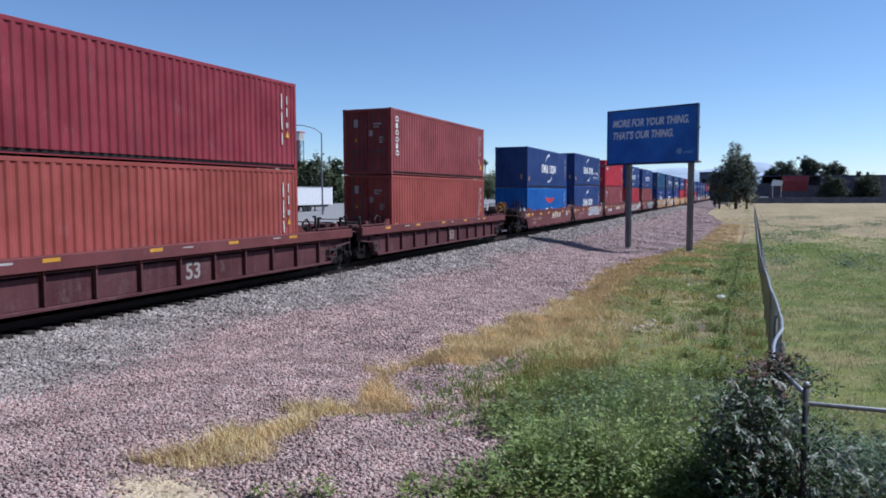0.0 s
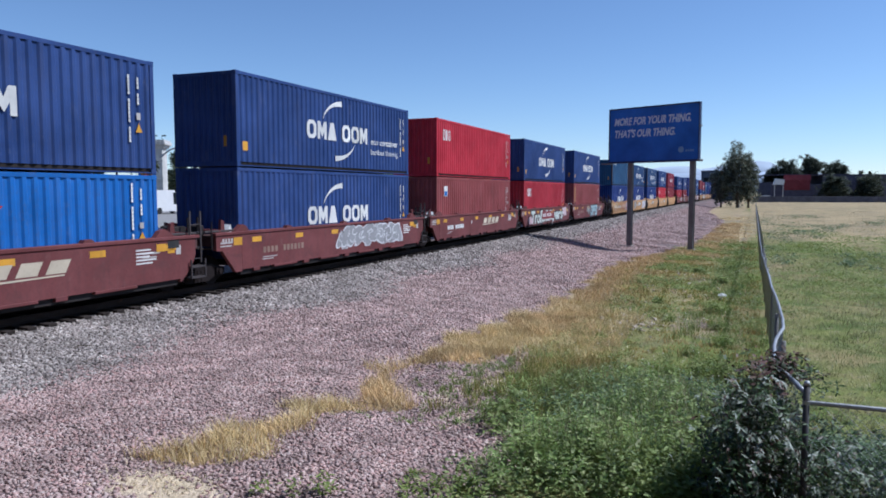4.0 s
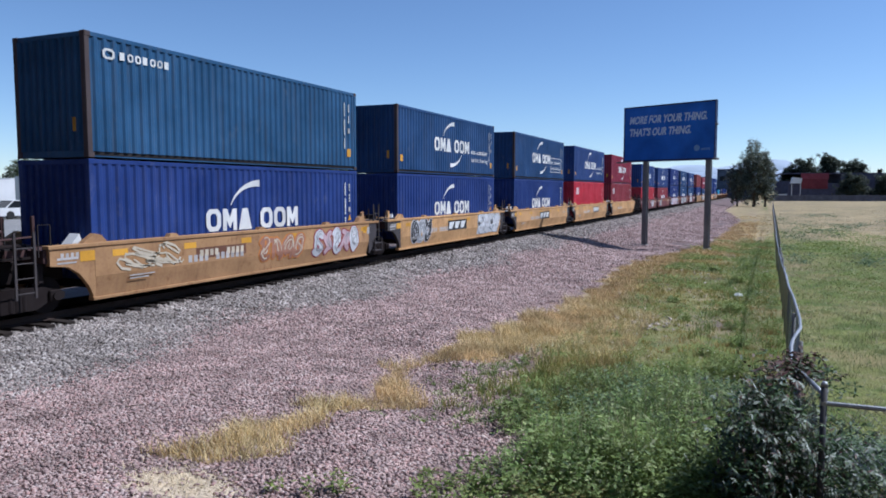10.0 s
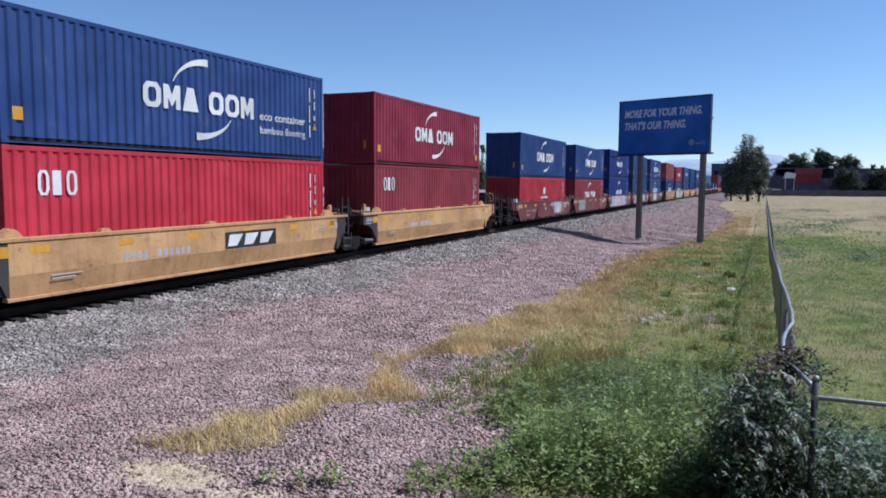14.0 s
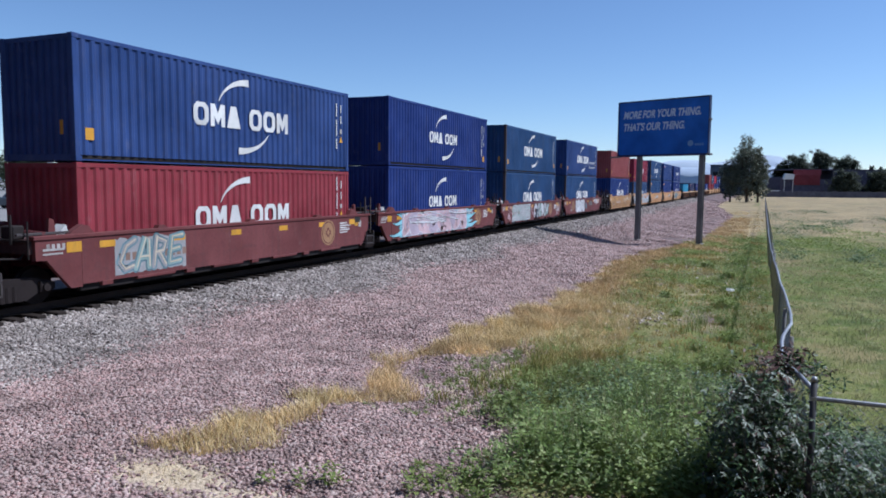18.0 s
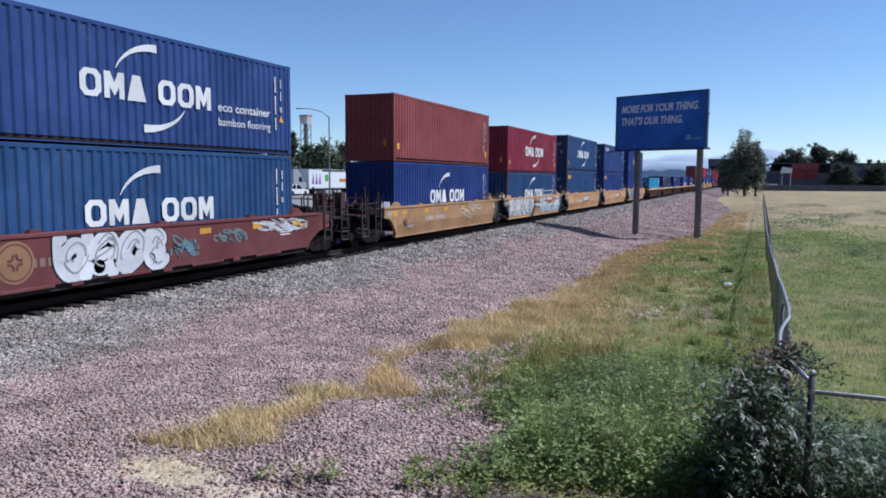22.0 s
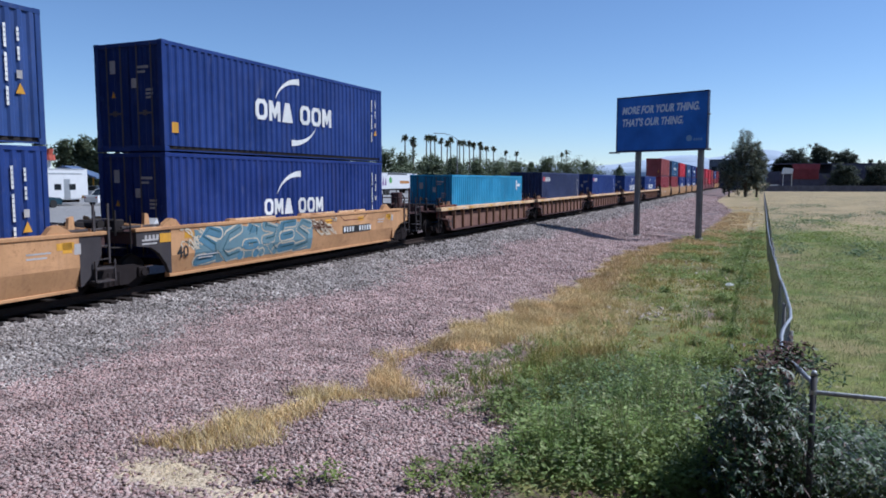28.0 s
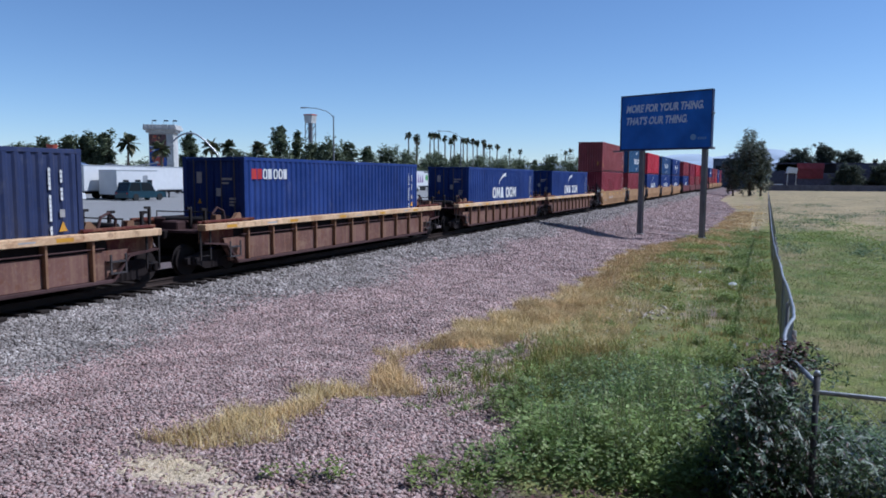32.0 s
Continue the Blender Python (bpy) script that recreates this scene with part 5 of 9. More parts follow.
# ---------------------------------------------------------------- spray paint on the wagons
def spray(car, seed, y0, y1, z0, z1, n, fill, line, shine, name="graffiti", lift=0.0):
    """Bulging shapes with an outline and curling strokes, side by side on the side plate."""
    rng = random.Random(seed)
    step = (y1 - y0) / n
    for i in range(n):
        cy, cz = y0 + (i + 0.5) * step, (z0 + z1) / 2 + rng.uniform(-0.06, 0.06)
        ry, rz = step * rng.uniform(0.55, 0.78), (z1 - z0) / 2 * rng.uniform(0.85, 1.1)
        ph, k, slant = rng.uniform(0, 6), rng.choice((2, 3, 3, 4, 5)), rng.uniform(-0.25, 0.35)
        pts = []
        for j in range(32):
            a = 2 * math.pi * j / 32
            r = 1 + 0.22 * math.sin(k * a + ph) + 0.10 * math.sin((k + 2) * a + 2 * ph)
            sq = 1 / max(abs(math.cos(a)), abs(math.sin(a))) ** 0.5
            pts.append((math.cos(a) * r * sq, math.sin(a) * r * sq))

        def lay(x, s):
            return Geo().add([(x, cy, cz)] + [(x, cy + p * ry * s + slant * q * rz * s, min(z1, max(z0, cz + q * rz * s))) for p, q in pts], [(0, 1 + j, 1 + (j + 1) % 32) for j in range(32)])
        part(name, mesh((name, seed, i, 0), lay(1.4235 + lift + 0.0004 * i, 1.0), TAGS[line]), car)
        part(name, mesh((name, seed, i, 1), lay(1.4285 + lift + 0.0004 * i, 0.86), TAGS[fill]), car)
        for q in range(rng.choice((2, 3, 3))):
            g = Geo()
            a0, b0 = cy + rng.uniform(-0.35, 0.15) * ry, cz + rng.uniform(-0.45, 0.45) * rz
            turn, rad = rng.uniform(0, 6), rng.uniform(0.25, 0.55) * min(ry, rz)
            pts2 = [(a0 + rad * math.cos(turn + 0.62 * t) * (1 + 0.12 * t), b0 + rad * math.sin(turn + 0.62 * t)) for t in range(7)]
            ribbon(g, 1.435 + lift + 0.0004 * i, [(p, min(z1 - 0.03, max(z0 + 0.03, w))) for p, w in pts2], 0.055, 0.03)
            part(name, mesh((name, seed, i, 2 + q), g, TAGS[shine]), car)


STROKES = (
    ((0.1, 0.0), (0.08, 0.65), (0.35, 0.98), (0.75, 0.9), (0.92, 0.55)),
    ((0.9, 0.85), (0.4, 1.0), (0.08, 0.6), (0.2, 0.12), (0.6, 0.0), (0.95, 0.22)),
    ((0.92, 0.82), (0.5, 1.0), (0.14, 0.78), (0.5, 0.52), (0.88, 0.28), (0.5, 0.0), (0.06, 0.15)),
    ((0.06, 0.0), (0.12, 0.65), (0.5, 1.0), (0.86, 0.65), (0.95, 0.0)),
    ((0.5, 0.0), (0.08, 0.3), (0.12, 0.78), (0.5, 1.0), (0.9, 0.75), (0.92, 0.3), (0.5, 0.0)),
    ((0.1, 1.0), (0.15, 0.35), (0.5, 0.02), (0.85, 0.35), (0.92, 1.0)),
    ((0.05, 0.9), (0.45, 0.75), (0.55, 0.3), (0.95, 0.08)))


def smooth_line(pts, n=5):
    """Points along a soft curve through pts."""
    out = []
    for i in range(len(pts) - 1):
        a, b, c, d = (Vector(pts[max(0, min(len(pts) - 1, i + k))]) for k in (-1, 0, 1, 2))
        for j in range(n):
            t = j / n
            p = 0.5 * (2 * b + (c - a) * t + (2 * a - 5 * b + 4 * c - d) * t * t + (3 * b - a - 3 * c + d) * t ** 3)
            out.append((p.x, p.y))
    return out + [tuple(pts[-1])]


def stroke(g, x, pts, w, z0, z1):
    """A round-ended painted stroke."""
    ribbon(g, x, pts, w)
    for k, (a, b) in enumerate((pts[0], pts[-1])):
        n = 10
        g.add([(x + 0.0001 * (k + 1), a, b)] + [(x + 0.0001 * (k + 1), a + w / 2 * math.cos(6.2832 * i / n), b + w / 2 * math.sin(6.2832 * i / n)) for i in range(n)], [(0, 1 + i, 1 + (i + 1) % n) for i in range(n)])
    g.v = [(p, q, min(z1, max(z0, r))) for p, q, r in g.v]
    return g


ANGULAR = (      # strokes of angular sprayed forms, across and up
    (((0.95, 0.85), (0.35, 1.0), (0.05, 0.75), (0.75, 0.45), (0.85, 0.12), (0.0, 0.0)),),
    (((0.9, 0.95), (0.3, 0.75), (0.0, 0.25), (0.4, 0.0), (1.0, 0.1)),),
    (((0.0, 0.0), (0.45, 1.0), (0.7, 0.9), (0.95, 0.0)), ((0.2, 0.35), (0.8, 0.35))),
    (((0.1, 0.0), (0.1, 1.0)), ((0.1, 0.95), (0.85, 0.8), (0.7, 0.5), (0.15, 0.45)), ((0.4, 0.45), (1.0, 0.0))),
    (((0.1, 0.1), (0.1, 0.95), (0.95, 1.0)), ((0.15, 0.5), (0.8, 0.55)), ((0.1, 0.05), (1.0, 0.1))))


def mural(car, seed, y0, y1, z0, z1, n, fills, line, shine, halo=None, fat=0.24, bend=False, lift=0.0, hard=False):
    """Fat looping sprayed forms side by side, each with an outline, a fill, gloss lines and perhaps a ground colour."""
    rng = random.Random(seed)
    step, hi = (y1 - y0) / n, z1 - z0
    gloss = Geo()

    def fit_side(g):
        if bend:
            g.v = [(p + 0.004 - 0.24 * max(0.0, 0.5 - r), q, r) for p, q, r in g.v]
        return g
    if halo:
        g = Geo()
        top = [(y0 - 0.12 + (y1 - y0 + 0.24) * k / 28, z1 - 0.06 - 0.10 * rng.random()) for k in range(29)]
        g.add([(1.4228 + lift, a, b) for a, b in top] + [(1.4228 + lift, a, 0.5) for a, _ in top] + [(1.4228 + lift, a, z0 + 0.05 * rng.random()) for a, _ in top],
              [(r * 29 + k, r * 29 + k + 1, r * 29 + k + 30, r * 29 + k + 29) for k in range(28) for r in (0, 1)])
        part("graffiti", mesh(("mural_ground", seed), fit_side(g), TAGS[halo]), car, f"{halo} sprayed ground")
    for i in range(n):
        wide, slant = step * rng.uniform(1.0, 1.7), rng.uniform(-0.35, 0.4)
        lines = []
        if hard:            # upright angular forms, one after the other
            for form in ANGULAR[(i + seed) % len(ANGULAR)]:
                lines.append([(y0 + (i + 0.08) * step + step * 0.84 * u + 0.12 * (v - 0.5) * hi, z0 + hi * (0.12 + 0.76 * v)) for u, v in form])
        for k in () if hard else rng.sample(range(len(STROKES)), rng.choice((2, 2, 3))):
            q, turn = 1.0 if not lines else rng.uniform(0.5, 0.8), rng.choice((1, -1))
            shape = [(y0 + (i + 0.5) * step + wide * q * turn * (u - 0.5) * 0.8 + slant * (v - 0.5) * hi, z0 + hi * (0.5 + (v - 0.5) * 0.78 * q + rng.uniform(-0.02, 0.02))) for u, v in STROKES[k]]
            lines.append(smooth_line(shape))
        w = fat * rng.uniform(0.85, 1.15)
        rim, body = Geo(), Geo()
        for k, pts in enumerate(lines):
            o = lift + 0.0006 * i + 0.0002 * k
            stroke(rim, 1.4240 + o, pts, w + 0.10, z0, z1)
            stroke(body, 1.4310 + o, pts, w, z0 + 0.02, z1 - 0.02)
            cut = pts if hard else pts[rng.randrange(2, 5):-rng.randrange(3, 7)]
            ribbon(gloss, 1.4385 + o, [(a + 0.18 * w, b + 0.16 * w) for a, b in cut], 0.03, 0.05)
        part("graffiti", mesh(("mural_line", seed, i), fit_side(rim), TAGS[line]), car)
        part("graffiti", mesh(("mural_fill", seed, i), fit_side(body), TAGS[fills[i % len(fills)]]), car)
    part("graffiti", mesh(("mural_gloss", seed), fit_side(gloss), TAGS[shine]), car, f"{shine} sprayed gloss lines")["kind"] = "stuff"


def sprayed_word(car, text, y, z, h, w, fill, line):
    """A readable sprayed word: thick pale letters with an outline."""
    part("graffiti", mesh(("word_outline", text), lambda: side_text(text, 1.4265, y - 0.06, z - 0.03, h + 0.06, w + 0.12, 0.085, 0.12), TAGS[line]), car, f"{line} outline of a sprayed word")
    part("graffiti", mesh(("word_fill", text), lambda: side_text(text, 1.4325, y, z, h, w, 0.035, 0.12), TAGS[fill]), car, f"{fill} sprayed word {text}")


def flames(car, seed, y0, y1, z0, z1, n, fill, line):
    """Pointed wavy tongues that run along the side plate from y0 to y1."""
    rng = random.Random(seed)
    for i in range(n):
        z = z0 + (z1 - z0) * (i + 0.5) / n
        reach, bow, ph = (1.0, 0.62, 0.86, 0.7)[i % 4], rng.uniform(0.07, 0.12), rng.uniform(0, 3)
        pts = [(y0 + (y1 - y0) * reach * t, min(z1 - 0.04, max(z0 + 0.04, z + bow * math.sin(ph + 6 * t) * (0.2 + t)))) for t in (k / 12 for k in range(13))]
        w = (z1 - z0) / n * 1.75
        part("graffiti", mesh(("flame_line", seed, i), clip_height(ribbon(Geo(), 1.4225 + 0.0004 * i, pts, w + 0.05, 0.05), z0 - 0.03, z1 + 0.02), TAGS[line]), car)
        part("graffiti", mesh(("flame", seed, i), clip_height(ribbon(Geo(), 1.4275 + 0.0004 * i, pts, w, 0.0), z0, z1), TAGS[fill]), car)


def clip_height(g, z0, z1):
    """Keeps a sprayed form between the edges of the plate."""
    g.v = [(p, q, min(z1, max(z0, r))) for p, q, r in g.v]
    return g


def scribble(car, seed, y0, y1, z0, z1, n, col, width=0.05, lift=0.0):
    """Thin looping sprayed lines."""
    rng = random.Random(seed)
    for i in range(n):
        a, b = rng.uniform(y0, y1), rng.uniform(z0 + 0.1, z1 - 0.1)
        ry, rz, ph = (y1 - y0) * rng.uniform(0.12, 0.3), (z1 - z0) * rng.uniform(0.08, 0.3), rng.uniform(0, 6)
        pts = [(a + ry * math.sin(ph + 0.8 * t) + 0.05 * t * ry, min(z1, max(z0, b + rz * math.cos(ph + 1.1 * t)))) for t in range(9)]
        part("graffiti", mesh(("scribble", seed, i), ribbon(Geo(), 1.4305 + lift + 0.0005 * i, pts, width, width * 0.6), TAGS[col]), car)


def emblem(car, y, z, r):
    """A faded tan disc with a ring and a cross of brown bars."""
    def circle(x, a, n=28):
        return [(y + a * math.cos(6.2832 * k / n), z + a * math.sin(6.2832 * k / n)) for k in range(n + 1)]
    disc = part("emblem", mesh(("emblem", y), Geo().add([(1.4245, *p) for p in circle(0, r)[:-1]], [tuple(range(28))]), EMBLEM), car, "round faded tan emblem")
    part("emblem_ring", mesh(("emblem_ring", y), ribbon(Geo(), 1.4275, circle(0, r * 0.84), 0.035), CAR["brown"]), disc)
    for k in range(4):
        a = math.pi / 4 + k * math.pi / 2
        c, s2 = math.cos(a), math.sin(a)
        arc = [(y + c * r * 0.42 + 0.22 * r * math.cos(a + 3.1416 + u), z + s2 * r * 0.42 + 0.22 * r * math.sin(a + 3.1416 + u)) for u in (-1.2, -0.6, 0, 0.6, 1.2)]
        part("emblem_arc", mesh(("emblem_arc", y, k), ribbon(Geo(), 1.4275, arc, 0.06), CAR["brown"]), disc)


def sign_plate(car, y0, y1, z0, z1, dark=True):
    """A black plate with three slanting white blocks."""
    part("brand_plate", mesh(("brand_plate", y0), lambda: bars(1.425, [(y0, z0, y1, z1)]), BLACK_MARK), car, "black plate")
    w = (y1 - y0) / 3.3
    for i in range(3):
        a = y0 + 0.15 * w + i * w
        g = Geo().add([(1.43, a, z0 + 0.08), (1.43, a + 0.55 * w, z0 + 0.08), (1.43, a + 0.95 * w, z1 - 0.08), (1.43, a + 0.12 * w, z1 - 0.08)], [(0, 1, 2, 3)])
        part("brand_shape", mesh(("plate_shape", y0, i), g, WHITE), car, "white slanted shape")


def big_number(car, text, y, z, h, mat, x=1.425):
    part("lettering", mesh(("number", text, y, mat.name), lambda: side_text(text, x, y, z, h, None, 0.02), mat), car, f"painted number {text}")


# ---------------------------------------------------------------- the train
# place along the track at the start, wagon kind, upper box, lower box, door end seen
C = "cma"
TRAIN = [
    (9.3, "dark", ("maroon", "upright"), ("orange", ""), False), (28.8, "dark", ("rust", "upright"), ("orange", ""), True),
    (50.4, "brown", ("navy", C), ("bright", "far", LOW), False), (65.9, "brown", ("navy", C, "eco"), ("navy", C), False),
    (81.4, "brown", ("red", "short"), ("rust", "tile"), False), (96.9, "brown", ("navy", C), ("crimson", "short"), False),
    (112.7, "brown", ("navy", C), ("rust", "gold"), False),
    (132.7, "tan", ("teal", "line"), ("blue", C), False), (148.3, "yellow", ("steelblue", C, "eco"), ("blue", C), False),
    (164.3, "yellow", ("steelblue", C, "eco", "boxed"), ("blue", C), False), (180.0, "yellow", ("navy", C, "eco"), ("red", "short"), False),
    (196.0, "yellow", ("wine", C), ("maroon", "short"), False),
    (215.9, "brown", ("navy", C), ("scarlet", "star", LOW), False), (231.7, "brown", ("navy", C), ("maroon", C, LOW), False),
    (247.2, "brown", ("royal", "slim"), ("royal", "slim"), False), (262.9, "brown", ("steelblue", C), ("steelblue", C), False),
    (278.6, "brown", ("navy", C, "eco"), ("steelblue", C), False),
    (298.4, "tan", ("rust", ""), ("blue", C), False), (314.2, "flat", ("wine", C), ("steelblue", C, LOW, "eco", "boxed"), False),
    (330.1, "flat", ("steelblue", C), ("steelblue", "ochre"), True), (346.2, "flat", ("navy", "pair"), ("blue", "ochre"), True),
    (361.9, "flat", ("blue", C), ("royal", "slim"), True),
    (381.8, "rusty", None, ("cyan", "patch", LOW), True), (399.0, "rusty", None, ("slate", "pair"), False),
    (417.0, "rusty", None, ("blue", "pair"), True), (435.7, "rusty", None, ("blue", C), True), (452.9, "rusty", None, ("blue", C), True),
    (471.8, "tan", ("rust", ""), ("maroon", ""), False)]
FAR = [("teal", "maroon"), ("red", "blue"), ("steelblue", "blue"), ("blue", "blue"), ("maroon", "blue"), ("wine", "maroon"), ("red", "rust"),
       ("scarlet", "red"), ("rust", "maroon"), ("navy", "rust"), ("maroon", "maroon"), ("rust", "scarlet"), ("navy", "navy"), ("wine", "rust")]
ROLLING = []     # (object, place along the track, height above the rail)


def roll(ob, y, z):
    ROLLING.append((ob, y, z + 0.28))


def load(spec, rich, door, drop=0.0):
    key, mark, *more = spec
    low = LOW if LOW in more else HIGH
    return container(key, low, mark, door, "eco" in more, rich, boxed="boxed" in more, drop=drop), low


def couple(i, y, kind, upper, lower, door, first, last, rich):
    if kind in ("dark", "rusty"):
        car = ribbed_car(kind, EDGE if kind == "rusty" else CAR["brown"])
        base = 0.2 if kind == "rusty" else 0.43
    else:
        car = smooth_car(kind, first, last, rich)
        base = 0.325
    roll(car, y, 0)
    box, h = load(lower, rich, door, 0.0 if kind in ("dark", "rusty") else 0.14)
    roll(box, y, base)
    if upper:
        box2, _ = load(upper, rich, door)
        roll(box2, y, base + h + 0.03)
    return car


CARS = []
for i, (y, kind, upper, lower, door) in enumerate(TRAIN):
    CARS.append(couple(i, y, kind, upper, lower, door, i in (2, 7, 12, 17, 27), i in (6, 11, 16, 21), True))
y = TRAIN[-1][0]
for i, (a, b) in enumerate(FAR):
    y += 19.8 if i % 5 == 4 else 15.8
    couple(28 + i, y, ("tan", "brown")[(i + 1) // 5 % 2], (a, C if a in ("blue", "navy", "steelblue", "teal") else ""), (b, C if b == "blue" else ""), False, i % 5 == 4, i % 5 == 3, False)

big_number(CARS[0], "53", 6.46, 0.16, 0.46, PALE_NUMBER, 1.334)
big_number(CARS[1], "53", 6.46, 0.16, 0.46, PALE_NUMBER, 1.334)
big_number(CARS[17], "40", 0.45, 0.42, 0.32, BLACK_MARK)
big_number(CARS[21], "40", 0.1, 0.42, 0.32, BLACK_MARK)
marks("number_bar", 1.4262, [(0.94 + 0.21 * k + (0.25 if k > 3 else 0), 0.54, 1.1 + 0.21 * k + (0.25 if k > 3 else 0), 0.75) for k in range(10)], WHITE, CARS[4])
big_number(CARS[12], "A", 5.6, 0.62, 0.3, WHITE)
big_number(CARS[6], "A", 4.75, 0.62, 0.26, WHITE)
big_number(CARS[4], "D", 4.4, 0.7, 0.2, WHITE)
for k, y0 in ((8, 5.0), (9, 5.08), (10, 6.6), (20, 6.2), (19, 5.5)):
    sign_plate(CARS[k], y0, y0 + 2.45, 0.52, 1.02)
spray(CARS[3], 31, 5.6, 10.8, 0.3, 1.2, 7, "grey", "white", "white")
sprayed_word(CARS[5], "Troll", 1.1, 0.2, 0.9, 3.1, "bone", "black")
sprayed_word(CARS[5], "yers", 7.2, 0.32, 0.86, 3.5, "bone", "black")
mural(CARS[5], 56, 4.1, 7.3, 0.2, 1.1, 3, ("bone",), "black", "grey", None, 0.3)
part("overpaint", mesh("overpaint", lambda: Geo().box(1.44, 4.1, 0.42, 1.447, 7.75, 1.0), paint("fresh_maroon_patch", (0.22, 0.02, 0.03), dirt=0.1, streak=0.1, spec=0.12)), CARS[5], "fresh maroon patch over the sprayed word")
marks("number_bar", 1.4485, [(4.3 + 0.24 * k + (0.3 if k > 3 else 0), 0.6, 4.47 + 0.24 * k + (0.3 if k > 3 else 0), 0.84) for k in range(10)], WHITE, CARS[5])
marks("reflector", 1.4485, [(6.8, 0.86, 7.3, 0.95)], YELLOW_MARK, CARS[5], "yellow reflector")
spray(CARS[5], 53, 0.6, 1.6, 0.2, 0.7, 3, "pink", "white", "pink")
spray(CARS[5], 54, 10.7, 12.0, 0.5, 1.2, 4, "pink", "white", "white")
mural(CARS[7], 71, 8.9, 11.9, 0.16, 1.18, 5, ("white", "pink"), "red", "grey", None, 0.2, True)
mural(CARS[7], 72, 5.9, 8.3, 0.25, 1.1, 4, ("rose",), "orange", "cream", None, 0.16, True)
scribble(CARS[7], 73, 0.6, 2.4, 0.55, 1.15, 9, "cream", 0.07)
part("number_plate", mesh("dark_strip", lambda: bars(1.4238, [(3.2, 0.62, 5.3, 0.92)]), TAGS["rust"]), CARS[7], "dark painted strip")
marks("number_bar", 1.4275, [(3.35 + 0.2 * k + (0.3 if k > 3 else 0), 0.68, 3.48 + 0.2 * k + (0.3 if k > 3 else 0), 0.86) for k in range(8)], TAGS["cream"], CARS[7])
mural(CARS[8], 81, 1.0, 3.0, 0.12, 1.2, 3, ("black", "grey"), "white", "white", None, 0.22, True)
mural(CARS[8], 82, 9.2, 12.3, 0.1, 1.24, 6, ("white",), "slate", "grey", "white", 0.34, True)
mural(CARS[12], 121, 8.1, 10.1, 0.22, 1.18, 4, ("white",), "black", "grey", None, 0.22)
scribble(CARS[12], 122, 7.0, 8.0, 0.7, 1.15, 8, "pink", 0.035)
mural(CARS[13], 131, 0.95, 3.1, 0.2, 1.2, 4, ("grey", "mint"), "slate", "cream", "grey", 0.12, hard=True)
part("graffiti", mesh("pale_ground", lambda: bars(1.4226, [(0.7, 0.14, 8.75, 1.26)]), TAGS["cyan"]), CARS[14], "pale blue sprayed ground")
flames(CARS[14], 141, 1.9, -0.3, 0.2, 1.22, 4, "cyan", "teal")
flames(CARS[14], 143, 8.2, 10.35, 0.2, 1.22, 4, "cyan", "teal")
mural(CARS[14], 144, 1.0, 8.5, 0.14, 1.26, 10, ("pink", "lilac", "pink"), "white", "lilac", "lilac", 0.36, lift=0.006)
scribble(CARS[14], 145, 1.5, 8.4, 0.4, 1.2, 9, "white", 0.04, lift=0.025)
scribble(CARS[15], 150, -0.05, 0.8, 0.2, 1.15, 7, "pink", 0.05)
mural(CARS[15], 150, 1.0, 4.75, 0.1, 1.26, 5, ("grey",), "white", "white", "mint", 0.2, hard=True)
mural(CARS[15], 152, 5.9, 9.5, 0.18, 1.2, 6, ("white", "grey", "mint"), "black", "white", None, 0.2)
scribble(CARS[15], 154, 4.9, 6.0, 0.3, 1.1, 6, "pink", 0.04)
scribble(CARS[15], 155, 11.9, 12.6, 0.2, 1.0, 5, "white", 0.05)
mural(CARS[16], 161, 2.9, 6.2, 0.1, 1.24, 4, ("white",), "black", "grey", None, 0.34)
scribble(CARS[16], 163, 6.4, 7.3, 0.35, 0.95, 10, "slate", 0.06)
scribble(CARS[16], 164, 8.2, 9.4, 0.55, 1.1, 10, "sea", 0.05)
scribble(CARS[16], 165, 10.2, 12.4, 0.75, 1.2, 16, "white", 0.035)
for k, y0 in ((12, 10.7), (13, 10.4), (14, 10.4), (15, 10.17), (16, 1.88)):
    emblem(CARS[k], y0, 0.7, 0.46)
mural(CARS[18], 181, -0.1, 5.3, 0.06, 1.27, 9, ("white", "cream", "white"), "black", "grey", "white", 0.26, True)
sign_plate(CARS[18], 5.3, 7.2, 0.52, 0.92)
mural(CARS[18], 182, 7.1, 12.6, 0.06, 1.27, 9, ("white", "white", "ice"), "black", "grey", "white", 0.26, True)
scribble(CARS[18], 186, 7.2, 12.4, 0.6, 1.2, 5, "orange", 0.09, lift=0.018)
scribble(CARS[18], 185, 5.2, 7.2, 0.6, 1.2, 6, "black", 0.04, lift=0.004)
mural(CARS[21], 210, 0.9, 6.5, 0.1, 1.24, 6, ("denim", "slate"), "cream", "teal", "slate", 0.26, True, hard=True)
scribble(CARS[21], 214, 0.4, 1.3, 0.6, 1.2, 8, "cream", 0.05)
scribble(CARS[21], 215, 6.5, 8.0, 0.55, 1.2, 12, "cream", 0.05)
scribble(CARS[21], 216, 6.6, 7.6, 0.55, 1.1, 8, "rust", 0.05, lift=0.004)
part("number_plate", mesh("number_ground", lambda: bars(1.4235, [(8.65, 0.5, 10.8, 0.78)]), BLACK_MARK), CARS[21], "dark painted strip")
marks("number_bar", 1.4275, [(8.75 + 0.2 * k + (0.35 if k > 3 else 0), 0.55, 8.86 + 0.2 * k + (0.35 if k > 3 else 0), 0.74) for k in range(9)], WHITE, CARS[21])
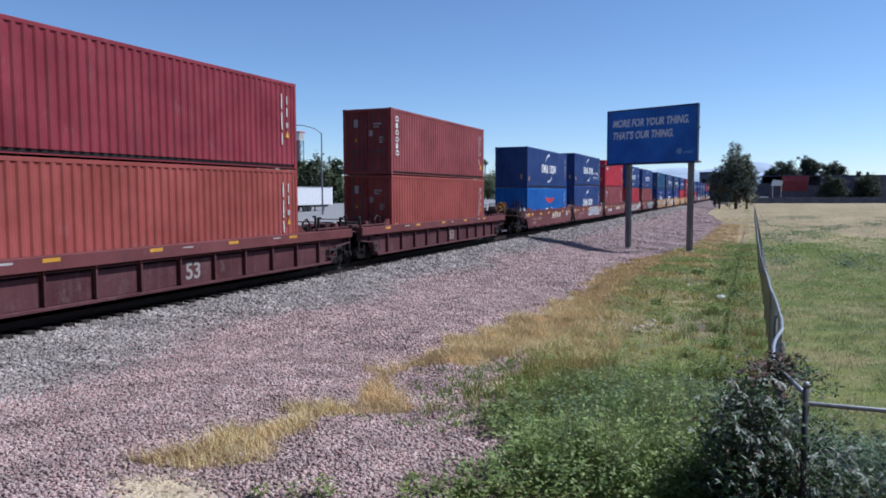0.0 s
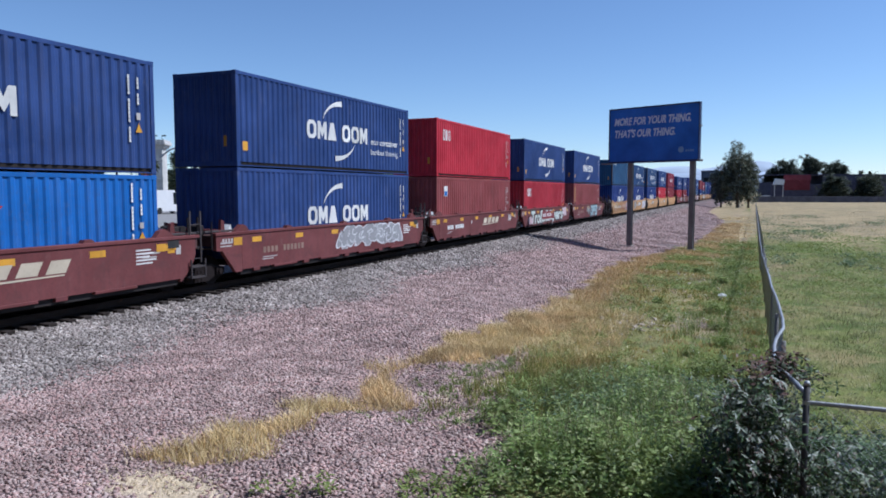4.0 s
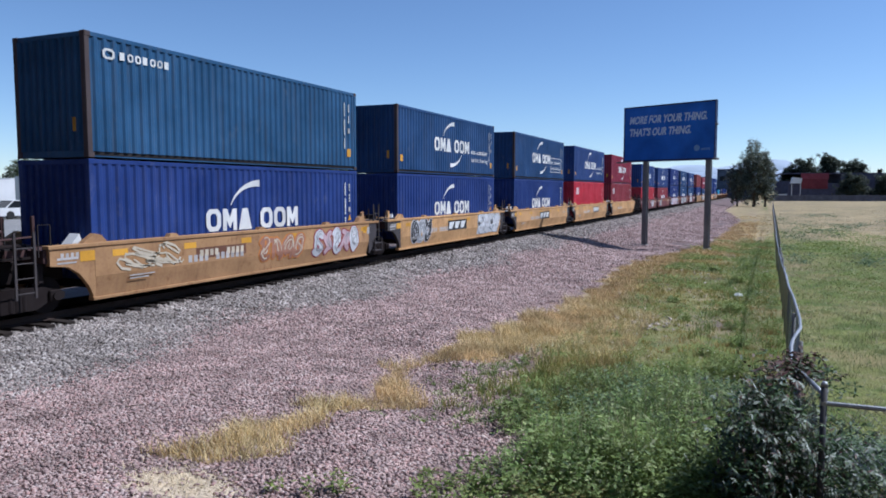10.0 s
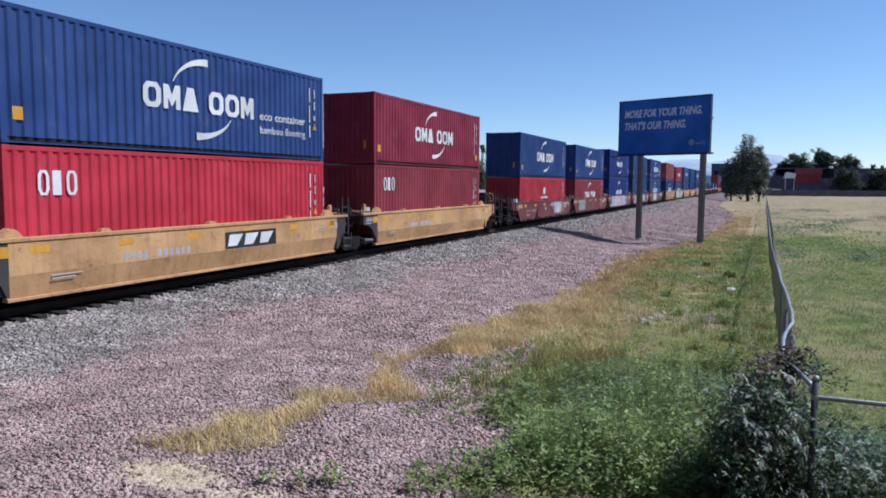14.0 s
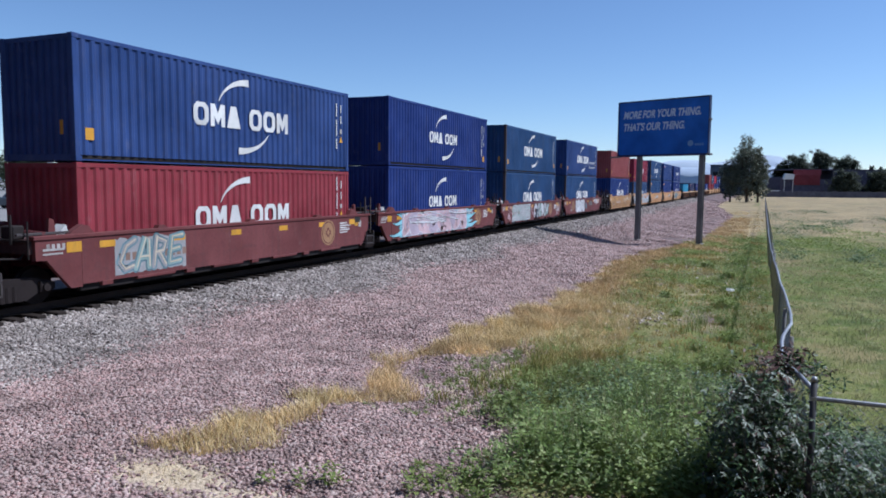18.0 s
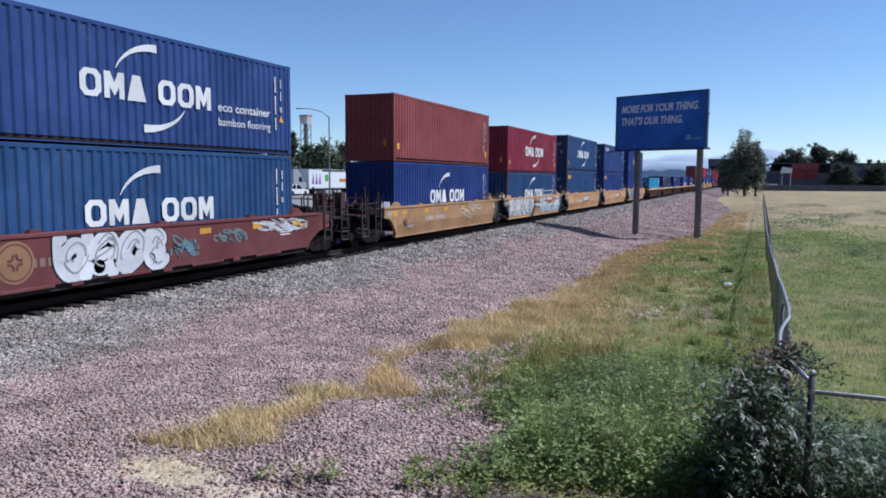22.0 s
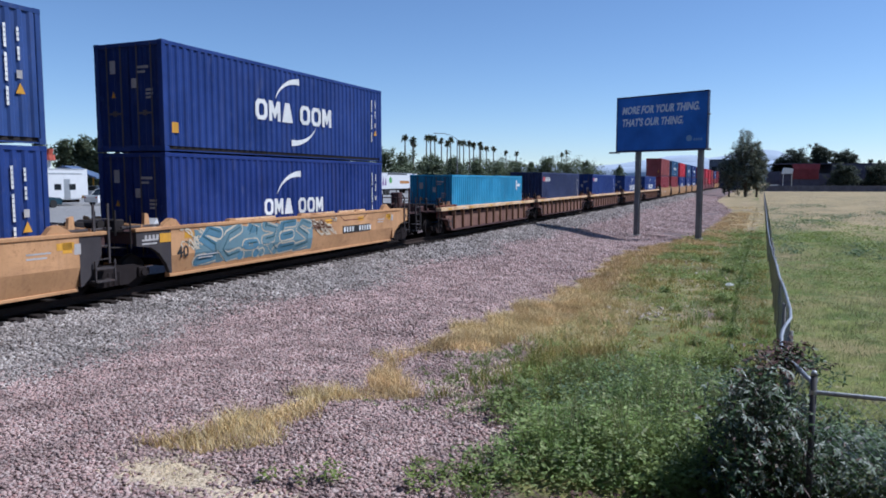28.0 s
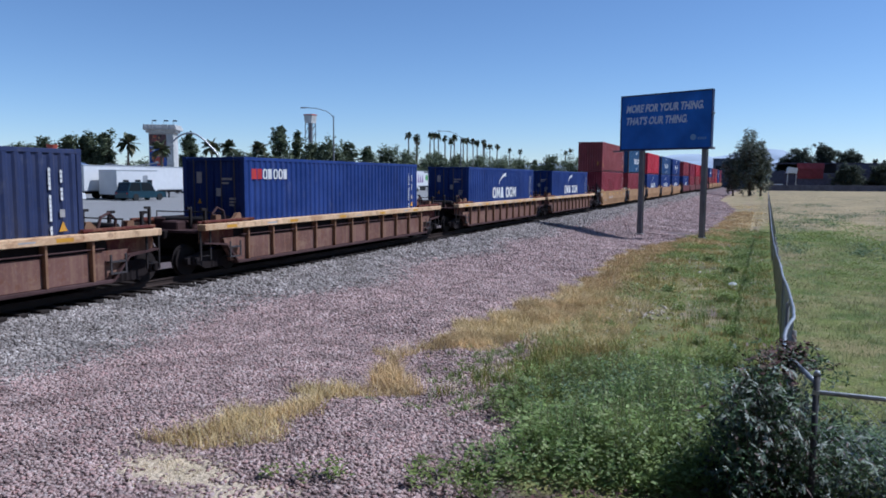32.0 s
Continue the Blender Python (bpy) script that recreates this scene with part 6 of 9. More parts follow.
scribble(CARS[17], 171, 7.6, 10.3, 0.4, 1.18, 9, "cream", 0.05)


sprayed_word(CARS[6], "DiPPED", 6.7, 0.2, 0.95, 3.3, "ice", "teal")
scribble(CARS[6], 61, 4.9, 6.6, 0.3, 1.15, 8, "cream", 0.06)
scribble(CARS[6], 62, 4.9, 6.6, 0.3, 1.15, 8, "slate", 0.05, lift=0.004)
scribble(CARS[6], 63, 10.2, 11.2, 0.6, 1.2, 6, "slate", 0.05)
for k in (19, 20):
    part("hinged_flap", mesh("hinged_flap", lambda: Geo().box(1.3, 2.0, 1.29, 1.36, 4.0, 1.36, 0.01), EDGE), CARS[k])
for k, y0 in ((19, 2.0), (20, 2.0), (21, 2.6), (21, 6.2), (21, 8.5)):
    part("flap_brace", mesh(("flap_brace", y0), ribbon(Geo(), 1.4245, [(y0 - 0.1, 1.24), (y0 + 0.25, 1.0), (y0 + 1.7, 1.0), (y0 + 2.1, 1.24)], 0.035), CAR["rusty"]), CARS[k])
for a in (2.6, 6.2, 8.5):
    part("hinged_flap", mesh("hinged_flap", None, EDGE), CARS[21], at=(0, a - 2.0, 0))
for k in (2, 4):     # pale slanted shapes with a line under them on two wagons
    for i in range(4):
        u = 6.45 + 0.72 * i
        part("brand_shape", mesh(("slant_mark", i), lambda: Geo().add([(1.426, u, 0.66), (1.426, u + 0.52, 0.66), (1.426, u + 0.68, 0.96), (1.426, u + 0.16, 0.96)], [(0, 1, 2, 3)]), TAGS["cream"]), CARS[k], "cream slanted brand shape")
    part("brand_line", mesh("slant_line", lambda: Geo().add([(1.426, 6.2, 0.55), (1.426, 9.1, 0.60), (1.426, 9.1, 0.63), (1.426, 6.3, 0.61)], [(0, 1, 2, 3)]), TAGS["cream"]), CARS[k], "cream line")



# ---------------------------------------------------------------- billboard
def billboard():
    b = thing("billboard", "blue roadside billboard on two grey steel posts", "billboard", at=(0, 0, 0))
    left, right = Vector((-9.17, 52.6, 0)), Vector((-3.04, 50.0, 0))
    u = (right - left).normalized()
    n = Vector((u.y, -u.x, 0))
    wide, z0, z1 = (right - left).length, 5.58, 9.24
    turn = Matrix((( u.x, -n.x, 0, left.x), (u.y, -n.y, 0, left.y), (0, 0, 1, 0), (0, 0, 0, 1)))
    b.matrix_world = turn          # local x along the board, -y towards the viewer
    solid("panel", Geo().box(0, 0, z0, wide, 0.18, z1, 0.01), BOARD, b, "deep blue printed face")
    fr = Geo().box(-0.06, -0.04, z0 - 0.1, wide + 0.06, 0.22, z0 + 0.03).box(-0.06, -0.04, z1 - 0.03, wide + 0.06, 0.22, z1 + 0.06)
    fr.box(-0.06, -0.04, z0 + 0.03, 0.0, 0.22, z1 - 0.03).box(wide, -0.04, z0 + 0.03, wide + 0.06, 0.22, z1 - 0.03)
    solid("trim_frame", fr, BOARD_EDGE, b)
    for k, x in enumerate((1.55, wide - 0.5)):
        g = Geo().box(x - 0.10, 0.22, -0.9, x + 0.10, 0.42, z1 - 0.3).box(x - 0.17, 0.20, -0.9, x + 0.17, 0.225, z1 - 0.3).box(x - 0.17, 0.415, -0.9, x + 0.17, 0.44, z1 - 0.3)
        solid("post", g, POLE, b)
        solid("footing", Geo().tube((x, 0.32, -0.9), (x, 0.32, -0.28), 0.34, 14, 0.3), CONC, b)
    st = Geo()
    for z in (z0 + 0.4, z0 + 1.5, z1 - 0.4):
        st.box(0.1, 0.182, z - 0.06, wide - 0.1, 0.218, z + 0.06)
    solid("stringer", st, POLE, b)
    solid("bracket", Geo().box(wide + 0.06, -0.1, z0 + 2.1, wide + 0.2, 0.1, z0 + 2.25, 0.02), POLE, b)
    lk = Geo().box(wide + 0.06, -0.3, z0 - 0.12, wide + 0.3, 0.1, z0 + 0.02, 0.02)
    solid("bracket", lk, POLE, b)
    solid("bracket", Geo().box(-0.5, -0.25, z0 - 0.16, 0.2, 0.1, z0 - 0.06, 0.02), POLE, b)

    def words(text, x, z, h, w):
        vs, fs, tw = lettering(text, h, 0.035)
        k = w / tw
        solid("lettering", Geo().add([(x + a * k + 0.18 * c, -0.006, z + c) for a, c in vs], fs), BOARD_WORDS, b, f"pale words {text.lower()}")
    words("MORE FOR YOUR THING.", 0.36, 8.12, 0.50, 5.75)
    words("THAT'S OUR THING.", 0.36, 7.28, 0.50, 4.65)
    g = Geo().tube((wide - 1.2, -0.003, z0 + 0.70), (wide - 1.2, -0.009, z0 + 0.70), 0.2, 20)
    solid("brand_mark", g.add([(wide - 0.88 + 0.16 * i + a, -0.006, z0 + 0.54 + c) for i in range(4) for a, c in ((0, 0), (0.1, 0), (0.1, 0.15), (0, 0.15))], [(4 * i, 4 * i + 1, 4 * i + 2, 4 * i + 3) for i in range(4)]), BOARD_PALE, b, "pale disc and small bars")


BOARD = paint("billboard_print", (0.022, 0.145, 0.56), dirt=0.08, streak=0.08, rough=0.5)
BOARD_EDGE = paint("billboard_trim", (0.02, 0.04, 0.12), dirt=0.2)
BOARD_WORDS = plain("billboard_words", (0.72, 0.77, 0.85), 0.6, var=0.05)
BOARD_PALE = plain("billboard_pale", (0.20, 0.36, 0.58), 0.6, var=0.05)
billboard()

# ---------------------------------------------------------------- chain-link fence
FENCE = [(8.04, 0.61), (9.4, 0.36), (10.35, 0.38), (11.0, 0.46), (11.8, 0.55), (13.0, 0.59), (13.9, 0.58), (16.5, 0.54), (20.3, 0.54), (25, 0.52), (31.8, 0.57), (40, 0.62), (48, 0.7), (60, 0.8), (85, 0.96), (120, 1.25), (165, 1.6)]
FENCE_Y, FENCE_X = np.array(FENCE).T
FENCE_H = 1.5


def fence_x(y):
    return float(np.interp(y, FENCE_Y, FENCE_X))


def build_fence():
    f = thing("chain_link_fence", "grey chain-link fence with a bent galvanised top rail", "fence")
    pole = mesh("line_post", lambda: Geo().tube((0, 0, -0.3), (0, 0, FENCE_H - 0.03), 0.03, 10), POLE, True)
    for y in [10.6 + 3.0 * i for i in range(48)]:
        x = 0.5 + (y - 10) * 0.0072
        part("line_post", pole, f, at=(x, y, float(lie(x, y))))
    corner = part("corner_post", mesh("corner_post_tube", lambda: Geo().tube((0, 0, -0.3), (0, 0, 1.56), 0.031, 14), DARK_POST, True), f, at=(0.61, 8.04, 0))
    part("post_cap", mesh("post_cap", lambda: Geo().tube((0, 0, 1.555), (0, 0, 1.60), 0.038, 14, 0.022), GALV, True), corner, "pale metal cap")
    part("tension_band", mesh("tension_band", lambda: Geo().tube((0, 0, 1.36), (0, 0, 1.40), 0.037, 14), GALV), corner)
    pts = [(fence_x(y), y, FENCE_H + float(lie(0.5, y)) - 0.10 * math.exp(-((y - 9.6) / 0.7) ** 2)) for y in np.concatenate([np.linspace(8.1, 20, 40), np.linspace(20.5, 165, 60)])]
    solid("top_rail", Geo().pipe(pts, 0.024, 8), GALV, f, "bent galvanised tube", True)
    solid("top_rail", Geo().tube((0.61, 8.04, 1.38), (9.0, 8.25, 1.36), 0.024, 8), GALV, f, "straight galvanised tube")
    for x in (3.6, 6.6):
        part("line_post", pole, f, at=(x, 8.04 + (x - 0.6) * 0.025, -0.1))
    g = Geo()
    cell = 0.075
    for k in range(-20, 330):                          # woven diagonals along the track side, close part
        for s in (1, -1):
            y0 = 8.04 + k * cell
            run = []
            for i in range(5):
                z = 0.03 + (FENCE_H - 0.08) * i / 4
                y = y0 + (z if s > 0 else FENCE_H - z)
                if 8.06 <= y <= 32:
                    run.append((fence_x(y) * (z / FENCE_H) + (0.5 + (y - 10) * 0.0072) * (1 - z / FENCE_H) + 0.002 * s, y, z))
            for a, b in zip(run, run[1:]):
                g.tube(a, b, 0.0017, 3, cap=False)
    for k in range(-22, 60):                           # the return towards +x
        for s in (1, -1):
            x0 = 0.61 + k * cell
            run = []
            for i in range(5):
                z = 0.03 + 1.33 * i / 4
                x = x0 + (z if s > 0 else FENCE_H - z)
                if 0.63 <= x <= 5:
                    run.append((x, 8.04 + (x - 0.6) * 0.025 + 0.002 * s, z))
            for a, b in zip(run, run[1:]):
                g.tube(a, b, 0.0017, 3, cap=False)
    o = solid("wire_mesh", g, WIRE, f, "woven diamond wire")
    o["kind"] = "stuff"
    far = Geo()
    for k in range(420):                               # coarser wires where the fence is far off
        y0 = 32 + k * 0.32
        for s in (0, 1):
            y1 = y0 + 1.45
            za, zb = (0.05, 1.45) if s else (1.45, 0.05)
            if y1 < 165:
                far.tube((0.5 + (y0 - 10) * 0.0072, y0, za), (fence_x(y1), y1, zb), 0.004, 3, cap=False)
    o = solid("far_wire_mesh", far, WIRE, f, "woven wire")
    o["kind"] = "stuff"


build_fence()


# ---------------------------------------------------------------- plants
def blades(name, label, x, y, h, w, lean, mat, category="grass"):
    """Bent grass blades standing at x, y."""
    n = len(x)
    a = RNG.uniform(0, 6.28, n)
    b = a + RNG.uniform(-0.8, 0.8, n) + 1.57
    dx, dy = np.cos(a), np.sin(a)
    bx, by = np.cos(b), np.sin(b)
    k = lean * RNG.uniform(0.2, 1.2, n) * h
    z = lie(x, y) - 0.01
    P = np.empty((n, 5, 3))
    for i, (side, t) in enumerate(((-1, 0), (1, 0), (-0.8, 0.55), (0.8, 0.55), (0, 1))):
        P[:, i, 0] = x + dx * w * side / 2 + bx * k * t * t
        P[:, i, 1] = y + dy * w * side / 2 + by * k * t * t
        P[:, i, 2] = z + h * t
    f = np.array([(0, 1, 3), (0, 3, 2), (2, 3, 4)])
    faces = (f[None] + 5 * np.arange(n)[:, None, None]).reshape(-1, 3)
    return tagged(new(name, big_mesh(name, P.reshape(-1, 3), faces, mat)), label, category, kind="stuff")


def leaf_cloud(P, size, droop=0.5, long=1.8):
    """Small pointed leaves at the points P: two triangles each, folded along the rib."""
    n = len(P)
    a = RNG.uniform(0, 6.28, n)
    e = RNG.uniform(-droop, 0.6, n)
    r = RNG.uniform(-0.9, 0.9, n)
    d = np.stack([np.cos(a) * np.cos(e), np.sin(a) * np.cos(e), np.sin(e)], -1)
    s = np.stack([-np.sin(a), np.cos(a), r], -1)
    s /= np.linalg.norm(s, axis=1, keepdims=True)
    size = np.asarray(size)[:, None] if np.ndim(size) else size
    up = np.cross(d, s)
    V = np.stack([P, P + d * size * 0.5 * long + s * size * 0.5 + up * size * 0.12, P + d * size * long, P + d * size * 0.5 * long - s * size * 0.5 + up * size * 0.12], 1)
    f = np.array([(0, 1, 2), (0, 2, 3)])
    return V.reshape(-1, 3), (f[None] + 4 * np.arange(n)[:, None, None]).reshape(-1, 3)


LUSH = island("green_weed_leaf", [(0.09, 0.165, 0.036), (0.23, 0.35, 0.08), (0.16, 0.25, 0.06), (0.37, 0.49, 0.155), (0.43, 0.47, 0.21), (0.06, 0.105, 0.033)], 0.6, 0.4, 0.3, (0.32, 0.40, 0.115), 1.1)
BLUEWEED = island("blue_green_weed_leaf", [(0.05, 0.105, 0.04), (0.11, 0.185, 0.075), (0.17, 0.25, 0.12), (0.075, 0.135, 0.05), (0.24, 0.31, 0.18)], 0.6, 0.4, 0.25)
OLIVE = island("olive_grass_blade", [(0.168, 0.213, 0.039), (0.314, 0.302, 0.078), (0.470, 0.386, 0.134), (0.190, 0.258, 0.039), (0.560, 0.459, 0.202)], 0.8, 0.3, 0.25, (0.582, 0.403, 0.168), 0.4)
STRAW = island("dry_straw_blade", [(0.712, 0.511, 0.225), (0.878, 0.676, 0.356), (0.920, 0.808, 0.487), (0.617, 0.439, 0.190), (0.784, 0.629, 0.284)], 0.85, 0.3, 0.25, (0.806, 0.582, 0.314), 0.3)
PALE_STRAW = island("pale_straw_blade", [(0.50, 0.42, 0.27), (0.64, 0.55, 0.38), (0.43, 0.36, 0.22), (0.58, 0.50, 0.33)], 0.85, 0.3, 0.2)
FIELD = island("field_grass_blade", [(0.168, 0.224, 0.067), (0.280, 0.325, 0.123), (0.392, 0.403, 0.202), (0.213, 0.280, 0.078), (0.560, 0.515, 0.314)], 0.8, 0.3, 0.25, (0.470, 0.426, 0.246), 0.22)
# vine colours: deep shade inside painted dark, leaf sheen on the outer shell painted pale
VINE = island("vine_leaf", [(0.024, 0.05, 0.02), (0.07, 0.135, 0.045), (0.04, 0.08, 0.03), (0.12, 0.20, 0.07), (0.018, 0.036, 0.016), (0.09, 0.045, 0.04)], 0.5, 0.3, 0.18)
SHEEN_VINE = island("sheen_vine_leaf", [(0.26, 0.31, 0.25), (0.12, 0.18, 0.10), (0.46, 0.50, 0.44), (0.07, 0.12, 0.05), (0.18, 0.10, 0.09)], 0.5, 0.35, 0.15)


TAN_STRAW = island("orange_tan_blade", [(0.64, 0.42, 0.21), (0.54, 0.37, 0.18), (0.74, 0.54, 0.30), (0.46, 0.36, 0.17)], 0.85, 0.3, 0.25)
FLAT_STRAW = island("bleached_straw_blade", [(0.84, 0.71, 0.46), (0.92, 0.80, 0.56), (0.72, 0.58, 0.36)], 0.9, 0.2, 0.2)
DRY_LEAF = island("withered_leaf", [(0.09, 0.035, 0.032), (0.17, 0.085, 0.07), (0.06, 0.035, 0.03), (0.20, 0.14, 0.10)], 0.7)


def weed_height(x, y):
    """How tall the weeds stand: clumps, tallest by the fence corner."""
    c = 0.5 + 0.5 * np.sin(1.9 * x + 0.7 * np.sin(1.3 * y)) * np.sin(1.6 * y + 0.9 * np.sin(1.7 * x))
    near = np.exp(-((x + 0.6) / 1.6) ** 2 - ((y - 9.2) / 2.2) ** 2)
    return (0.16 + 0.26 * c + 0.45 * near) * np.clip((16.5 - y) / 4, 0.25, 1)


def tufts(n, x0, x1, y0, y1, keep, each, spread):
    """Places of blades that stand in clumps, with bare ground between."""
    x, y = scatter(n, x0, x1, y0, y1, keep)
    k = np.repeat(np.arange(len(x)), each)
    r = np.repeat(RNG.uniform(0.4, 1.5, len(x)) * spread, each) * np.clip(y[k] / 18, 0.8, 3)
    big = np.repeat(RNG.uniform(0.5, 1.3, len(x)), each)
    return x[k] + RNG.normal(0, 1, len(k)) * r, y[k] + RNG.normal(0, 1, len(k)) * r, big


def build_plants():
    lush = lambda x, y: zones(x, y)[0] * np.clip((16 - y) / 4, 0, 1) * np.clip(0.35 + 0.9 * waves(x, y, 1.7) + np.clip((x + 2.6) / 2, 0, 1), 0, 1)
    front = lambda x, y: np.clip((y - 7.4 - 0.35 * (x + 2.66)) / 0.25, 0, 1)
    # dome-shaped bushlets with dark gaps between them
    x, y = scatter(5200, -5.0, 0.6, 6.9, 15.5, lambda x, y: lush(x, y) * np.clip((14.2 - y) / 3.2, 0.12, 1) * front(x, y))
    each = 30
    k = np.repeat(np.arange(len(x)), each)
    r = RNG.uniform(0.09, 0.2, len(x))[k]
    u, a = RNG.uniform(0, 1, len(k)) ** 0.6, RNG.uniform(0, 6.28, len(k))
    bx, by = x[k] + r * u * np.cos(a), y[k] + r * u * np.sin(a)
    top = (weed_height(x, y) * RNG.uniform(0.45, 1.35, len(x)))[k] * (1 - 0.55 * u * u)
    V, F = leaf_cloud(np.stack([bx, by, lie(bx, by) + top * RNG.uniform(0.02, 1, len(k)) ** np.where(front(bx, by - 0.6) < 1, 1.0, 0.5)], -1), RNG.uniform(0.014, 0.034, len(k)) * RNG.uniform(0.7, 1.5, len(x))[k], 0.4, 2.5)
    tagged(new("weed_leaves", big_mesh("weed_leaves", V, F, LUSH)), "dense green broad-leaved weeds on the ground", "weeds", kind="stuff")
    # taller bluish weeds that lean on the vine
    x, y = scatter(1500, -3.2, 0.3, 8.6, 13.4, lambda x, y: zones(x, y)[0] * np.exp(-((x + 0.9) / 1.3) ** 2 - ((y - 11.0) / 1.5) ** 2))
    k = np.repeat(np.arange(len(x)), 46)
    r = RNG.uniform(0.10, 0.22, len(x))[k]
    u, a = RNG.uniform(0, 1, len(k)) ** 0.6, RNG.uniform(0, 6.28, len(k))
    bx, by = x[k] + r * u * np.cos(a), y[k] + r * u * np.sin(a)
    top = RNG.uniform(0.22, 0.62, len(x))[k] * (1 - 0.5 * u * u)
    V, F = leaf_cloud(np.stack([bx, by, lie(bx, by) + top * RNG.uniform(0.1, 1, len(k)) ** 0.6], -1), RNG.uniform(0.014, 0.032, len(k)), 0.5, 2.4)
    tagged(new("tall_weeds", big_mesh("tall_weeds", V, F, BLUEWEED)), "taller blue-green weeds beside the vine", "weeds", kind="stuff")
    # weeds behind the return of the fence
    x, y = scatter(420, 0.6, 3.0, 8.35, 10.6, lambda x, y: 0.35 + 0.65 * waves(x, y, 2.3))
    k = np.repeat(np.arange(len(x)), 60)
    a, u = RNG.uniform(0, 6.28, len(k)), 0.17 * RNG.uniform(0, 1, len(k)) ** 0.6
    bx, by = x[k] + u * np.cos(a), y[k] + u * np.sin(a)
    top = (np.clip(0.95 - 0.28 * (y - 8.4), 0.25, 1) * RNG.uniform(0.5, 1.0, len(x)))[k]
    V, F = leaf_cloud(np.stack([bx, by, lie(bx, by) + top * RNG.uniform(0.1, 1, len(k)) ** 0.6], -1), RNG.uniform(0.014, 0.03, len(k)), 0.5, 2.6)
    tagged(new("corner_weeds", big_mesh("corner_weeds", V, F, BLUEWEED)), "tall green weeds behind the fence corner", "weeds", kind="stuff")
    x, y = scatter(22000, -5.2, 0.6, 6.2, 17, lambda x, y: lush(x, y) * front(x, y - 0.7))
    blades("weed_stems", "green weed stems and grass blades", x, y, weed_height(x, y) * RNG.uniform(0.6, 1.3, len(x)), RNG.uniform(0.006, 0.013, len(x)), 0.4, LUSH, "weeds")
    x, y = scatter(2600, -3.4, 0.5, 7, 15, lambda x, y: lush(x, y) * front(x, y - 1.0))
    blades("pale_stalks", "pale dry stalks standing among the weeds", x, y, weed_height(x, y) * RNG.uniform(0.9, 1.5, len(x)), RNG.uniform(0.005, 0.01, len(x)), 0.3, PALE_STRAW, "weeds")

    def band(x, y):
        return zones(x, y)[1] * np.clip((24 - y) / 6, 0, 1)
    x, y = scatter(130000, -8, -2.6, 5.5, 24, band)
    lump = 0.6 + 0.5 * np.sin(2.3 * y + x) * np.sin(3.1 * x)
    blades("straw_grass", "dry yellow grass along the gravel edge", x, y, (0.10 + 0.15 * lump) * RNG.uniform(0.4, 1.3, len(x)), RNG.uniform(0.006, 0.013, len(x)), 1.1, STRAW)
    x, y = scatter(4500, -7.3, -5.6, 5.7, 7.1, lambda x, y: 0.6 * np.exp(-((x + 6.3) / 0.6) ** 2 - ((y - 6.45) / 0.34) ** 2))
    blades("flattened_straw", "pale flattened straw on bare soil", x, y, RNG.uniform(0.02, 0.09, len(x)), RNG.uniform(0.006, 0.012, len(x)), 2.2, FLAT_STRAW)
    # small weeds that stand apart in the gravel and on bare soil
    x, y, g = tufts(430, -5.8, -3.2, 9.6, 16, lambda x, y: np.clip(1 - zones(x, y)[0] - zones(x, y)[1], 0, 1) * np.clip((x - edge(y) - 0.8) / 1.2, 0, 0.8), 26, 0.06)
    blades("gravel_weeds", "small green weeds growing in the gravel", x, y, g * RNG.uniform(0.04, 0.14, len(x)), RNG.uniform(0.008, 0.016, len(x)), 0.9, LUSH, "weeds")

    x, y = scatter(2600, -3.2, 0.5, 6.6, 8.8, lambda x, y: 1 - front(x, y))
    V, F = leaf_cloud(np.stack([x, y, lie(x, y) + RNG.uniform(0.01, 0.05, len(x))], -1), RNG.uniform(0.015, 0.04, len(x)), 0.1, 1.8)
    tagged(new("leaf_litter", big_mesh("leaf_litter", V, F, DRY_LEAF)), "brown fallen leaves on the soil", "leaf litter", kind="stuff")
    inside = lambda x, y: np.clip((x - edge(y) - 0.3) / 0.8, 0, 1)
    # the verge: olive tufts, bright green cushions, dry tufts, pale flower heads
    x, y, g = tufts(3600, -6.6, 0.5, 12.5, 60, lambda x, y: inside(x, y) * np.clip(0.15 + zones(x, y)[0], 0, 1) * np.clip(1.25 - y / 60, 0, 1), 20, 0.10)
    blades("verge_grass", "olive and yellow grass between gravel and fence", x, y, g * RNG.uniform(0.04, 0.17, len(x)), RNG.uniform(0.010, 0.02, len(x)) * np.clip(y / 20, 0.8, 2.5), 1.0, OLIVE)
    x, y, g = tufts(900, -4.6, 0.3, 10.2, 14.5, lambda x, y: inside(x, y) * np.clip(0.2 + zones(x, y)[0], 0, 1) * np.clip(1.8 * waves(x, y, 1.6) - 0.4, 0, 1), 22, 0.09)
    blades("olive_grass", "yellow-green grass among the weeds", x, y, g * RNG.uniform(0.12, 0.36, len(x)), RNG.uniform(0.008, 0.014, len(x)), 0.8, OLIVE)
    x, y, g = tufts(3400, -4.2, 0.45, 12.5, 60, lambda x, y: inside(x, y) * np.clip(2.6 * waves(x, y, 1.15) - 1.0 + 0.3 * np.clip((x + 1.6) / 1.6, 0, 1), 0, 1), 30, 0.11)
    V, F = leaf_cloud(np.stack([x, y, lie(x, y) + g * RNG.uniform(0.02, 0.14, len(x))], -1), RNG.uniform(0.016, 0.034, len(x)) * np.clip(y / 22, 0.8, 1.8), 0.4, 2.2)
    tagged(new("green_cushions", big_mesh("green_cushions", V, F, BRIGHT)), "bright green low weeds in cushions on the verge", "weeds", kind="stuff")
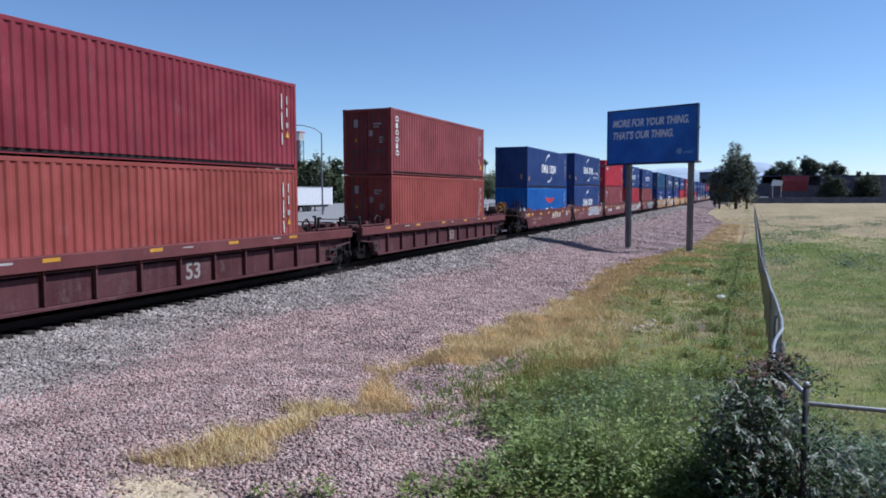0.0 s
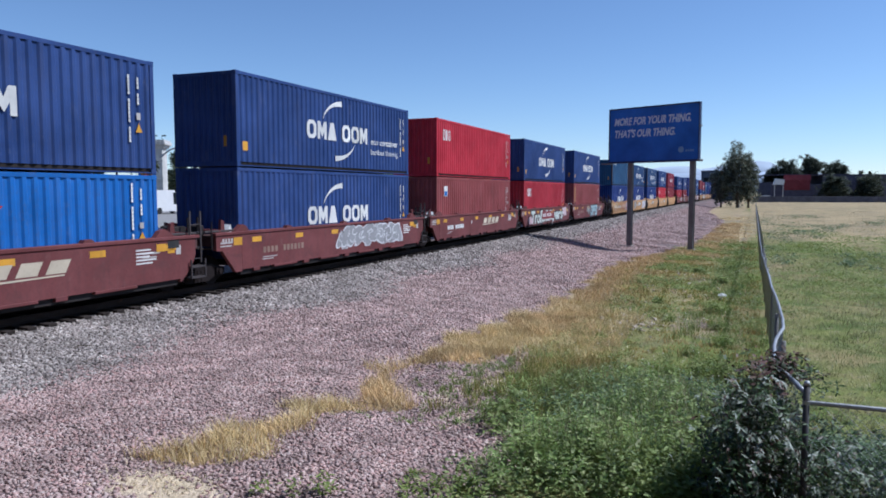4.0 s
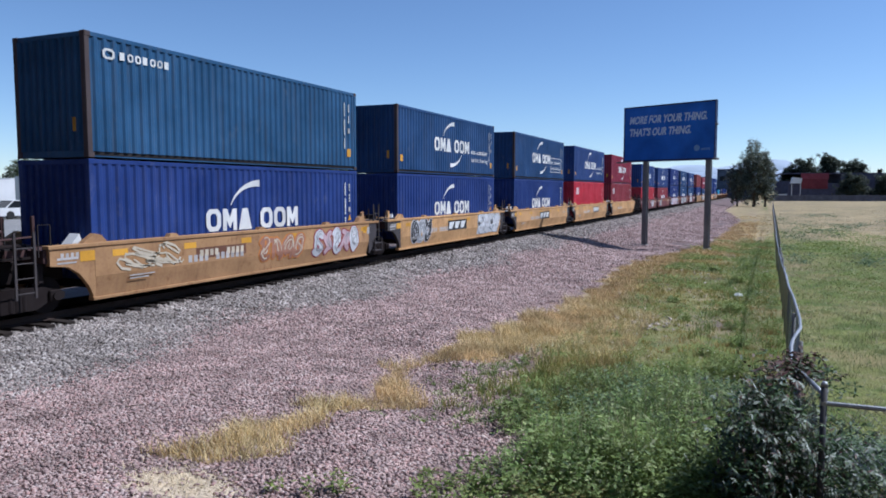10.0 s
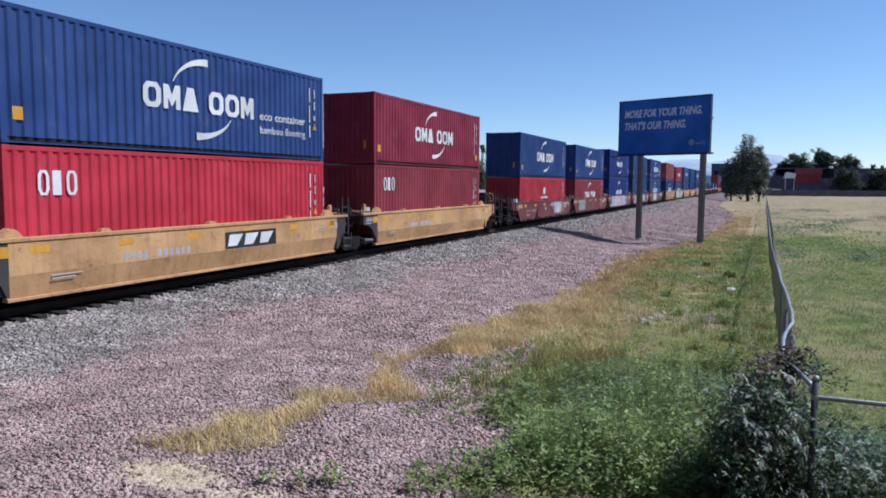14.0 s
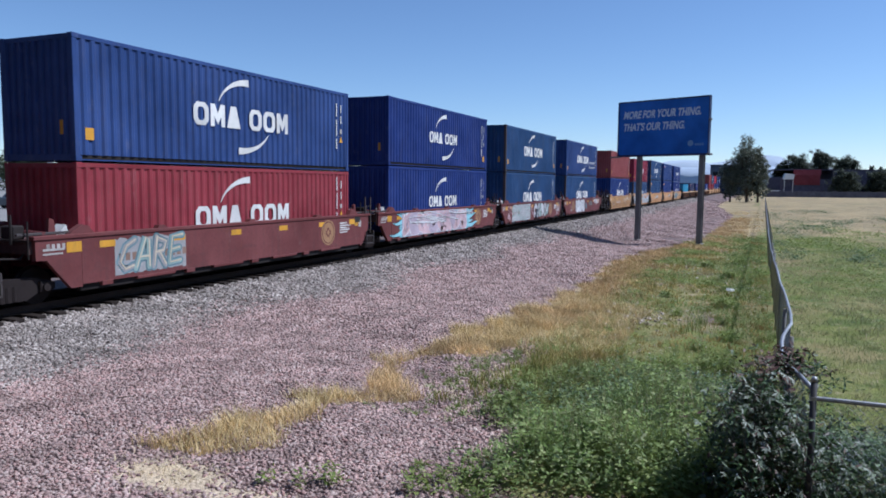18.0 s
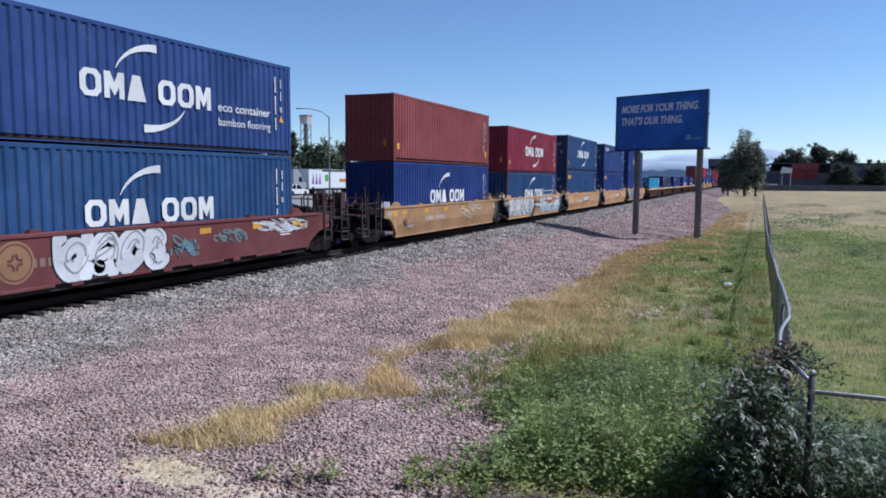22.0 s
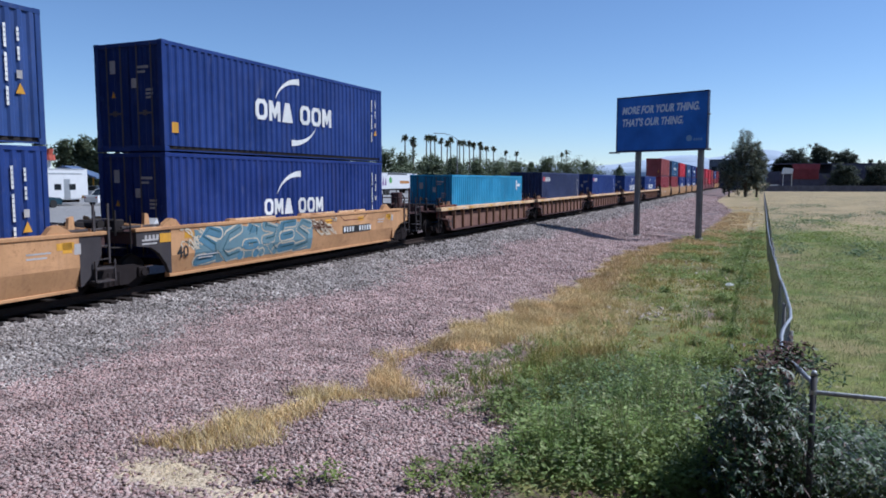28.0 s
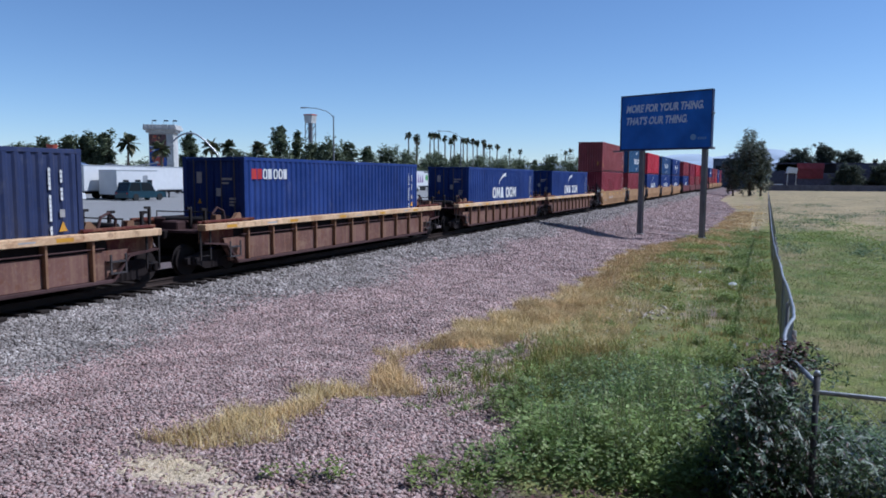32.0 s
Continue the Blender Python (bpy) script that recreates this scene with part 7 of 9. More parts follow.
    x, y, g = tufts(2600, -7.0, 0.5, 16, 125, lambda x, y: np.clip(zones(x, y)[1], 0, 1) * inside(x, y) * np.clip(1.2 - y / 120, 0, 1), 14, 0.14)
    blades("verge_straw", "dry grass tufts on the verge", x, y, g * RNG.uniform(0.05, 0.18, len(x)), RNG.uniform(0.010, 0.02, len(x)) * np.clip(y / 22, 0.8, 3), 1.0, STRAW)
    x, y, g = tufts(260, -0.9, 0.75, 11.5, 60, lambda x, y: 0.35 + 0.65 * waves(x, y, 0.7), 26, 0.12)
    blades("fence_grass", "rank green grass along the fence", x, y, g * RNG.uniform(0.06, 0.2, len(x)), RNG.uniform(0.008, 0.016, len(x)) * np.clip(y / 20, 0.8, 2), 0.9, LUSH)
    x, y, g = tufts(300, -1.5, -0.1, 11.0, 62, lambda x, y: 0.4 + 0.6 * waves(x, y, 1.3), 26, 0.09)
    blades("fence_weeds", "loose weeds and grass near the fence foot", x, y, g * RNG.uniform(0.08, 0.32, len(x)), RNG.uniform(0.007, 0.014, len(x)) * np.clip(y / 20, 0.8, 2), 0.7, LUSH)
    x, y = scatter(3600, -4.4, 0.4, 14, 40, lambda x, y: inside(x, y) * np.clip(2.2 * waves(x + 3, y * 0.8, 0.8) - 1.0, 0, 1))
    V, F = leaf_cloud(np.stack([x, y, lie(x, y) + RNG.uniform(0.06, 0.2, len(x))], -1), RNG.uniform(0.02, 0.035, len(x)), 0.2, 1.2)
    y = 17 + 78 * RNG.random(52000) ** 1.2
    x = edge(y) + 0.35 + np.abs(RNG.normal(0, 1.0, len(y))) * np.clip(y / 30, 0.8, 1.6)
    ok = (waves(x, y, 1.1) > RNG.uniform(0.1, 0.75, len(y))) & (x < -0.6)
    x, y = x[ok], y[ok]
    blades("tan_grass", "orange-tan dry grass along the gravel edge", x, y, RNG.uniform(0.05, 0.20, len(x)), RNG.uniform(0.010, 0.02, len(x)) * np.clip(y / 22, 0.8, 3), 1.0, TAN_STRAW)
    x, y = RNG.normal(-0.6, 0.5, 900), 9.4 + 40 * RNG.random(900) ** 1.7
    blades("fence_grass", "green grass growing along the fence", x, y, RNG.uniform(0.10, 0.30, len(x)) * (0.6 + 0.4 * np.sin(1.9 * y) ** 2), RNG.uniform(0.008, 0.018, len(x)), 0.8, LUSH)
    tagged(new("pale_flowers", big_mesh("pale_flowers", V, F, FLOWER)), "small pale flower heads on the verge", "flowers", kind="stuff")

    # leafy clumps that stand apart on the verge near the fence
    spots = ((-0.75, 22.8, 0.30), (-0.45, 17.5, 0.22), (-0.6, 14.6, 0.34), (-1.2, 13.9, 0.26), (-1.7, 13.2, 0.2), (-0.35, 12.6, 0.3), (-0.55, 19.8, 0.18), (-1.0, 16.3, 0.16), (-0.3, 27.5, 0.2), (-0.9, 31.5, 0.22),
             (-0.7, 38.0, 0.22), (-1.9, 20.8, 0.14), (-2.6, 24.6, 0.16), (-1.5, 29.0, 0.16), (-3.2, 17.6, 0.13), (-2.0, 36.0, 0.18), (-0.95, 12.0, 0.3), (-1.6, 11.6, 0.26))
    P, S = [], []
    for a, b, r in spots:
        n = int(900 * (r / 0.25) ** 2)
        d = RNG.normal(0, 1, (n, 3))
        d /= np.linalg.norm(d, axis=1, keepdims=True)
        q = d * r * RNG.uniform(0.4, 1.1, (n, 1)) * np.array([1.35, 1.35, 0.9])
        P.append(q + np.array([a, b, float(lie(a, b)) + 0.35 * r]))
        S.append(RNG.uniform(0.018, 0.036, n) * max(1.0, b / 18))
    P, S = np.concatenate(P), np.concatenate(S)
    V, F = leaf_cloud(P, S, 0.4, 2.2)
    tagged(new("leafy_clumps", big_mesh("leafy_clumps", V, F, BRIGHT)), "bright green leafy weed clumps beside the fence", "weeds", kind="stuff")
    # the field beyond the fence
    def fan(n, y0, y1, power):
        y = y0 + (y1 - y0) * RNG.uniform(0, 1, n) ** power
        return 0.75 + RNG.uniform(0, 1, n) * (1.4 + y * 0.21), y

    def clumps(n, y0, y1, power, keep, each, spread):
        x, y = fan(n, y0, y1, power)
        ok = RNG.uniform(0, 1, n) < keep(x, y)
        x, y = x[ok], y[ok]
        k = np.repeat(np.arange(len(x)), each)
        r = spread * np.clip(y[k] / 16, 0.7, 5)
        return x[k] + RNG.normal(0, 1, len(k)) * r, y[k] + RNG.normal(0, 1, len(k)) * r, np.repeat(RNG.uniform(0.5, 1.3, len(x)), each)
    x, y, g = clumps(5200, 8.4, 110, 1.7, lambda x, y: (0.2 + 0.8 * waves(x, y * 0.6, 0.6)) * (1 - 0.96 * np.clip((y - 38) / 34, 0, 1)), 15, 0.12)
    ok = x > 0.66
    x, y, g = x[ok], y[ok], g[ok]
    blades("field_grass", "grey-green grass of a wild field", x, y, g * RNG.uniform(0.04, 0.16, len(x)), RNG.uniform(0.008, 0.018, len(x)) * np.clip(y / 20, 0.8, 3), 1.3, FIELD)
    x, y, g = clumps(4600, 8.4, 85, 1.5, lambda x, y: np.clip(2.2 * waves(x * 1.3 + 5, y * 0.6, 0.6) - 0.7, 0, 1) * (1 - np.clip((y - 50) / 40, 0, 1)), 24, 0.13)
    ok = x > 0.66
    V, F = leaf_cloud(np.stack([x[ok], y[ok], lie(x[ok], y[ok]) + g[ok] * RNG.uniform(0.03, 0.22, ok.sum())], -1), RNG.uniform(0.016, 0.03, ok.sum()) * np.clip(y[ok] / 20, 0.8, 3), 0.4, 2.2)
    tagged(new("field_weeds", big_mesh("field_weeds", V, F, BRIGHT)), "green broad-leaved weeds in the field", "weeds", kind="stuff")
    x, y, g = clumps(1500, 10, 230, 1.5, lambda x, y: zones(x, y)[1], 10, 0.22)
    ok = x > 0.66
    x, y, g = x[ok], y[ok], g[ok]
    blades("dry_field_grass", "dry tan grass on the field", x, y, g * RNG.uniform(0.04, 0.14, len(x)), RNG.uniform(0.010, 0.022, len(x)) * np.clip(y / 22, 0.8, 4), 1.0, PALE_STRAW)
    x, y, g = clumps(240, 40, 130, 1.0, lambda x, y: np.clip(2.4 * waves(x * 0.8, y * 0.4, 0.5) - 1.0, 0, 1), 90, 0.11)
    ok = x > 0.9
    V, F = leaf_cloud(np.stack([x[ok], y[ok], lie(x[ok], y[ok]) + g[ok] * RNG.uniform(0.03, 0.38, ok.sum())], -1), RNG.uniform(0.05, 0.09, ok.sum()), 0.4, 2.0)
    tagged(new("field_brush", big_mesh("field_brush", V, F, BLUEWEED)), "dull grey-green brush in clumps on the dry field", "weeds", kind="stuff")
    # low creeping green on the nearest soil
    x, y, g = tufts(130, -5.6, -2.2, 6.4, 8.0, lambda x, y: np.exp(-((x + 3.05) / 0.4) ** 2 - ((y - 7.4) / 0.35) ** 2) + 0.55 * np.exp(-((x + 4.7) / 0.5) ** 2 - ((y - 6.75) / 0.13) ** 2), 40, 0.07)
    V, F = leaf_cloud(np.stack([x, y, lie(x, y) + g * RNG.uniform(0.02, 0.2, len(x))], -1), RNG.uniform(0.018, 0.034, len(x)), 0.2, 3.4)
    tagged(new("low_weeds", big_mesh("low_weeds", V, F, BRIGHT)), "bright green low weeds on bare soil", "weeds", kind="stuff")


BRIGHT = island("bright_weed_leaf", [(0.13, 0.205, 0.035), (0.21, 0.30, 0.06), (0.31, 0.37, 0.095), (0.17, 0.235, 0.05), (0.40, 0.41, 0.16)], 0.6, 0.4, 0.3)
FLOWER = island("pale_flower", [(0.75, 0.72, 0.62), (0.62, 0.58, 0.48), (0.8, 0.76, 0.5)], 0.8)
build_plants()


def star_leaves(P, size, count):
    """Sprays of narrow drooping leaflets that spread from each point of P like fingers."""
    n = len(P)
    k = np.repeat(np.arange(n), count)
    a = np.tile((np.arange(count) - (count - 1) / 2) * 0.72, n) - 1.57 + RNG.normal(0, 0.8, n)[k] + RNG.normal(0, 0.2, n * count)
    tip = RNG.normal(0, 0.55, n)[k]
    e1 = np.stack([0.90 * np.cos(tip), np.sin(tip), -0.44 + 0.3 * tip], -1)
    e2 = np.stack([0.2 + 0.4 * tip, 0.86 - 0.2 * tip, 0.47 + 0.3 * tip], -1)
    d = np.cos(a)[:, None] * e1 + np.sin(a)[:, None] * e2
    d[:, 2] -= RNG.uniform(0, 0.45, n * count)
    s = -np.sin(a)[:, None] * e1 + np.cos(a)[:, None] * e2
    size = (np.asarray(size)[k] * RNG.uniform(0.6, 1.3, n * count))[:, None]
    up = np.cross(d, s)
    B = np.asarray(P)[k]
    V = np.stack([B, B + d * size * 2.2 + s * size * 0.62 + up * size * 0.12, B + d * size * 4.6, B + d * size * 2.2 - s * size * 0.62 + up * size * 0.12], 1)
    f = np.array([(0, 1, 2), (0, 2, 3)])
    return V.reshape(-1, 3), (f[None] + 4 * np.arange(n * count)[:, None, None]).reshape(-1, 3)


def build_vine():
    v = thing("vine_shrub", "dark green vine with glossy pale leaves climbing the fence corner", "shrub")
    stems, P, shell = Geo(), [], []
    rng = random.Random(9)
    for i in range(46):
        x, y = rng.gauss(0.2, 0.23), rng.gauss(8.6, 0.4)
        p = Vector((x, y, 0))
        top = 1.46 * math.exp(-((x - 0.2) / 0.66) ** 2) + 0.2
        tip = Vector((x + rng.uniform(-0.3, 0.25), y + rng.uniform(-0.4, 0.3), top * rng.uniform(0.7, 1.04)))
        prev = p
        for t in (0.33, 0.66, 1):
            q = p.lerp(tip, t) + Vector((rng.uniform(-0.08, 0.08), rng.uniform(-0.08, 0.08), 0))
            stems.tube(prev, q, 0.009 * (1.3 - t), 4, cap=False)
            for _ in range(15):
                s = prev.lerp(q, rng.random())
                P.append((s.x + rng.gauss(0, 0.11), s.y + rng.gauss(0, 0.11), max(0.05, s.z + rng.gauss(0, 0.08))))
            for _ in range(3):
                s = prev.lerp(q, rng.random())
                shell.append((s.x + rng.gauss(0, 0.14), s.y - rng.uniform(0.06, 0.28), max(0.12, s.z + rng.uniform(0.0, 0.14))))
            prev = q
    for _ in range(150):       # a tuft that hangs over the rail
        x = rng.gauss(0.5, 0.2)
        P.append((x, rng.gauss(9.2, 0.14), 1.45 - 0.5 * (x - 0.45) ** 2 + rng.gauss(0, 0.07)))
    for _ in range(1300):      # tangle on the return side of the fence
        x = rng.uniform(0.5, 2.6)
        P.append((x, 8.3 + rng.uniform(-0.25, 0.9), rng.random() ** 1.1 * (1.15 - 0.17 * x)))
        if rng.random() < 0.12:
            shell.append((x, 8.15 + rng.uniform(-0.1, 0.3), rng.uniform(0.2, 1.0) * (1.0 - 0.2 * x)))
    solid("stem", stems, BARK, v)["kind"] = "stuff"
    P = np.repeat(np.array(P), 5, axis=0)
    V, F = leaf_cloud(P, RNG.uniform(0.014, 0.030, len(P)), 0.9, 3.4)
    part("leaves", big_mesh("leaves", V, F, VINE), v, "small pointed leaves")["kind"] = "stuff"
    shell = [q for q in shell if q[0] < 0.75 or q[2] < 1.0]
    V, F = star_leaves(np.array(shell), RNG.uniform(0.011, 0.019, len(shell)), 5)
    part("pale_leaves", big_mesh("pale_leaves", V, F, SHEEN_VINE), v, "glossy pale leaves spread like fingers")["kind"] = "stuff"
    dry = [(rng.gauss(0.2, 0.16), rng.gauss(8.75, 0.2), rng.uniform(1.25, 1.62)) for _ in range(240)] + [(rng.gauss(0.42, 0.13), rng.gauss(9.25, 0.16), rng.uniform(1.33, 1.62)) for _ in range(260)] + [(rng.gauss(0.05, 0.25), rng.gauss(8.25, 0.12), rng.uniform(0.5, 1.1)) for _ in range(70)]
    V, F = leaf_cloud(np.array(dry), RNG.uniform(0.025, 0.05, len(dry)), 0.8, 2.2)
    part("withered_leaves", big_mesh("withered_leaves", V, F, DRY_LEAF), v, "reddish withered leaves")["kind"] = "stuff"


build_vine()


def tree(name, label, x, y, z, high, wide, seed, mat, leaf=0.3, n=2600, low=0.25, lobes=11, group="", tall=1.0, cone=0.0):
    """A tapered trunk with limbs, and a crown of separate leaf clumps with gaps."""
    rng = random.Random(seed)
    t = thing(name, label, "tree", group, at=(x, y, z))
    g = Geo()
    g.tube((0, 0, -0.3), (0, 0, high * low), 0.026 * high, 9, 0.018 * high)
    ends = []
    for i in range(lobes):
        a = 2.4 * i + rng.uniform(-0.4, 0.4)
        up = low + (1 - low) * (0.12 + 0.86 * (i + rng.random()) / lobes)
        reach = wide * 0.5 * math.sqrt(max(0.05, 1 - ((up - 0.55) / 0.52) ** 2)) * rng.uniform(0.35, 0.95) * (1 - cone * max(0.0, up - 0.3))
        p = Vector((math.cos(a) * reach, math.sin(a) * reach, up * high * 0.95))
        m = Vector((p.x * 0.35, p.y * 0.35, high * (low + 0.35 * (up - low))))
        g.tube((0, 0, high * low * 0.85), m, 0.013 * high, 6, 0.009 * high, False)
        g.tube(m, p, 0.009 * high, 5, 0.003 * high, False)
        ends.append((p, wide * rng.uniform(0.15, 0.27) * (1 - 0.6 * cone * max(0.0, up - 0.3))))
    solid("trunk", g, BARK, t)
    P = []
    per = n // len(ends)
    for p, r in ends:
        subs = [(p + Vector((rng.gauss(0, r * 0.55), rng.gauss(0, r * 0.55), rng.gauss(0, r * 0.5 * tall))), r * rng.uniform(0.25, 0.5)) for _ in range(9)]
        for _ in range(per):
            c, q = rng.choice(subs)
            P.append(c + Vector((rng.gauss(0, 1), rng.gauss(0, 1), rng.gauss(0, 0.9) * tall)) * q * 0.62)
    V, F = leaf_cloud(np.array([tuple(p) for p in P]), RNG.uniform(0.6, 1.3, len(P)) * leaf, 0.8, 1.5)
    part("crown", big_mesh("crown", V, F, mat), t)
    return t


def palm(x, y, z, high, seed, mesh_pair, wide=1.0):
    t = thing("palm_tree", "tall fan palm with a thin trunk and a small round crown", "palm tree", "row of palms", at=(x, y, z))
    rng = random.Random(seed)
    lean = rng.uniform(-0.5, 0.5)
    g = Geo()
    g.tube((0, 0, -0.3), (lean * 0.4, 0, high * 0.5), 0.30, 7, 0.24, False).tube((lean * 0.4, 0, high * 0.5), (lean, 0, high), 0.24, 7, 0.2, False)
    solid("trunk", g, BARK, t)
    o = part("crown", mesh_pair[seed % len(mesh_pair)], t, at=(lean, 0, high))
    o.rotation_euler[2] = seed * 1.3
    o.scale = (wide,) * 3
    return t


FOLIAGE = island("far_foliage", [(0.07, 0.098, 0.06), (0.14, 0.175, 0.095), (0.22, 0.245, 0.14), (0.10, 0.13, 0.076)], 0.8, 0.3, 0.22)
DUSKY = island("dusky_foliage", [(0.045, 0.062, 0.045), (0.08, 0.098, 0.066), (0.11, 0.122, 0.09), (0.065, 0.082, 0.06)], 0.8, 0.2, 0.22)
# grey-green leaves, lightened and greyed so the colour holds the distance haze
GREYLEAF = island("grey_green_foliage", [(0.085, 0.11, 0.08), (0.18, 0.205, 0.15), (0.28, 0.295, 0.23), (0.12, 0.145, 0.11)], 0.75, 0.3, 0.12)
PALMLEAF = island("palm_frond", [(0.05, 0.07, 0.035), (0.10, 0.12, 0.055), (0.17, 0.15, 0.085)], 0.7, 0.3, 0.1)


def palm_crowns():
    out = []
    for k in range(3):
        rng = random.Random(40 + k)
        vs, fs = [], []
        for i in range(46):
            a, e = rng.uniform(0, 6.28), rng.uniform(-0.9, 1.2)
            d = Vector((math.cos(a) * math.cos(e), math.sin(a) * math.cos(e), math.sin(e)))
            s = d.cross(Vector((0, 0, 1))).normalized()
            L, w = rng.uniform(1.1, 1.9), rng.uniform(0.3, 0.55)
            b = len(vs)
            drop = Vector((0, 0, -0.5 * L * rng.random()))
            vs += [(0, 0, 0), tuple(d * L * 0.6 + s * w), tuple(d * L + drop), tuple(d * L * 0.6 - s * w)]
            fs += [(b, b + 1, b + 2), (b, b + 2, b + 3)]
        out.append(big_mesh("palm_crown", vs, fs, PALMLEAF))
    return out


LONE = "grey-green broad tree standing alone by the track"
tree("tree", LONE, -2.3, 192, -0.5, 14.6, 6.0, 3, GREYLEAF, 0.36, 7200, 0.12, 34, tall=2.0)
tree("tree", "grey-green tree grown into the lone tree", -6.0, 191, -0.5, 10.2, 4.2, 8, GREYLEAF, 0.36, 4200, 0.12, 22, tall=1.9)
tree("tree", "grey-green tree grown into the lone tree", 0.2, 193, -0.5, 12.2, 4.0, 14, GREYLEAF, 0.36, 4200, 0.12, 22, tall=1.9)
for k, (x, y, h, w) in enumerate(((31.3, 320, 10.0, 10.5), (43.8, 328, 10.2, 10.5))):
    tree("tree", "round dark green tree beside a low wall", x, y, -0.5, h, w, 60 + k, DUSKY, 0.5, 6500, 0.05, 26, "trees by the wall")
for k, (x, y, h, w) in enumerate(((14.3, 347, 16.2, 12), (24.8, 354, 19.2, 8), (34.5, 358, 16.4, 10), (9, 348, 13.5, 6))):
    tree("tree", "dark rounded tree behind the buildings", x, y, -0.5, h, w, 80 + k, DUSKY, 0.5, 7000, 0.55, 20, "trees behind the buildings")

# far side of the track: woods, palms
WOODS = [(-140.1, 104.1, 8.0, 6.5), (-131.5, 108.1, 10.6, 4.6), (-129.5, 111.2, 11.2, 4.6), (-124.8, 111.1, 11.5, 5.0), (-115.9, 126.0, 11.8, 5.2), (-126.6, 154.0, 10.2, 7.8), (-127.0, 164.9, 10.6, 7.2), (-106.9, 146.6, 14.8, 5.0), (-111.7, 160.9, 15.0, 4.8), (-105.2, 158.1, 12.4, 5.6), (-98.9, 155.4, 13.0, 6.2), (-97.0, 161.7, 12.8, 6.4), (-99.8, 176.9, 12.8, 7.0), (-101.9, 192.4, 12.9, 7.6),
         (-105.0, 213.0, 12.6, 9), (-108.3, 239.0, 12.6, 11), (-110.0, 265.7, 13.0, 11), (-110.8, 292.8, 13.2, 12), (-108.7, 315.6, 13.2, 11), (-107.6, 338.1, 13.8, 11), (-106.0, 360.6, 13.6, 9), (-79.9, 295.2, 14.2, 8), (-77.8, 318.0, 13.4, 12), (-74.1, 341.5, 13.8, 10), (-73.3, 429.3, 11.9, 12), (-139.3, 104.9, 8.3, 5), (-136.8, 106.1, 9.2, 3.2), (-150, 110, 8.5, 9), (-160, 100, 9, 9),
         (-139, 120, 5.0, 9), (-131, 127, 4.6, 9), (-124, 134, 5.2, 10), (-118, 141, 4.8, 9), (-112, 149, 5.5, 10), (-106, 156, 5.0, 9), (-100, 165, 5.5, 10), (-96, 176, 5.2, 9), (-93, 187, 5.6, 10), (-90, 200, 9.5, 9), (-93, 226, 10, 10), (-95, 252, 10, 10), (-97, 280, 10.5, 11), (-98, 310, 11, 11), (-96, 345, 11.5, 12), (-92, 380, 12, 13), (-86, 420, 12, 14), (-110, 175, 9, 9)]
for k, (x, y, h, w) in enumerate(WOODS):
    h = h * 0.86 if y > 148 and h < 14.5 else h
    tree("tree", "dark green tree of a wooded belt", x, y, 1.2, h, w, 100 + k, FOLIAGE, 0.46, 4200, 0.03, 22, "wooded belt", tall=1.2 if h < 1.6 * w else 1.7, cone=(1.2, 0.5, 0.0, 0.8)[k % 4])
PALM_MESHES = palm_crowns()
for k, (x, y, top) in enumerate(((-120.4, 112.8, 11.1), (-127.9, 153.4, 11.8), (-121.2, 156.4, 11.7), (-118.1, 135.7, 11.2), (-111.6, 227.0, 18.7), (-109.3, 227.9, 18.1), (-110.2, 240.8, 19.4), (-109.8, 244.3, 19.8), (-109.5, 247.7, 19.6), (-108.2, 250.4, 18.9), (-109.0, 261.1, 19.7), (-109.5, 271.8, 19.2), (-109.9, 277.1, 19.5), (-109.4, 282.8, 19.3), (-109.5, 288.2, 19.1), (-109.5, 293.8, 19.8), (-109.8, 304.4, 18.1), (-110.4, 315.2, 18.6), (-111.2, 336.6, 17.7), (-110.0, 348.1, 17.6), (-99.4, 396.6, 18.6), (-96.6, 398.0, 19.9), (-109.4, 258, 18.2), (-110.5, 298, 18.4), (-112, 234, 17.2))):
    palm(x, y, 1.3, top - 1.9, k, PALM_MESHES, 1.7 if y < 160 else 1.0)
palm(-92.5, 94, 1.2, 7.0, 3, PALM_MESHES, 1.25)
for k, (x, y, h) in enumerate(((47, 352, 11), (44, 350, 11.4))):
    palm(x, y, 0, h, 30 + k, PALM_MESHES)


# ---------------------------------------------------------------- far side of the track: wall, vehicles, signs
WHITE_BODY = plain("white_vehicle_paint", (0.80, 0.80, 0.79), 0.35, 0.0, 0.04, 2.0)
GREY_BODY = plain("grey_vehicle_paint", (0.12, 0.14, 0.17), 0.3, 0.2, 0.1)
BLUE_BODY = plain("dark_teal_vehicle_paint", (0.02, 0.06, 0.085), 0.3, 0.2, 0.1)
SILVER_BODY = plain("silver_vehicle_paint", (0.45, 0.46, 0.47), 0.3, 0.4, 0.1)


PALE_LAMP = plain("lamp_glass", (0.6, 0.6, 0.58), 0.2)


def wheel_round(parent, spots, r=0.34, w=0.22):
    m = mesh(("car_wheel", r), lambda: Geo().tube((0, -w / 2, 0), (0, w / 2, 0), r, 16).tube((0, -w / 2 - 0.01, 0), (0, w / 2 + 0.01, 0), r * 0.55, 12), TYRE)
    for p in spots:
        part("wheel", m, parent, at=p)


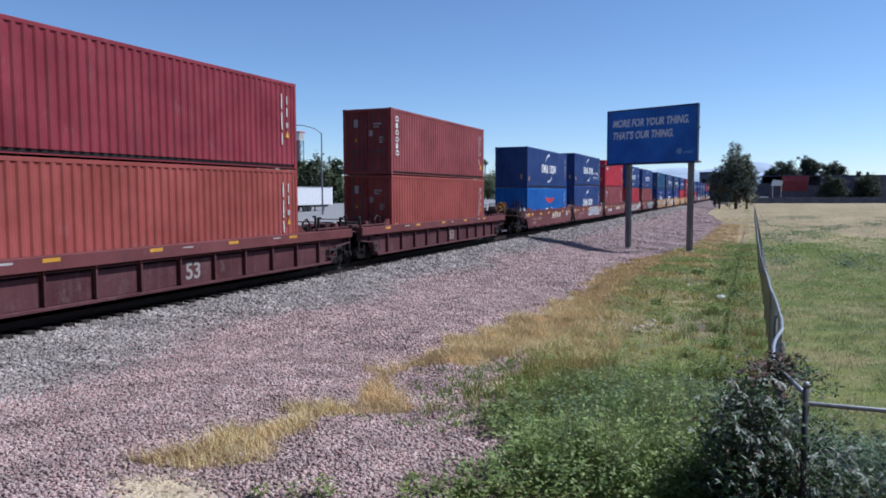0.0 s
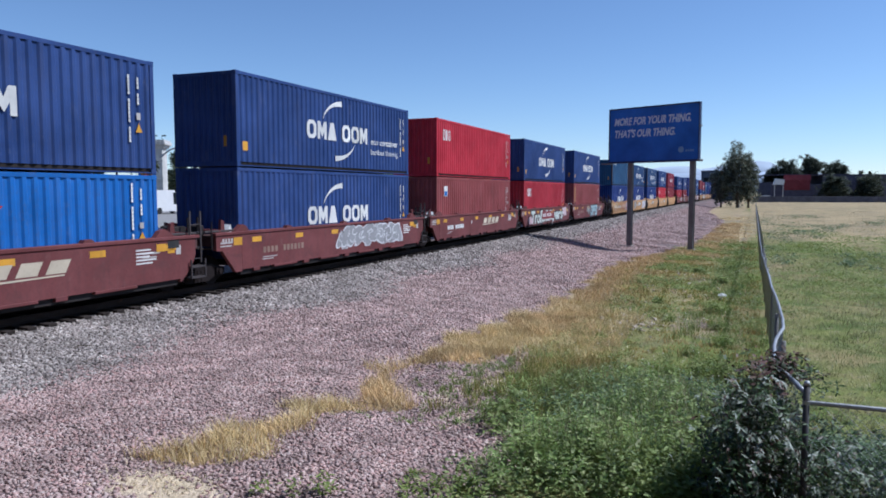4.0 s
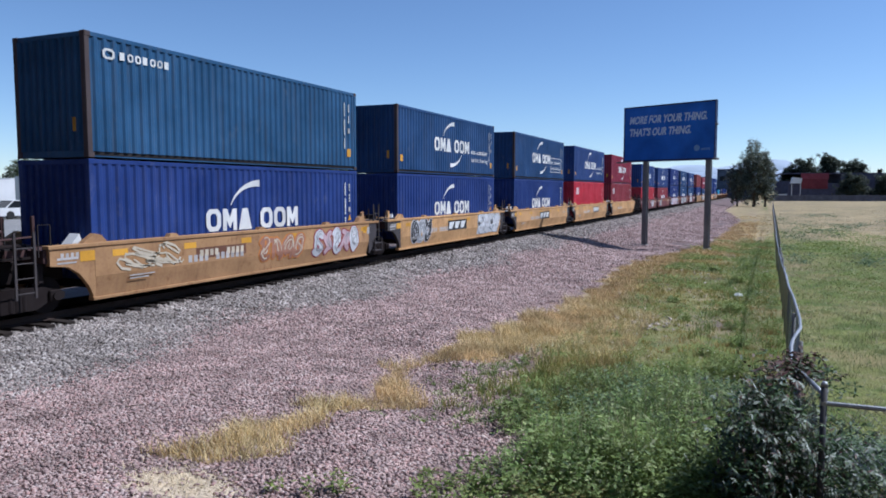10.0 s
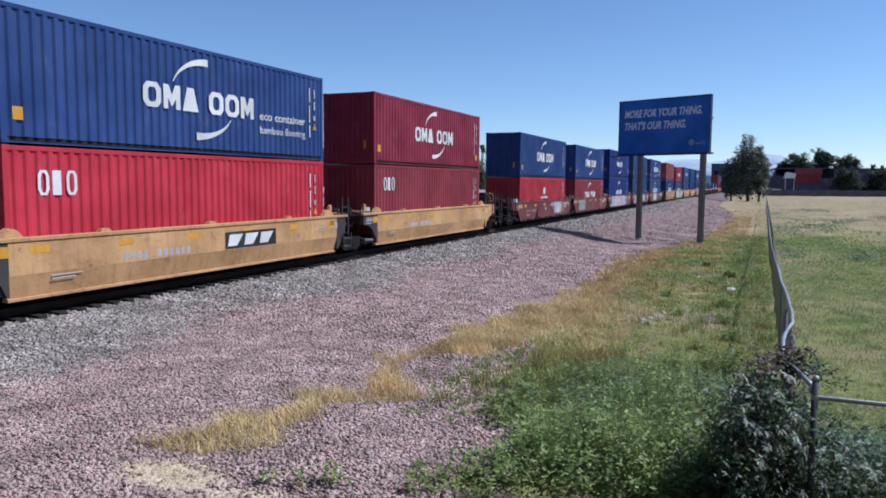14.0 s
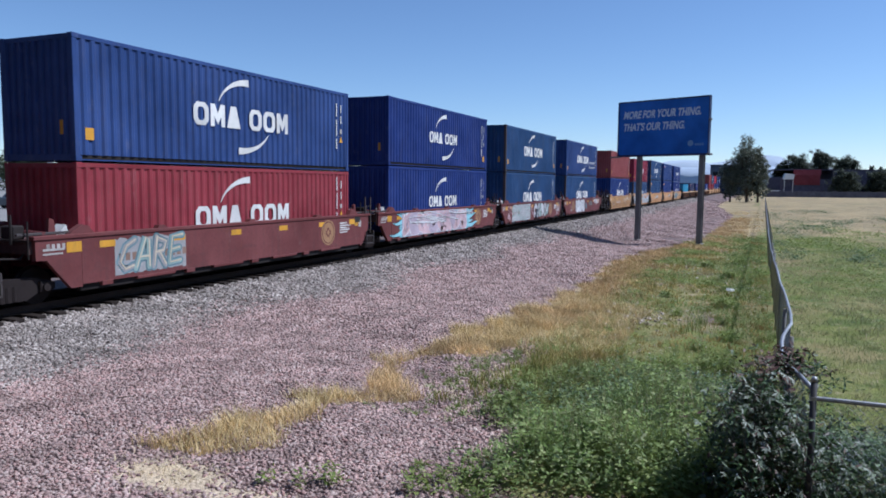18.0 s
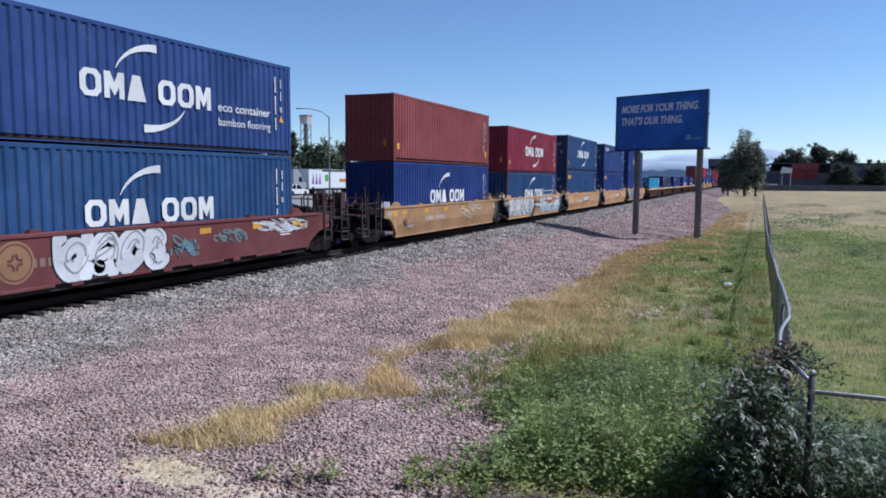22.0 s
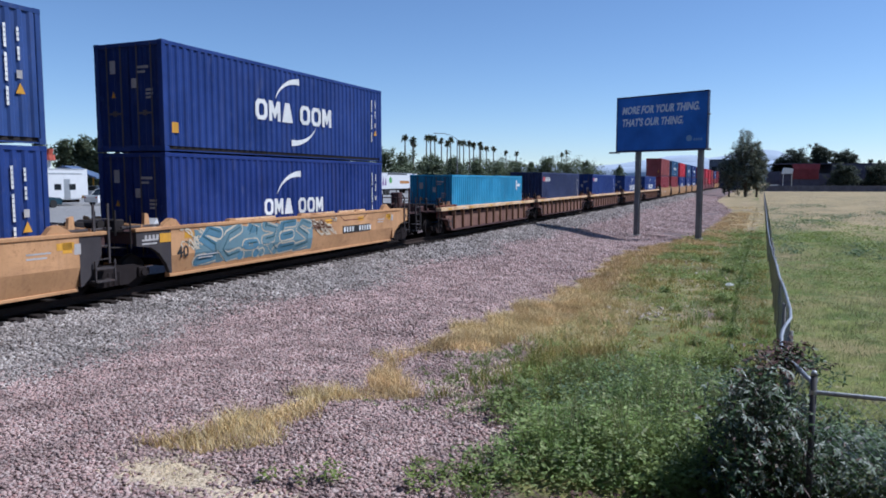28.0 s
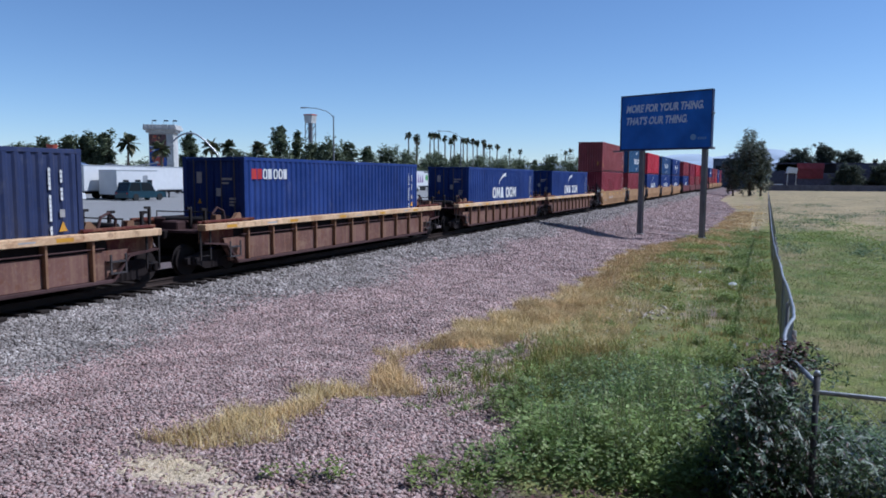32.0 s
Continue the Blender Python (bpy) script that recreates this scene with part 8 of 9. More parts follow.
def vehicle(label, x, y, z, turn, body, long=4.6, high=1.5, van=False, category="car", pickup=False):
    """A parked car: local x is ahead."""
    c = thing("parked_car" if not pickup else "pickup_truck", label, category, "vehicles on the road and lot", at=(x, y, z))
    c.rotation_euler[2] = radians(turn)
    L = long / 2
    prof = [(-L, 0.28), (L, 0.28), (L, 0.72), (L * 0.92, 0.84), (L * 0.45, 0.92), (-L * 0.97, 0.95), (-L, 0.8)]
    solid("body", Geo().prism(prof, "y", -0.88, 0.88), body, c)
    cab = [(-L * 0.95, 0.94), (L * 0.45, 0.92), (L * 0.18, high), (-L * 0.82, high)] if van else [(-L * 0.72, 0.94), (L * 0.45, 0.92), (L * 0.12, high), (-L * 0.45, high)]
    if pickup:
        cab = [(-L * 0.25, 0.94), (L * 0.5, 0.92), (L * 0.3, high), (-L * 0.18, high)]
    if high > 2:                                       # a panel van with closed sides
        solid("cabin", Geo().prism(cab, "y", -0.84, 0.84), body, c)
        for q in (1, -1):
            solid("side_window", Geo().prism([(L * 0.12, 1.0), (L * 0.40, 1.0), (L * 0.22, high - 0.25), (L * 0.10, high - 0.25)], "y", q * 0.842, q * 0.853), GLASS, c)
    else:
        solid("window_band", Geo().prism(cab, "y", -0.74, 0.74), GLASS, c, "dark glass")
        (p0, q0), (p1, q1), (p2, q2), (p3, q3) = cab
        solid("roof", Geo().box(p3 - 0.06, -0.72, high - 0.02, p2 + 0.06, 0.72, high + 0.04, 0.02), body, c)
        for q in (0.70, -0.76):
            for u0, u1 in ((p0, p3), (p1, p2), ((p0 + p1) / 2 - 0.1, (p2 + p3) / 2)):
                solid("pillar", Geo().prism([(u0 - 0.05, 0.94), (u0 + 0.05, 0.94), (u1 + 0.05, high), (u1 - 0.05, high)], "y", q, q + 0.06), body, c)
    for q in (0.6, -0.82):
        solid("headlight", Geo().box(L - 0.04, q, 0.56, L + 0.012, q + 0.22, 0.7), PALE_LAMP, c)
        solid("tail_light", Geo().box(-L - 0.012, q, 0.66, -L + 0.03, q + 0.22, 0.8), RED_MARK, c)
    wheel_round(c, [(a, b, 0.34) for a in (-L * 0.62, L * 0.64) for b in (-0.8, 0.8)])
    return c


def trailer(label, x, y, z, turn, long, high, camper=False):
    t = thing("camper_trailer" if camper else "box_trailer", label, "trailer", "parked trailers", at=(x, y, z))
    t.rotation_euler[2] = radians(turn)
    L = long / 2
    lo = 0.55 if camper else 0.85
    prof = [(-L, lo), (L - (0.6 if camper else 0), lo), (L, lo + (0.9 if camper else 0)), (L, high - 0.25), (L - 0.3, high), (-L, high)] if camper else [(-L, lo), (L, lo), (L, high), (-L, high)]
    solid("body", Geo().prism(prof, "y", -1.2, 1.2), WHITE_BODY, t)
    solid("underframe", Geo().box(-L * 0.9, -0.7, lo - 0.25, L * 0.9, 0.7, lo - 0.01), UNDER, t)
    solid("trim_rail", Geo().box(-L, -1.225, high - 0.1, L - 0.35, -1.202, high - 0.02).box(-L, -1.225, lo + 0.02, L - 0.65, -1.202, lo + 0.1), SILVER_BODY, t)
    wheel_round(t, [(-L * 0.55, a, 0.5 if not camper else 0.36) for a in (-0.95, 0.95)] + [(-L * 0.55 + 1.1, a, 0.5 if not camper else 0.36) for a in (-0.95, 0.95)], 0.5 if not camper else 0.36)
    if camper:
        for a in (-L * 0.6, -L * 0.05, L * 0.5):
            solid("window", Geo().box(a - 0.35, -1.215, lo + 0.9, a + 0.35, -1.203, lo + 1.45), GLASS, t)
        solid("door", Geo().box(L * 0.18, -1.215, lo + 0.1, L * 0.18 + 0.65, -1.203, lo + 1.9), SILVER_BODY, t)
    else:
        solid("landing_leg", Geo().box(L * 0.6, -0.8, 0.0, L * 0.6 + 0.12, -0.68, lo).box(L * 0.6, 0.68, 0.0, L * 0.6 + 0.12, 0.8, lo), UNDER, t)
    return t


def tractor(label, x, y, z, body, h=1.0):
    """A truck cab with a hood, a sleeper box and six wheels; local x is ahead."""
    c = thing("truck_tractor", label, "truck", "traffic on the road", at=(x, y, z))
    c.rotation_euler[2] = radians(90)
    solid("hood", Geo().prism([(1.2, 0.6), (3.0, 0.6), (3.1, 1.2), (2.9, 1.65), (1.2, 1.95)], "y", -0.95, 0.95), body, c)
    solid("cab", Geo().prism([(-1.2, 0.7), (1.22, 0.7), (1.22, 1.95), (0.75, 2.75), (-0.2, 2.75 + 0.8 * h), (-1.2, 2.75 + 0.85 * h)], "y", -1.15, 1.15), body, c)
    for s in (1, -1):
        solid("side_window", Geo().prism([(0.05, 1.85), (1.05, 1.85), (0.68, 2.55), (0.05, 2.55)], "y", s * 1.152, s * 1.165), GLASS, c)
        solid("fuel_tank", Geo().tube((-0.6, s * 1.0, 0.65), (0.9, s * 1.0, 0.65), 0.32, 12), SILVER_BODY, c)
    solid("windscreen", Geo().prism([(1.235, 1.97), (0.775, 2.74), (0.79, 2.76), (1.25, 1.99)], "y", -0.95, 0.95), GLASS, c)
    solid("chassis", Geo().box(-3.4, -0.45, 0.55, -1.2, 0.45, 0.85), UNDER, c)
    wheel_round(c, [(a, b, 0.5) for a in (2.2, -1.7, -2.9) for b in (-0.95, 0.95)], 0.5, 0.3)
    return c


TRAFFIC = []       # (object, lane, place along the road at the start, speed, height)
ROAD = 1.15


def drive(ob, lane, y, v=3.4, z=ROAD):
    TRAFFIC.append((ob, lane, y, v, z))
    return ob


def white_car(words, lane, y, body=None, long=4.6, high=1.5, van=False, v=3.4, pickup=False):
    drive(vehicle(words, lane, y, ROAD, 90, body or WHITE_BODY, long, high, van, "car", pickup), lane, y, v)


drive(trailer("long white box trailer rolling along the road", -62.3, -49.8, ROAD, 90, 14.5, 3.45), -62.3, -49.8)
drive(trailer("white camper trailer towed along the road", -59.2, -14.7, ROAD, 90, 5.6, 3.0, True), -59.2, -14.7, 2.2)
white_car("dark teal minivan driving along the road", -56, -38.8, BLUE_BODY, 4.8, 1.75, True, 2.9)
drive(trailer("white truck box behind a cab", -60, 37.0, ROAD, 90, 9.0, 3.4), -60, 37.0)
drive(tractor("low white truck cab under a box body", -60, 41.5, ROAD, WHITE_BODY, -0.1), -60, 41.5)
white_car("white panel van driving along the road", -57, 46.2, None, 5.6, 2.5, True)
white_car("white car driving along the road", -57, 50.6)
white_car("dark blue car driving along the road", -57, 60.7, plain("dark_blue_vehicle_paint", (0.02, 0.03, 0.16), 0.3, 0.1, 0.1))
white_car("white car driving along the road", -57, 66)
white_car("silver car driving along the road", -57, 71.5, SILVER_BODY)
white_car("white panel van driving along the road", -57, 77.7, None, 5.4, 2.2, True)
drive(trailer("white box trailer rolling along the road", -57, 87.5, ROAD, 90, 9, 3.4), -57, 87.5)
big = drive(trailer("white box trailer with green and purple marks", -60, 20.4, ROAD, 90, 13.4, 3.7), -60, 20.4)
solid("brand_mark", Geo().tube((-2.0, -1.203, 2.4), (-2.0, -1.21, 2.4), 0.55, 18), paint("trailer_green", (0.10, 0.36, 0.08)), big, "green disc")
for k in range(3):
    solid("brand_mark", Geo().add([(-6.0 + 0.9 * k, -1.21, 1.5), (-5.3 + 0.9 * k, -1.21, 1.5), (-5.6 + 0.9 * k, -1.21, 3.2)], [(0, 1, 2)]), paint("trailer_purple", (0.24, 0.12, 0.30)), big, "purple wedge")
solid("brand_mark", Geo().box(1.6, -1.212, 1.8, 5.4, -1.203, 2.3), paint("trailer_ochre", (0.5, 0.22, 0.05)), big, "ochre band")
solid("brand_mark", Geo().box(-3.2, -1.212, 3.35, 4.6, -1.203, 3.6), BLACK_MARK, big, "dark line of marking")
drive(tractor("white truck cab pulling a box trailer", -60, 29.6, ROAD, WHITE_BODY), -60, 29.6)
drive(tractor("grey-white truck cab pulling a box trailer", -60, 11.2, ROAD, SILVER_BODY), -60, 11.2)
drive(trailer("short white box trailer behind a truck cab", -60, 4.8, ROAD, 90, 7.0, 3.4), -60, 4.8)
drive(tractor("white truck cab on the road", -60, -1.6, ROAD, WHITE_BODY), -60, -1.6)
white_car("white car driving along the road", -57, 7.3)
white_car("white car driving along the road", -57, -8.6)
white_car("white car driving along the road", -57, -13.4, None, 4.8, 1.7, True)
drive(tractor("white truck cab on the road", -63.2, -36.3, ROAD, WHITE_BODY), -63.2, -36.3, 4.2)
white_car("grey car driving along the road", -57, -18.4, GREY_BODY)
for k, y in enumerate((-27.6, -33.4, -43.5, -63.4, -69.0)):
    white_car("white car driving along the road", -57, y, None, 4.6, (1.5, 1.75, 1.5, 1.5, 1.7)[k], k == 1)
white_car("white pickup truck driving along the road", -57, -38.4, None, 5.4, 1.8, False, 3.4, True)
for k, (x, y) in enumerate(((-76, 78.5), (-81, 71), (-86, 80.5), (-92, 76), (-71, 96), (-74, 90), (-70, 104))):
    vehicle("dark car parked in a lot" if k in (2, 5) else "white car parked in a lot", x, y, 1.2, 18 + 7 * k, WHITE_BODY if k not in (2, 5) else GREY_BODY, 4.6, 1.5, k % 2 == 1)

PYLON = paint("pylon_stucco", (0.62, 0.60, 0.56), rough=0.85, dirt=0.2, streak=0.3)
SIGN_BLUE = paint("pylon_sign_blue", (0.06, 0.12, 0.36), dirt=0.1)
SIGN_RED = paint("pylon_sign_red", (0.5, 0.10, 0.06), dirt=0.1)


def pylon():
    p = thing("sign_tower", "pale stucco sign tower with a blue and red panel", "sign tower", at=(-105.8, 108, 0.8))
    p.rotation_euler[2] = radians(28)
    solid("shaft", Geo().box(-2.3, -1.6, 0, 2.3, 1.6, 11.0, 0.05), PYLON, p)
    solid("cornice", Geo().box(-2.7, -2.0, 11.0, 2.7, 2.0, 11.5, 0.05).box(-3.1, -2.4, 11.5, 3.1, 2.4, 12.1, 0.08).box(-2.9, -2.2, 12.1, 2.9, 2.2, 12.5, 0.05), PYLON, p)
    solid("sign_panel", Geo().box(-2.2, -1.66, 0.8, 1.0, -1.603, 8.3), SIGN_BLUE, p, "blue sign panel")
    solid("sign_panel", Geo().box(-1.5, -1.71, 5.4, 0.4, -1.663, 6.4).box(-0.8, -1.71, 4.8, 0.2, -1.663, 5.4), SIGN_RED, p, "red sign shapes")
    solid("sign_panel", Geo().box(-2.2, -1.66, 8.6, 1.0, -1.603, 10.7), paint("pylon_sign_brown", (0.16, 0.08, 0.07)), p, "brown sign panel")
    for k in range(9):
        solid("dentil", Geo().box(-2.95 + 0.69 * k, -2.55, 11.6, -2.6 + 0.69 * k, -2.405, 12.5), PYLON, p)
    for z in (2.2, 5.0, 8.35):
        solid("band", Geo().box(1.05, -1.75, z, 2.4, -1.605, z + 0.35), PYLON, p)
    rng = random.Random(77)
    inks = [SIGN_RED, SIGN_BLUE, YELLOW_MARK, BLACK_MARK, WHITE, BOX["bright"]]
    for k in range(26):
        a, b = rng.uniform(-2.1, 0.4), rng.uniform(3.2, 7.6)
        solid("picture_patch", Geo().box(a, -1.70 - 0.002 * k, b, a + rng.uniform(0.25, 0.6), -1.664, b + rng.uniform(0.2, 0.7)), inks[k % 6], p)
    for k in range(10):
        a, b = rng.uniform(-2.1, 0.3), rng.uniform(8.8, 10.2)
        solid("picture_patch", Geo().box(a, -1.70 - 0.002 * k, b, a + rng.uniform(0.2, 0.6), -1.664, b + rng.uniform(0.15, 0.4)), (BLACK_MARK, CAR["flat"], SIGN_RED)[k % 3], p)
    for a in (-2.0, 0.2, 1.9):
        solid("mast", Geo().tube((a, 0, 12.5), (a, 0, 13.5), 0.05, 5), POLE, p)
        solid("pennant", Geo().box(a, -0.02, 13.25, a + 0.8, 0.02, 13.5), BLACK_MARK, p)


pylon()


def arch():
    a = thing("entrance_arch", "curved pale steel arch beside the sign tower", "arch", at=(-94.5, 104, 1.0))
    a.rotation_euler[2] = radians(24)
    pts = [(-4.2 + 8.4 * i / 14, 0, 6.5 + 3.9 * math.sin(math.pi * (0.18 + 0.82 * i / 14))) for i in range(15)]
    solid("rib", Geo().pipe(pts, 0.16, 7), GALV, a)
    solid("leg", Geo().tube((pts[-1][0], 0, -0.3), pts[-1], 0.16, 7), GALV, a)


arch()


def lookout():
    t = thing("lookout_tower", "slim lattice tower with a pale cabin on top", "tower", at=(-148.5, 222, 1.3))
    g = Geo()
    for sx in (-1.3, 1.3):
        for sy in (-1.3, 1.3):
            g.tube((sx, sy, -0.3), (sx, sy, 21.5), 0.14, 6)
    for z in range(0, 21, 3):
        for s in (-1.3, 1.3):
            g.tube((-1.3, s, z), (1.3, s, z + 3), 0.08, 4).tube((s, -1.3, z), (s, 1.3, z + 3), 0.08, 4).tube((-1.3, s, z + 3), (1.3, s, z + 3), 0.08, 4)
    solid("lattice", g, POLE, t)
    solid("lift_shaft", Geo().box(-0.55, -0.55, 0.0, 0.55, 0.55, 21.4), paint("tower_cladding", (0.2, 0.18, 0.19)), t)
    solid("top_cabin", Geo().prism([(-1.4, 21.5), (1.4, 21.5), (1.7, 24.2), (-1.7, 24.2)], "y", -1.5, 1.5), PYLON, t)
    solid("roof", Geo().box(-1.8, -1.6, 24.2, 1.8, 1.6, 24.6), SIGN_RED, t)


lookout()


def street_lamp(x, y, turn, z=1.2, high=9.9):
    s = thing("street_lamp", "tall grey street lamp with a curved arm", "street lamp", "street lamps", at=(x, y, z))
    s.rotation_euler[2] = radians(turn)
    solid("pole", Geo().tube((0, 0, -0.3), (0, 0, high), 0.12, 8, 0.07), POLE, s)
    solid("arm", Geo().pipe([(0, 0, high - 0.1), (-0.8, 0, high + 0.55), (-2.2, 0, high + 0.95), (-3.4, 0, high + 1.0)], 0.05, 6), POLE, s)
    solid("lamp_head", Geo().box(-4.1, -0.15, high + 0.92, -3.3, 0.15, high + 1.07, 0.04), GALV, s)


street_lamp(-48.9, 78.2, 22)
street_lamp(-47.6, 117, 20, high=9.4)
street_lamp(-92, 60, 30, high=6)


def play_shade():
    p = thing("shade_canopy", "blue pitched shade canopy on yellow posts", "canopy", at=(-82.5, 68.5, 1.2))
    p.rotation_euler[2] = radians(25)
    solid("roof", Geo().prism([(-4.2, 2.5), (0, 3.9), (4.2, 2.5), (4.2, 2.7), (0, 4.15), (-4.2, 2.7)], "y", -2, 2), paint("canopy_blue", (0.10, 0.15, 0.26)), p)
    g = Geo()
    for x in (-2.2, 0, 2.2):
        for y in (-1.6, 1.6):
            g.tube((x, y, -0.2), (x, y, 3.1), 0.1, 6)
    solid("post", g, YELLOW_MARK, p)
    b = Geo()
    for a, c in (((5.6, 0, -0.2), (7.4, 0, 3.6)), ((9, 0, -0.2), (7.4, 0, 3.6)), ((7.4, 0, 3.6), (4, 0, 3.9)), ((7.4, 0, 3.6), (11, 0, 4.1))):
        b.tube(a, c, 0.09, 6)
    solid("side_truss", b, GALV, p)
    r = thing("ride_tower", "small red and white ride tower", "tower", at=(-96, 76, 1.2))
    solid("column", Geo().tube((0, 0, -0.2), (0, 0, 5.2), 0.35, 8), WHITE_BODY, r)
    solid("head", Geo().tube((0, 0, 5.2), (0, 0, 6.0), 1.0, 10, 0.9).tube((0, 0, 6.0), (0, 0, 6.9), 0.6, 10, 0.8), SIGN_RED, r)


play_shade()


# ---------------------------------------------------------------- right-hand distance
SHOP_RED = paint("shop_red_wall", (0.20, 0.022, 0.032), dirt=0.2)
SHOP_GREY = paint("shop_grey_wall", (0.075, 0.075, 0.125), dirt=0.2, rough=0.8)
LOWWALL = paint("block_wall", (0.12, 0.118, 0.15), dirt=0.3, rough=0.9)


def shops():
    w = thing("boundary_wall", "low grey block wall at the end of the field", "wall", kind="structure")
    piece = mesh("block_panel", lambda: Geo().box(0.02, -0.1, -1.2, 5.98, 0.1, 1.75, 0.02).box(-0.2, -0.2, -1.2, 0.2, 0.2, 1.9, 0.02), LOWWALL)
    for i in range(24):
        part("block_panel", piece, w, at=(2 + 6 * i, 300 + 1.5 * i, 0))
    s = thing("shop_building", "long low shop with a red front and grey walls", "building", at=(0, 328, 0))
    s.rotation_euler[2] = radians(14)
    solid("wall", Geo().box(9, 0, -0.5, 17.0, 20, 7.4), SHOP_GREY, s)
    solid("wall", Geo().box(17.0, 0, -0.5, 29, 20, 6.5).box(29, 0, -0.5, 85, 20, 10.3), SHOP_GREY, s)
    solid("red_front", Geo().box(14.0, -0.4, 4.2, 24.0, -0.03, 8.2), SHOP_RED, s, "dark red shop front")
    solid("awning", Geo().prism([(-0.7, 8.2), (-0.03, 8.2), (-0.03, 10.4), (-0.6, 10.4)], "x", 13.8, 24.2), paint("awning_red", (0.26, 0.035, 0.05), dirt=0.3), s, "dull red awning")
    solid("roof", Geo().box(8.8, -0.2, 10.3, 85.2, 20.2, 10.6), SHOP_GREY, s)
    solid("canopy", Geo().prism([(9.4, 6.4), (13.4, 6.4), (13.7, 8.4), (10.2, 8.9)], "y", -2.2, -0.45).box(9.8, -2.0, -0.5, 10.0, -1.8, 6.4).box(13.1, -2.0, -0.5, 13.3, -1.8, 6.4), WHITE_BODY, s, "white canopy on posts")
    for a in range(6):
        solid("window", Geo().box(30.5 + 8 * a, -0.06, 0.6, 35.5 + 8 * a, -0.01, 3.4), GLASS, s)
    b = thing("warehouse", "blue-grey warehouse behind the lone tree", "building", at=(-18.6, 330, 0))
    solid("wall", Geo().box(0, 0, -0.5, 14, 18, 12.2), paint("warehouse_wall", (0.06, 0.085, 0.13)), b)
    solid("roof", Geo().box(-0.2, -0.2, 12.2, 14.2, 18.2, 12.5), SHOP_GREY, b)
    for a in range(4):
        solid("window", Geo().box(1 + 3.3 * a, -0.05, 7.5, 3.2 + 3.3 * a, -0.01, 9.5), GLASS, b)
    vehicle("white van parked by the shops", 7.2, 306, -0.2, 12, WHITE_BODY, 5.6, 2.3, True, "van")
    vehicle("white car parked by the shops", 14.5, 309, -0.2, 12, WHITE_BODY, 4.6, 1.5)
    for k in range(5):
        vehicle("dark car parked by the shops", 20 + 5.5 * k, 313 + k, -0.2, 12 + 5 * k, GREY_BODY if k % 2 else BLUE_BODY, 4.6, 1.5)


shops()


def mountains():
    """Two far ridges of dry rock; the haze of distance is put into their pale colours."""
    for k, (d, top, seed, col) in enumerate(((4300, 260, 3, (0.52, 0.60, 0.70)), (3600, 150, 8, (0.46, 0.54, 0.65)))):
        vs, fs = [], []
        n = 160
        for i in range(n):
            a = radians(-75 + 150 * i / (n - 1))
            z = top * (0.45 + 0.35 * noise.noise((i * 0.06, seed, 0)) + 0.2 * noise.noise((i * 0.23, seed, 1)) + 0.08 * noise.noise((i * 0.7, seed, 2)))
            z *= 0.55 + 0.6 * math.exp(-((i - n * 0.50) / 14) ** 2)
            x, y = math.sin(a) * d, math.cos(a) * d
            vs += [(x, y, -20), (x * 1.0, y * 1.0, max(2, z * 0.55)), (x * 1.08, y * 1.08, max(3, z))]
        for i in range(n - 1):
            b = 3 * i
            fs += [(b, b + 3, b + 4, b + 1), (b + 1, b + 4, b + 5, b + 2)]
        tagged(new("mountains", big_mesh("mountains", vs, fs, plain("hazed_mountain_rock_%d" % k, col, 1.0, 0, 0.12, 0.004, 0.0), True)), "distant hazy mountain ridge", "mountains", kind="structure")


mountains()

# litter and pale stones on the verge
PAPER = plain("white_paper", (0.75, 0.75, 0.74), 0.8, 0, 0.05)


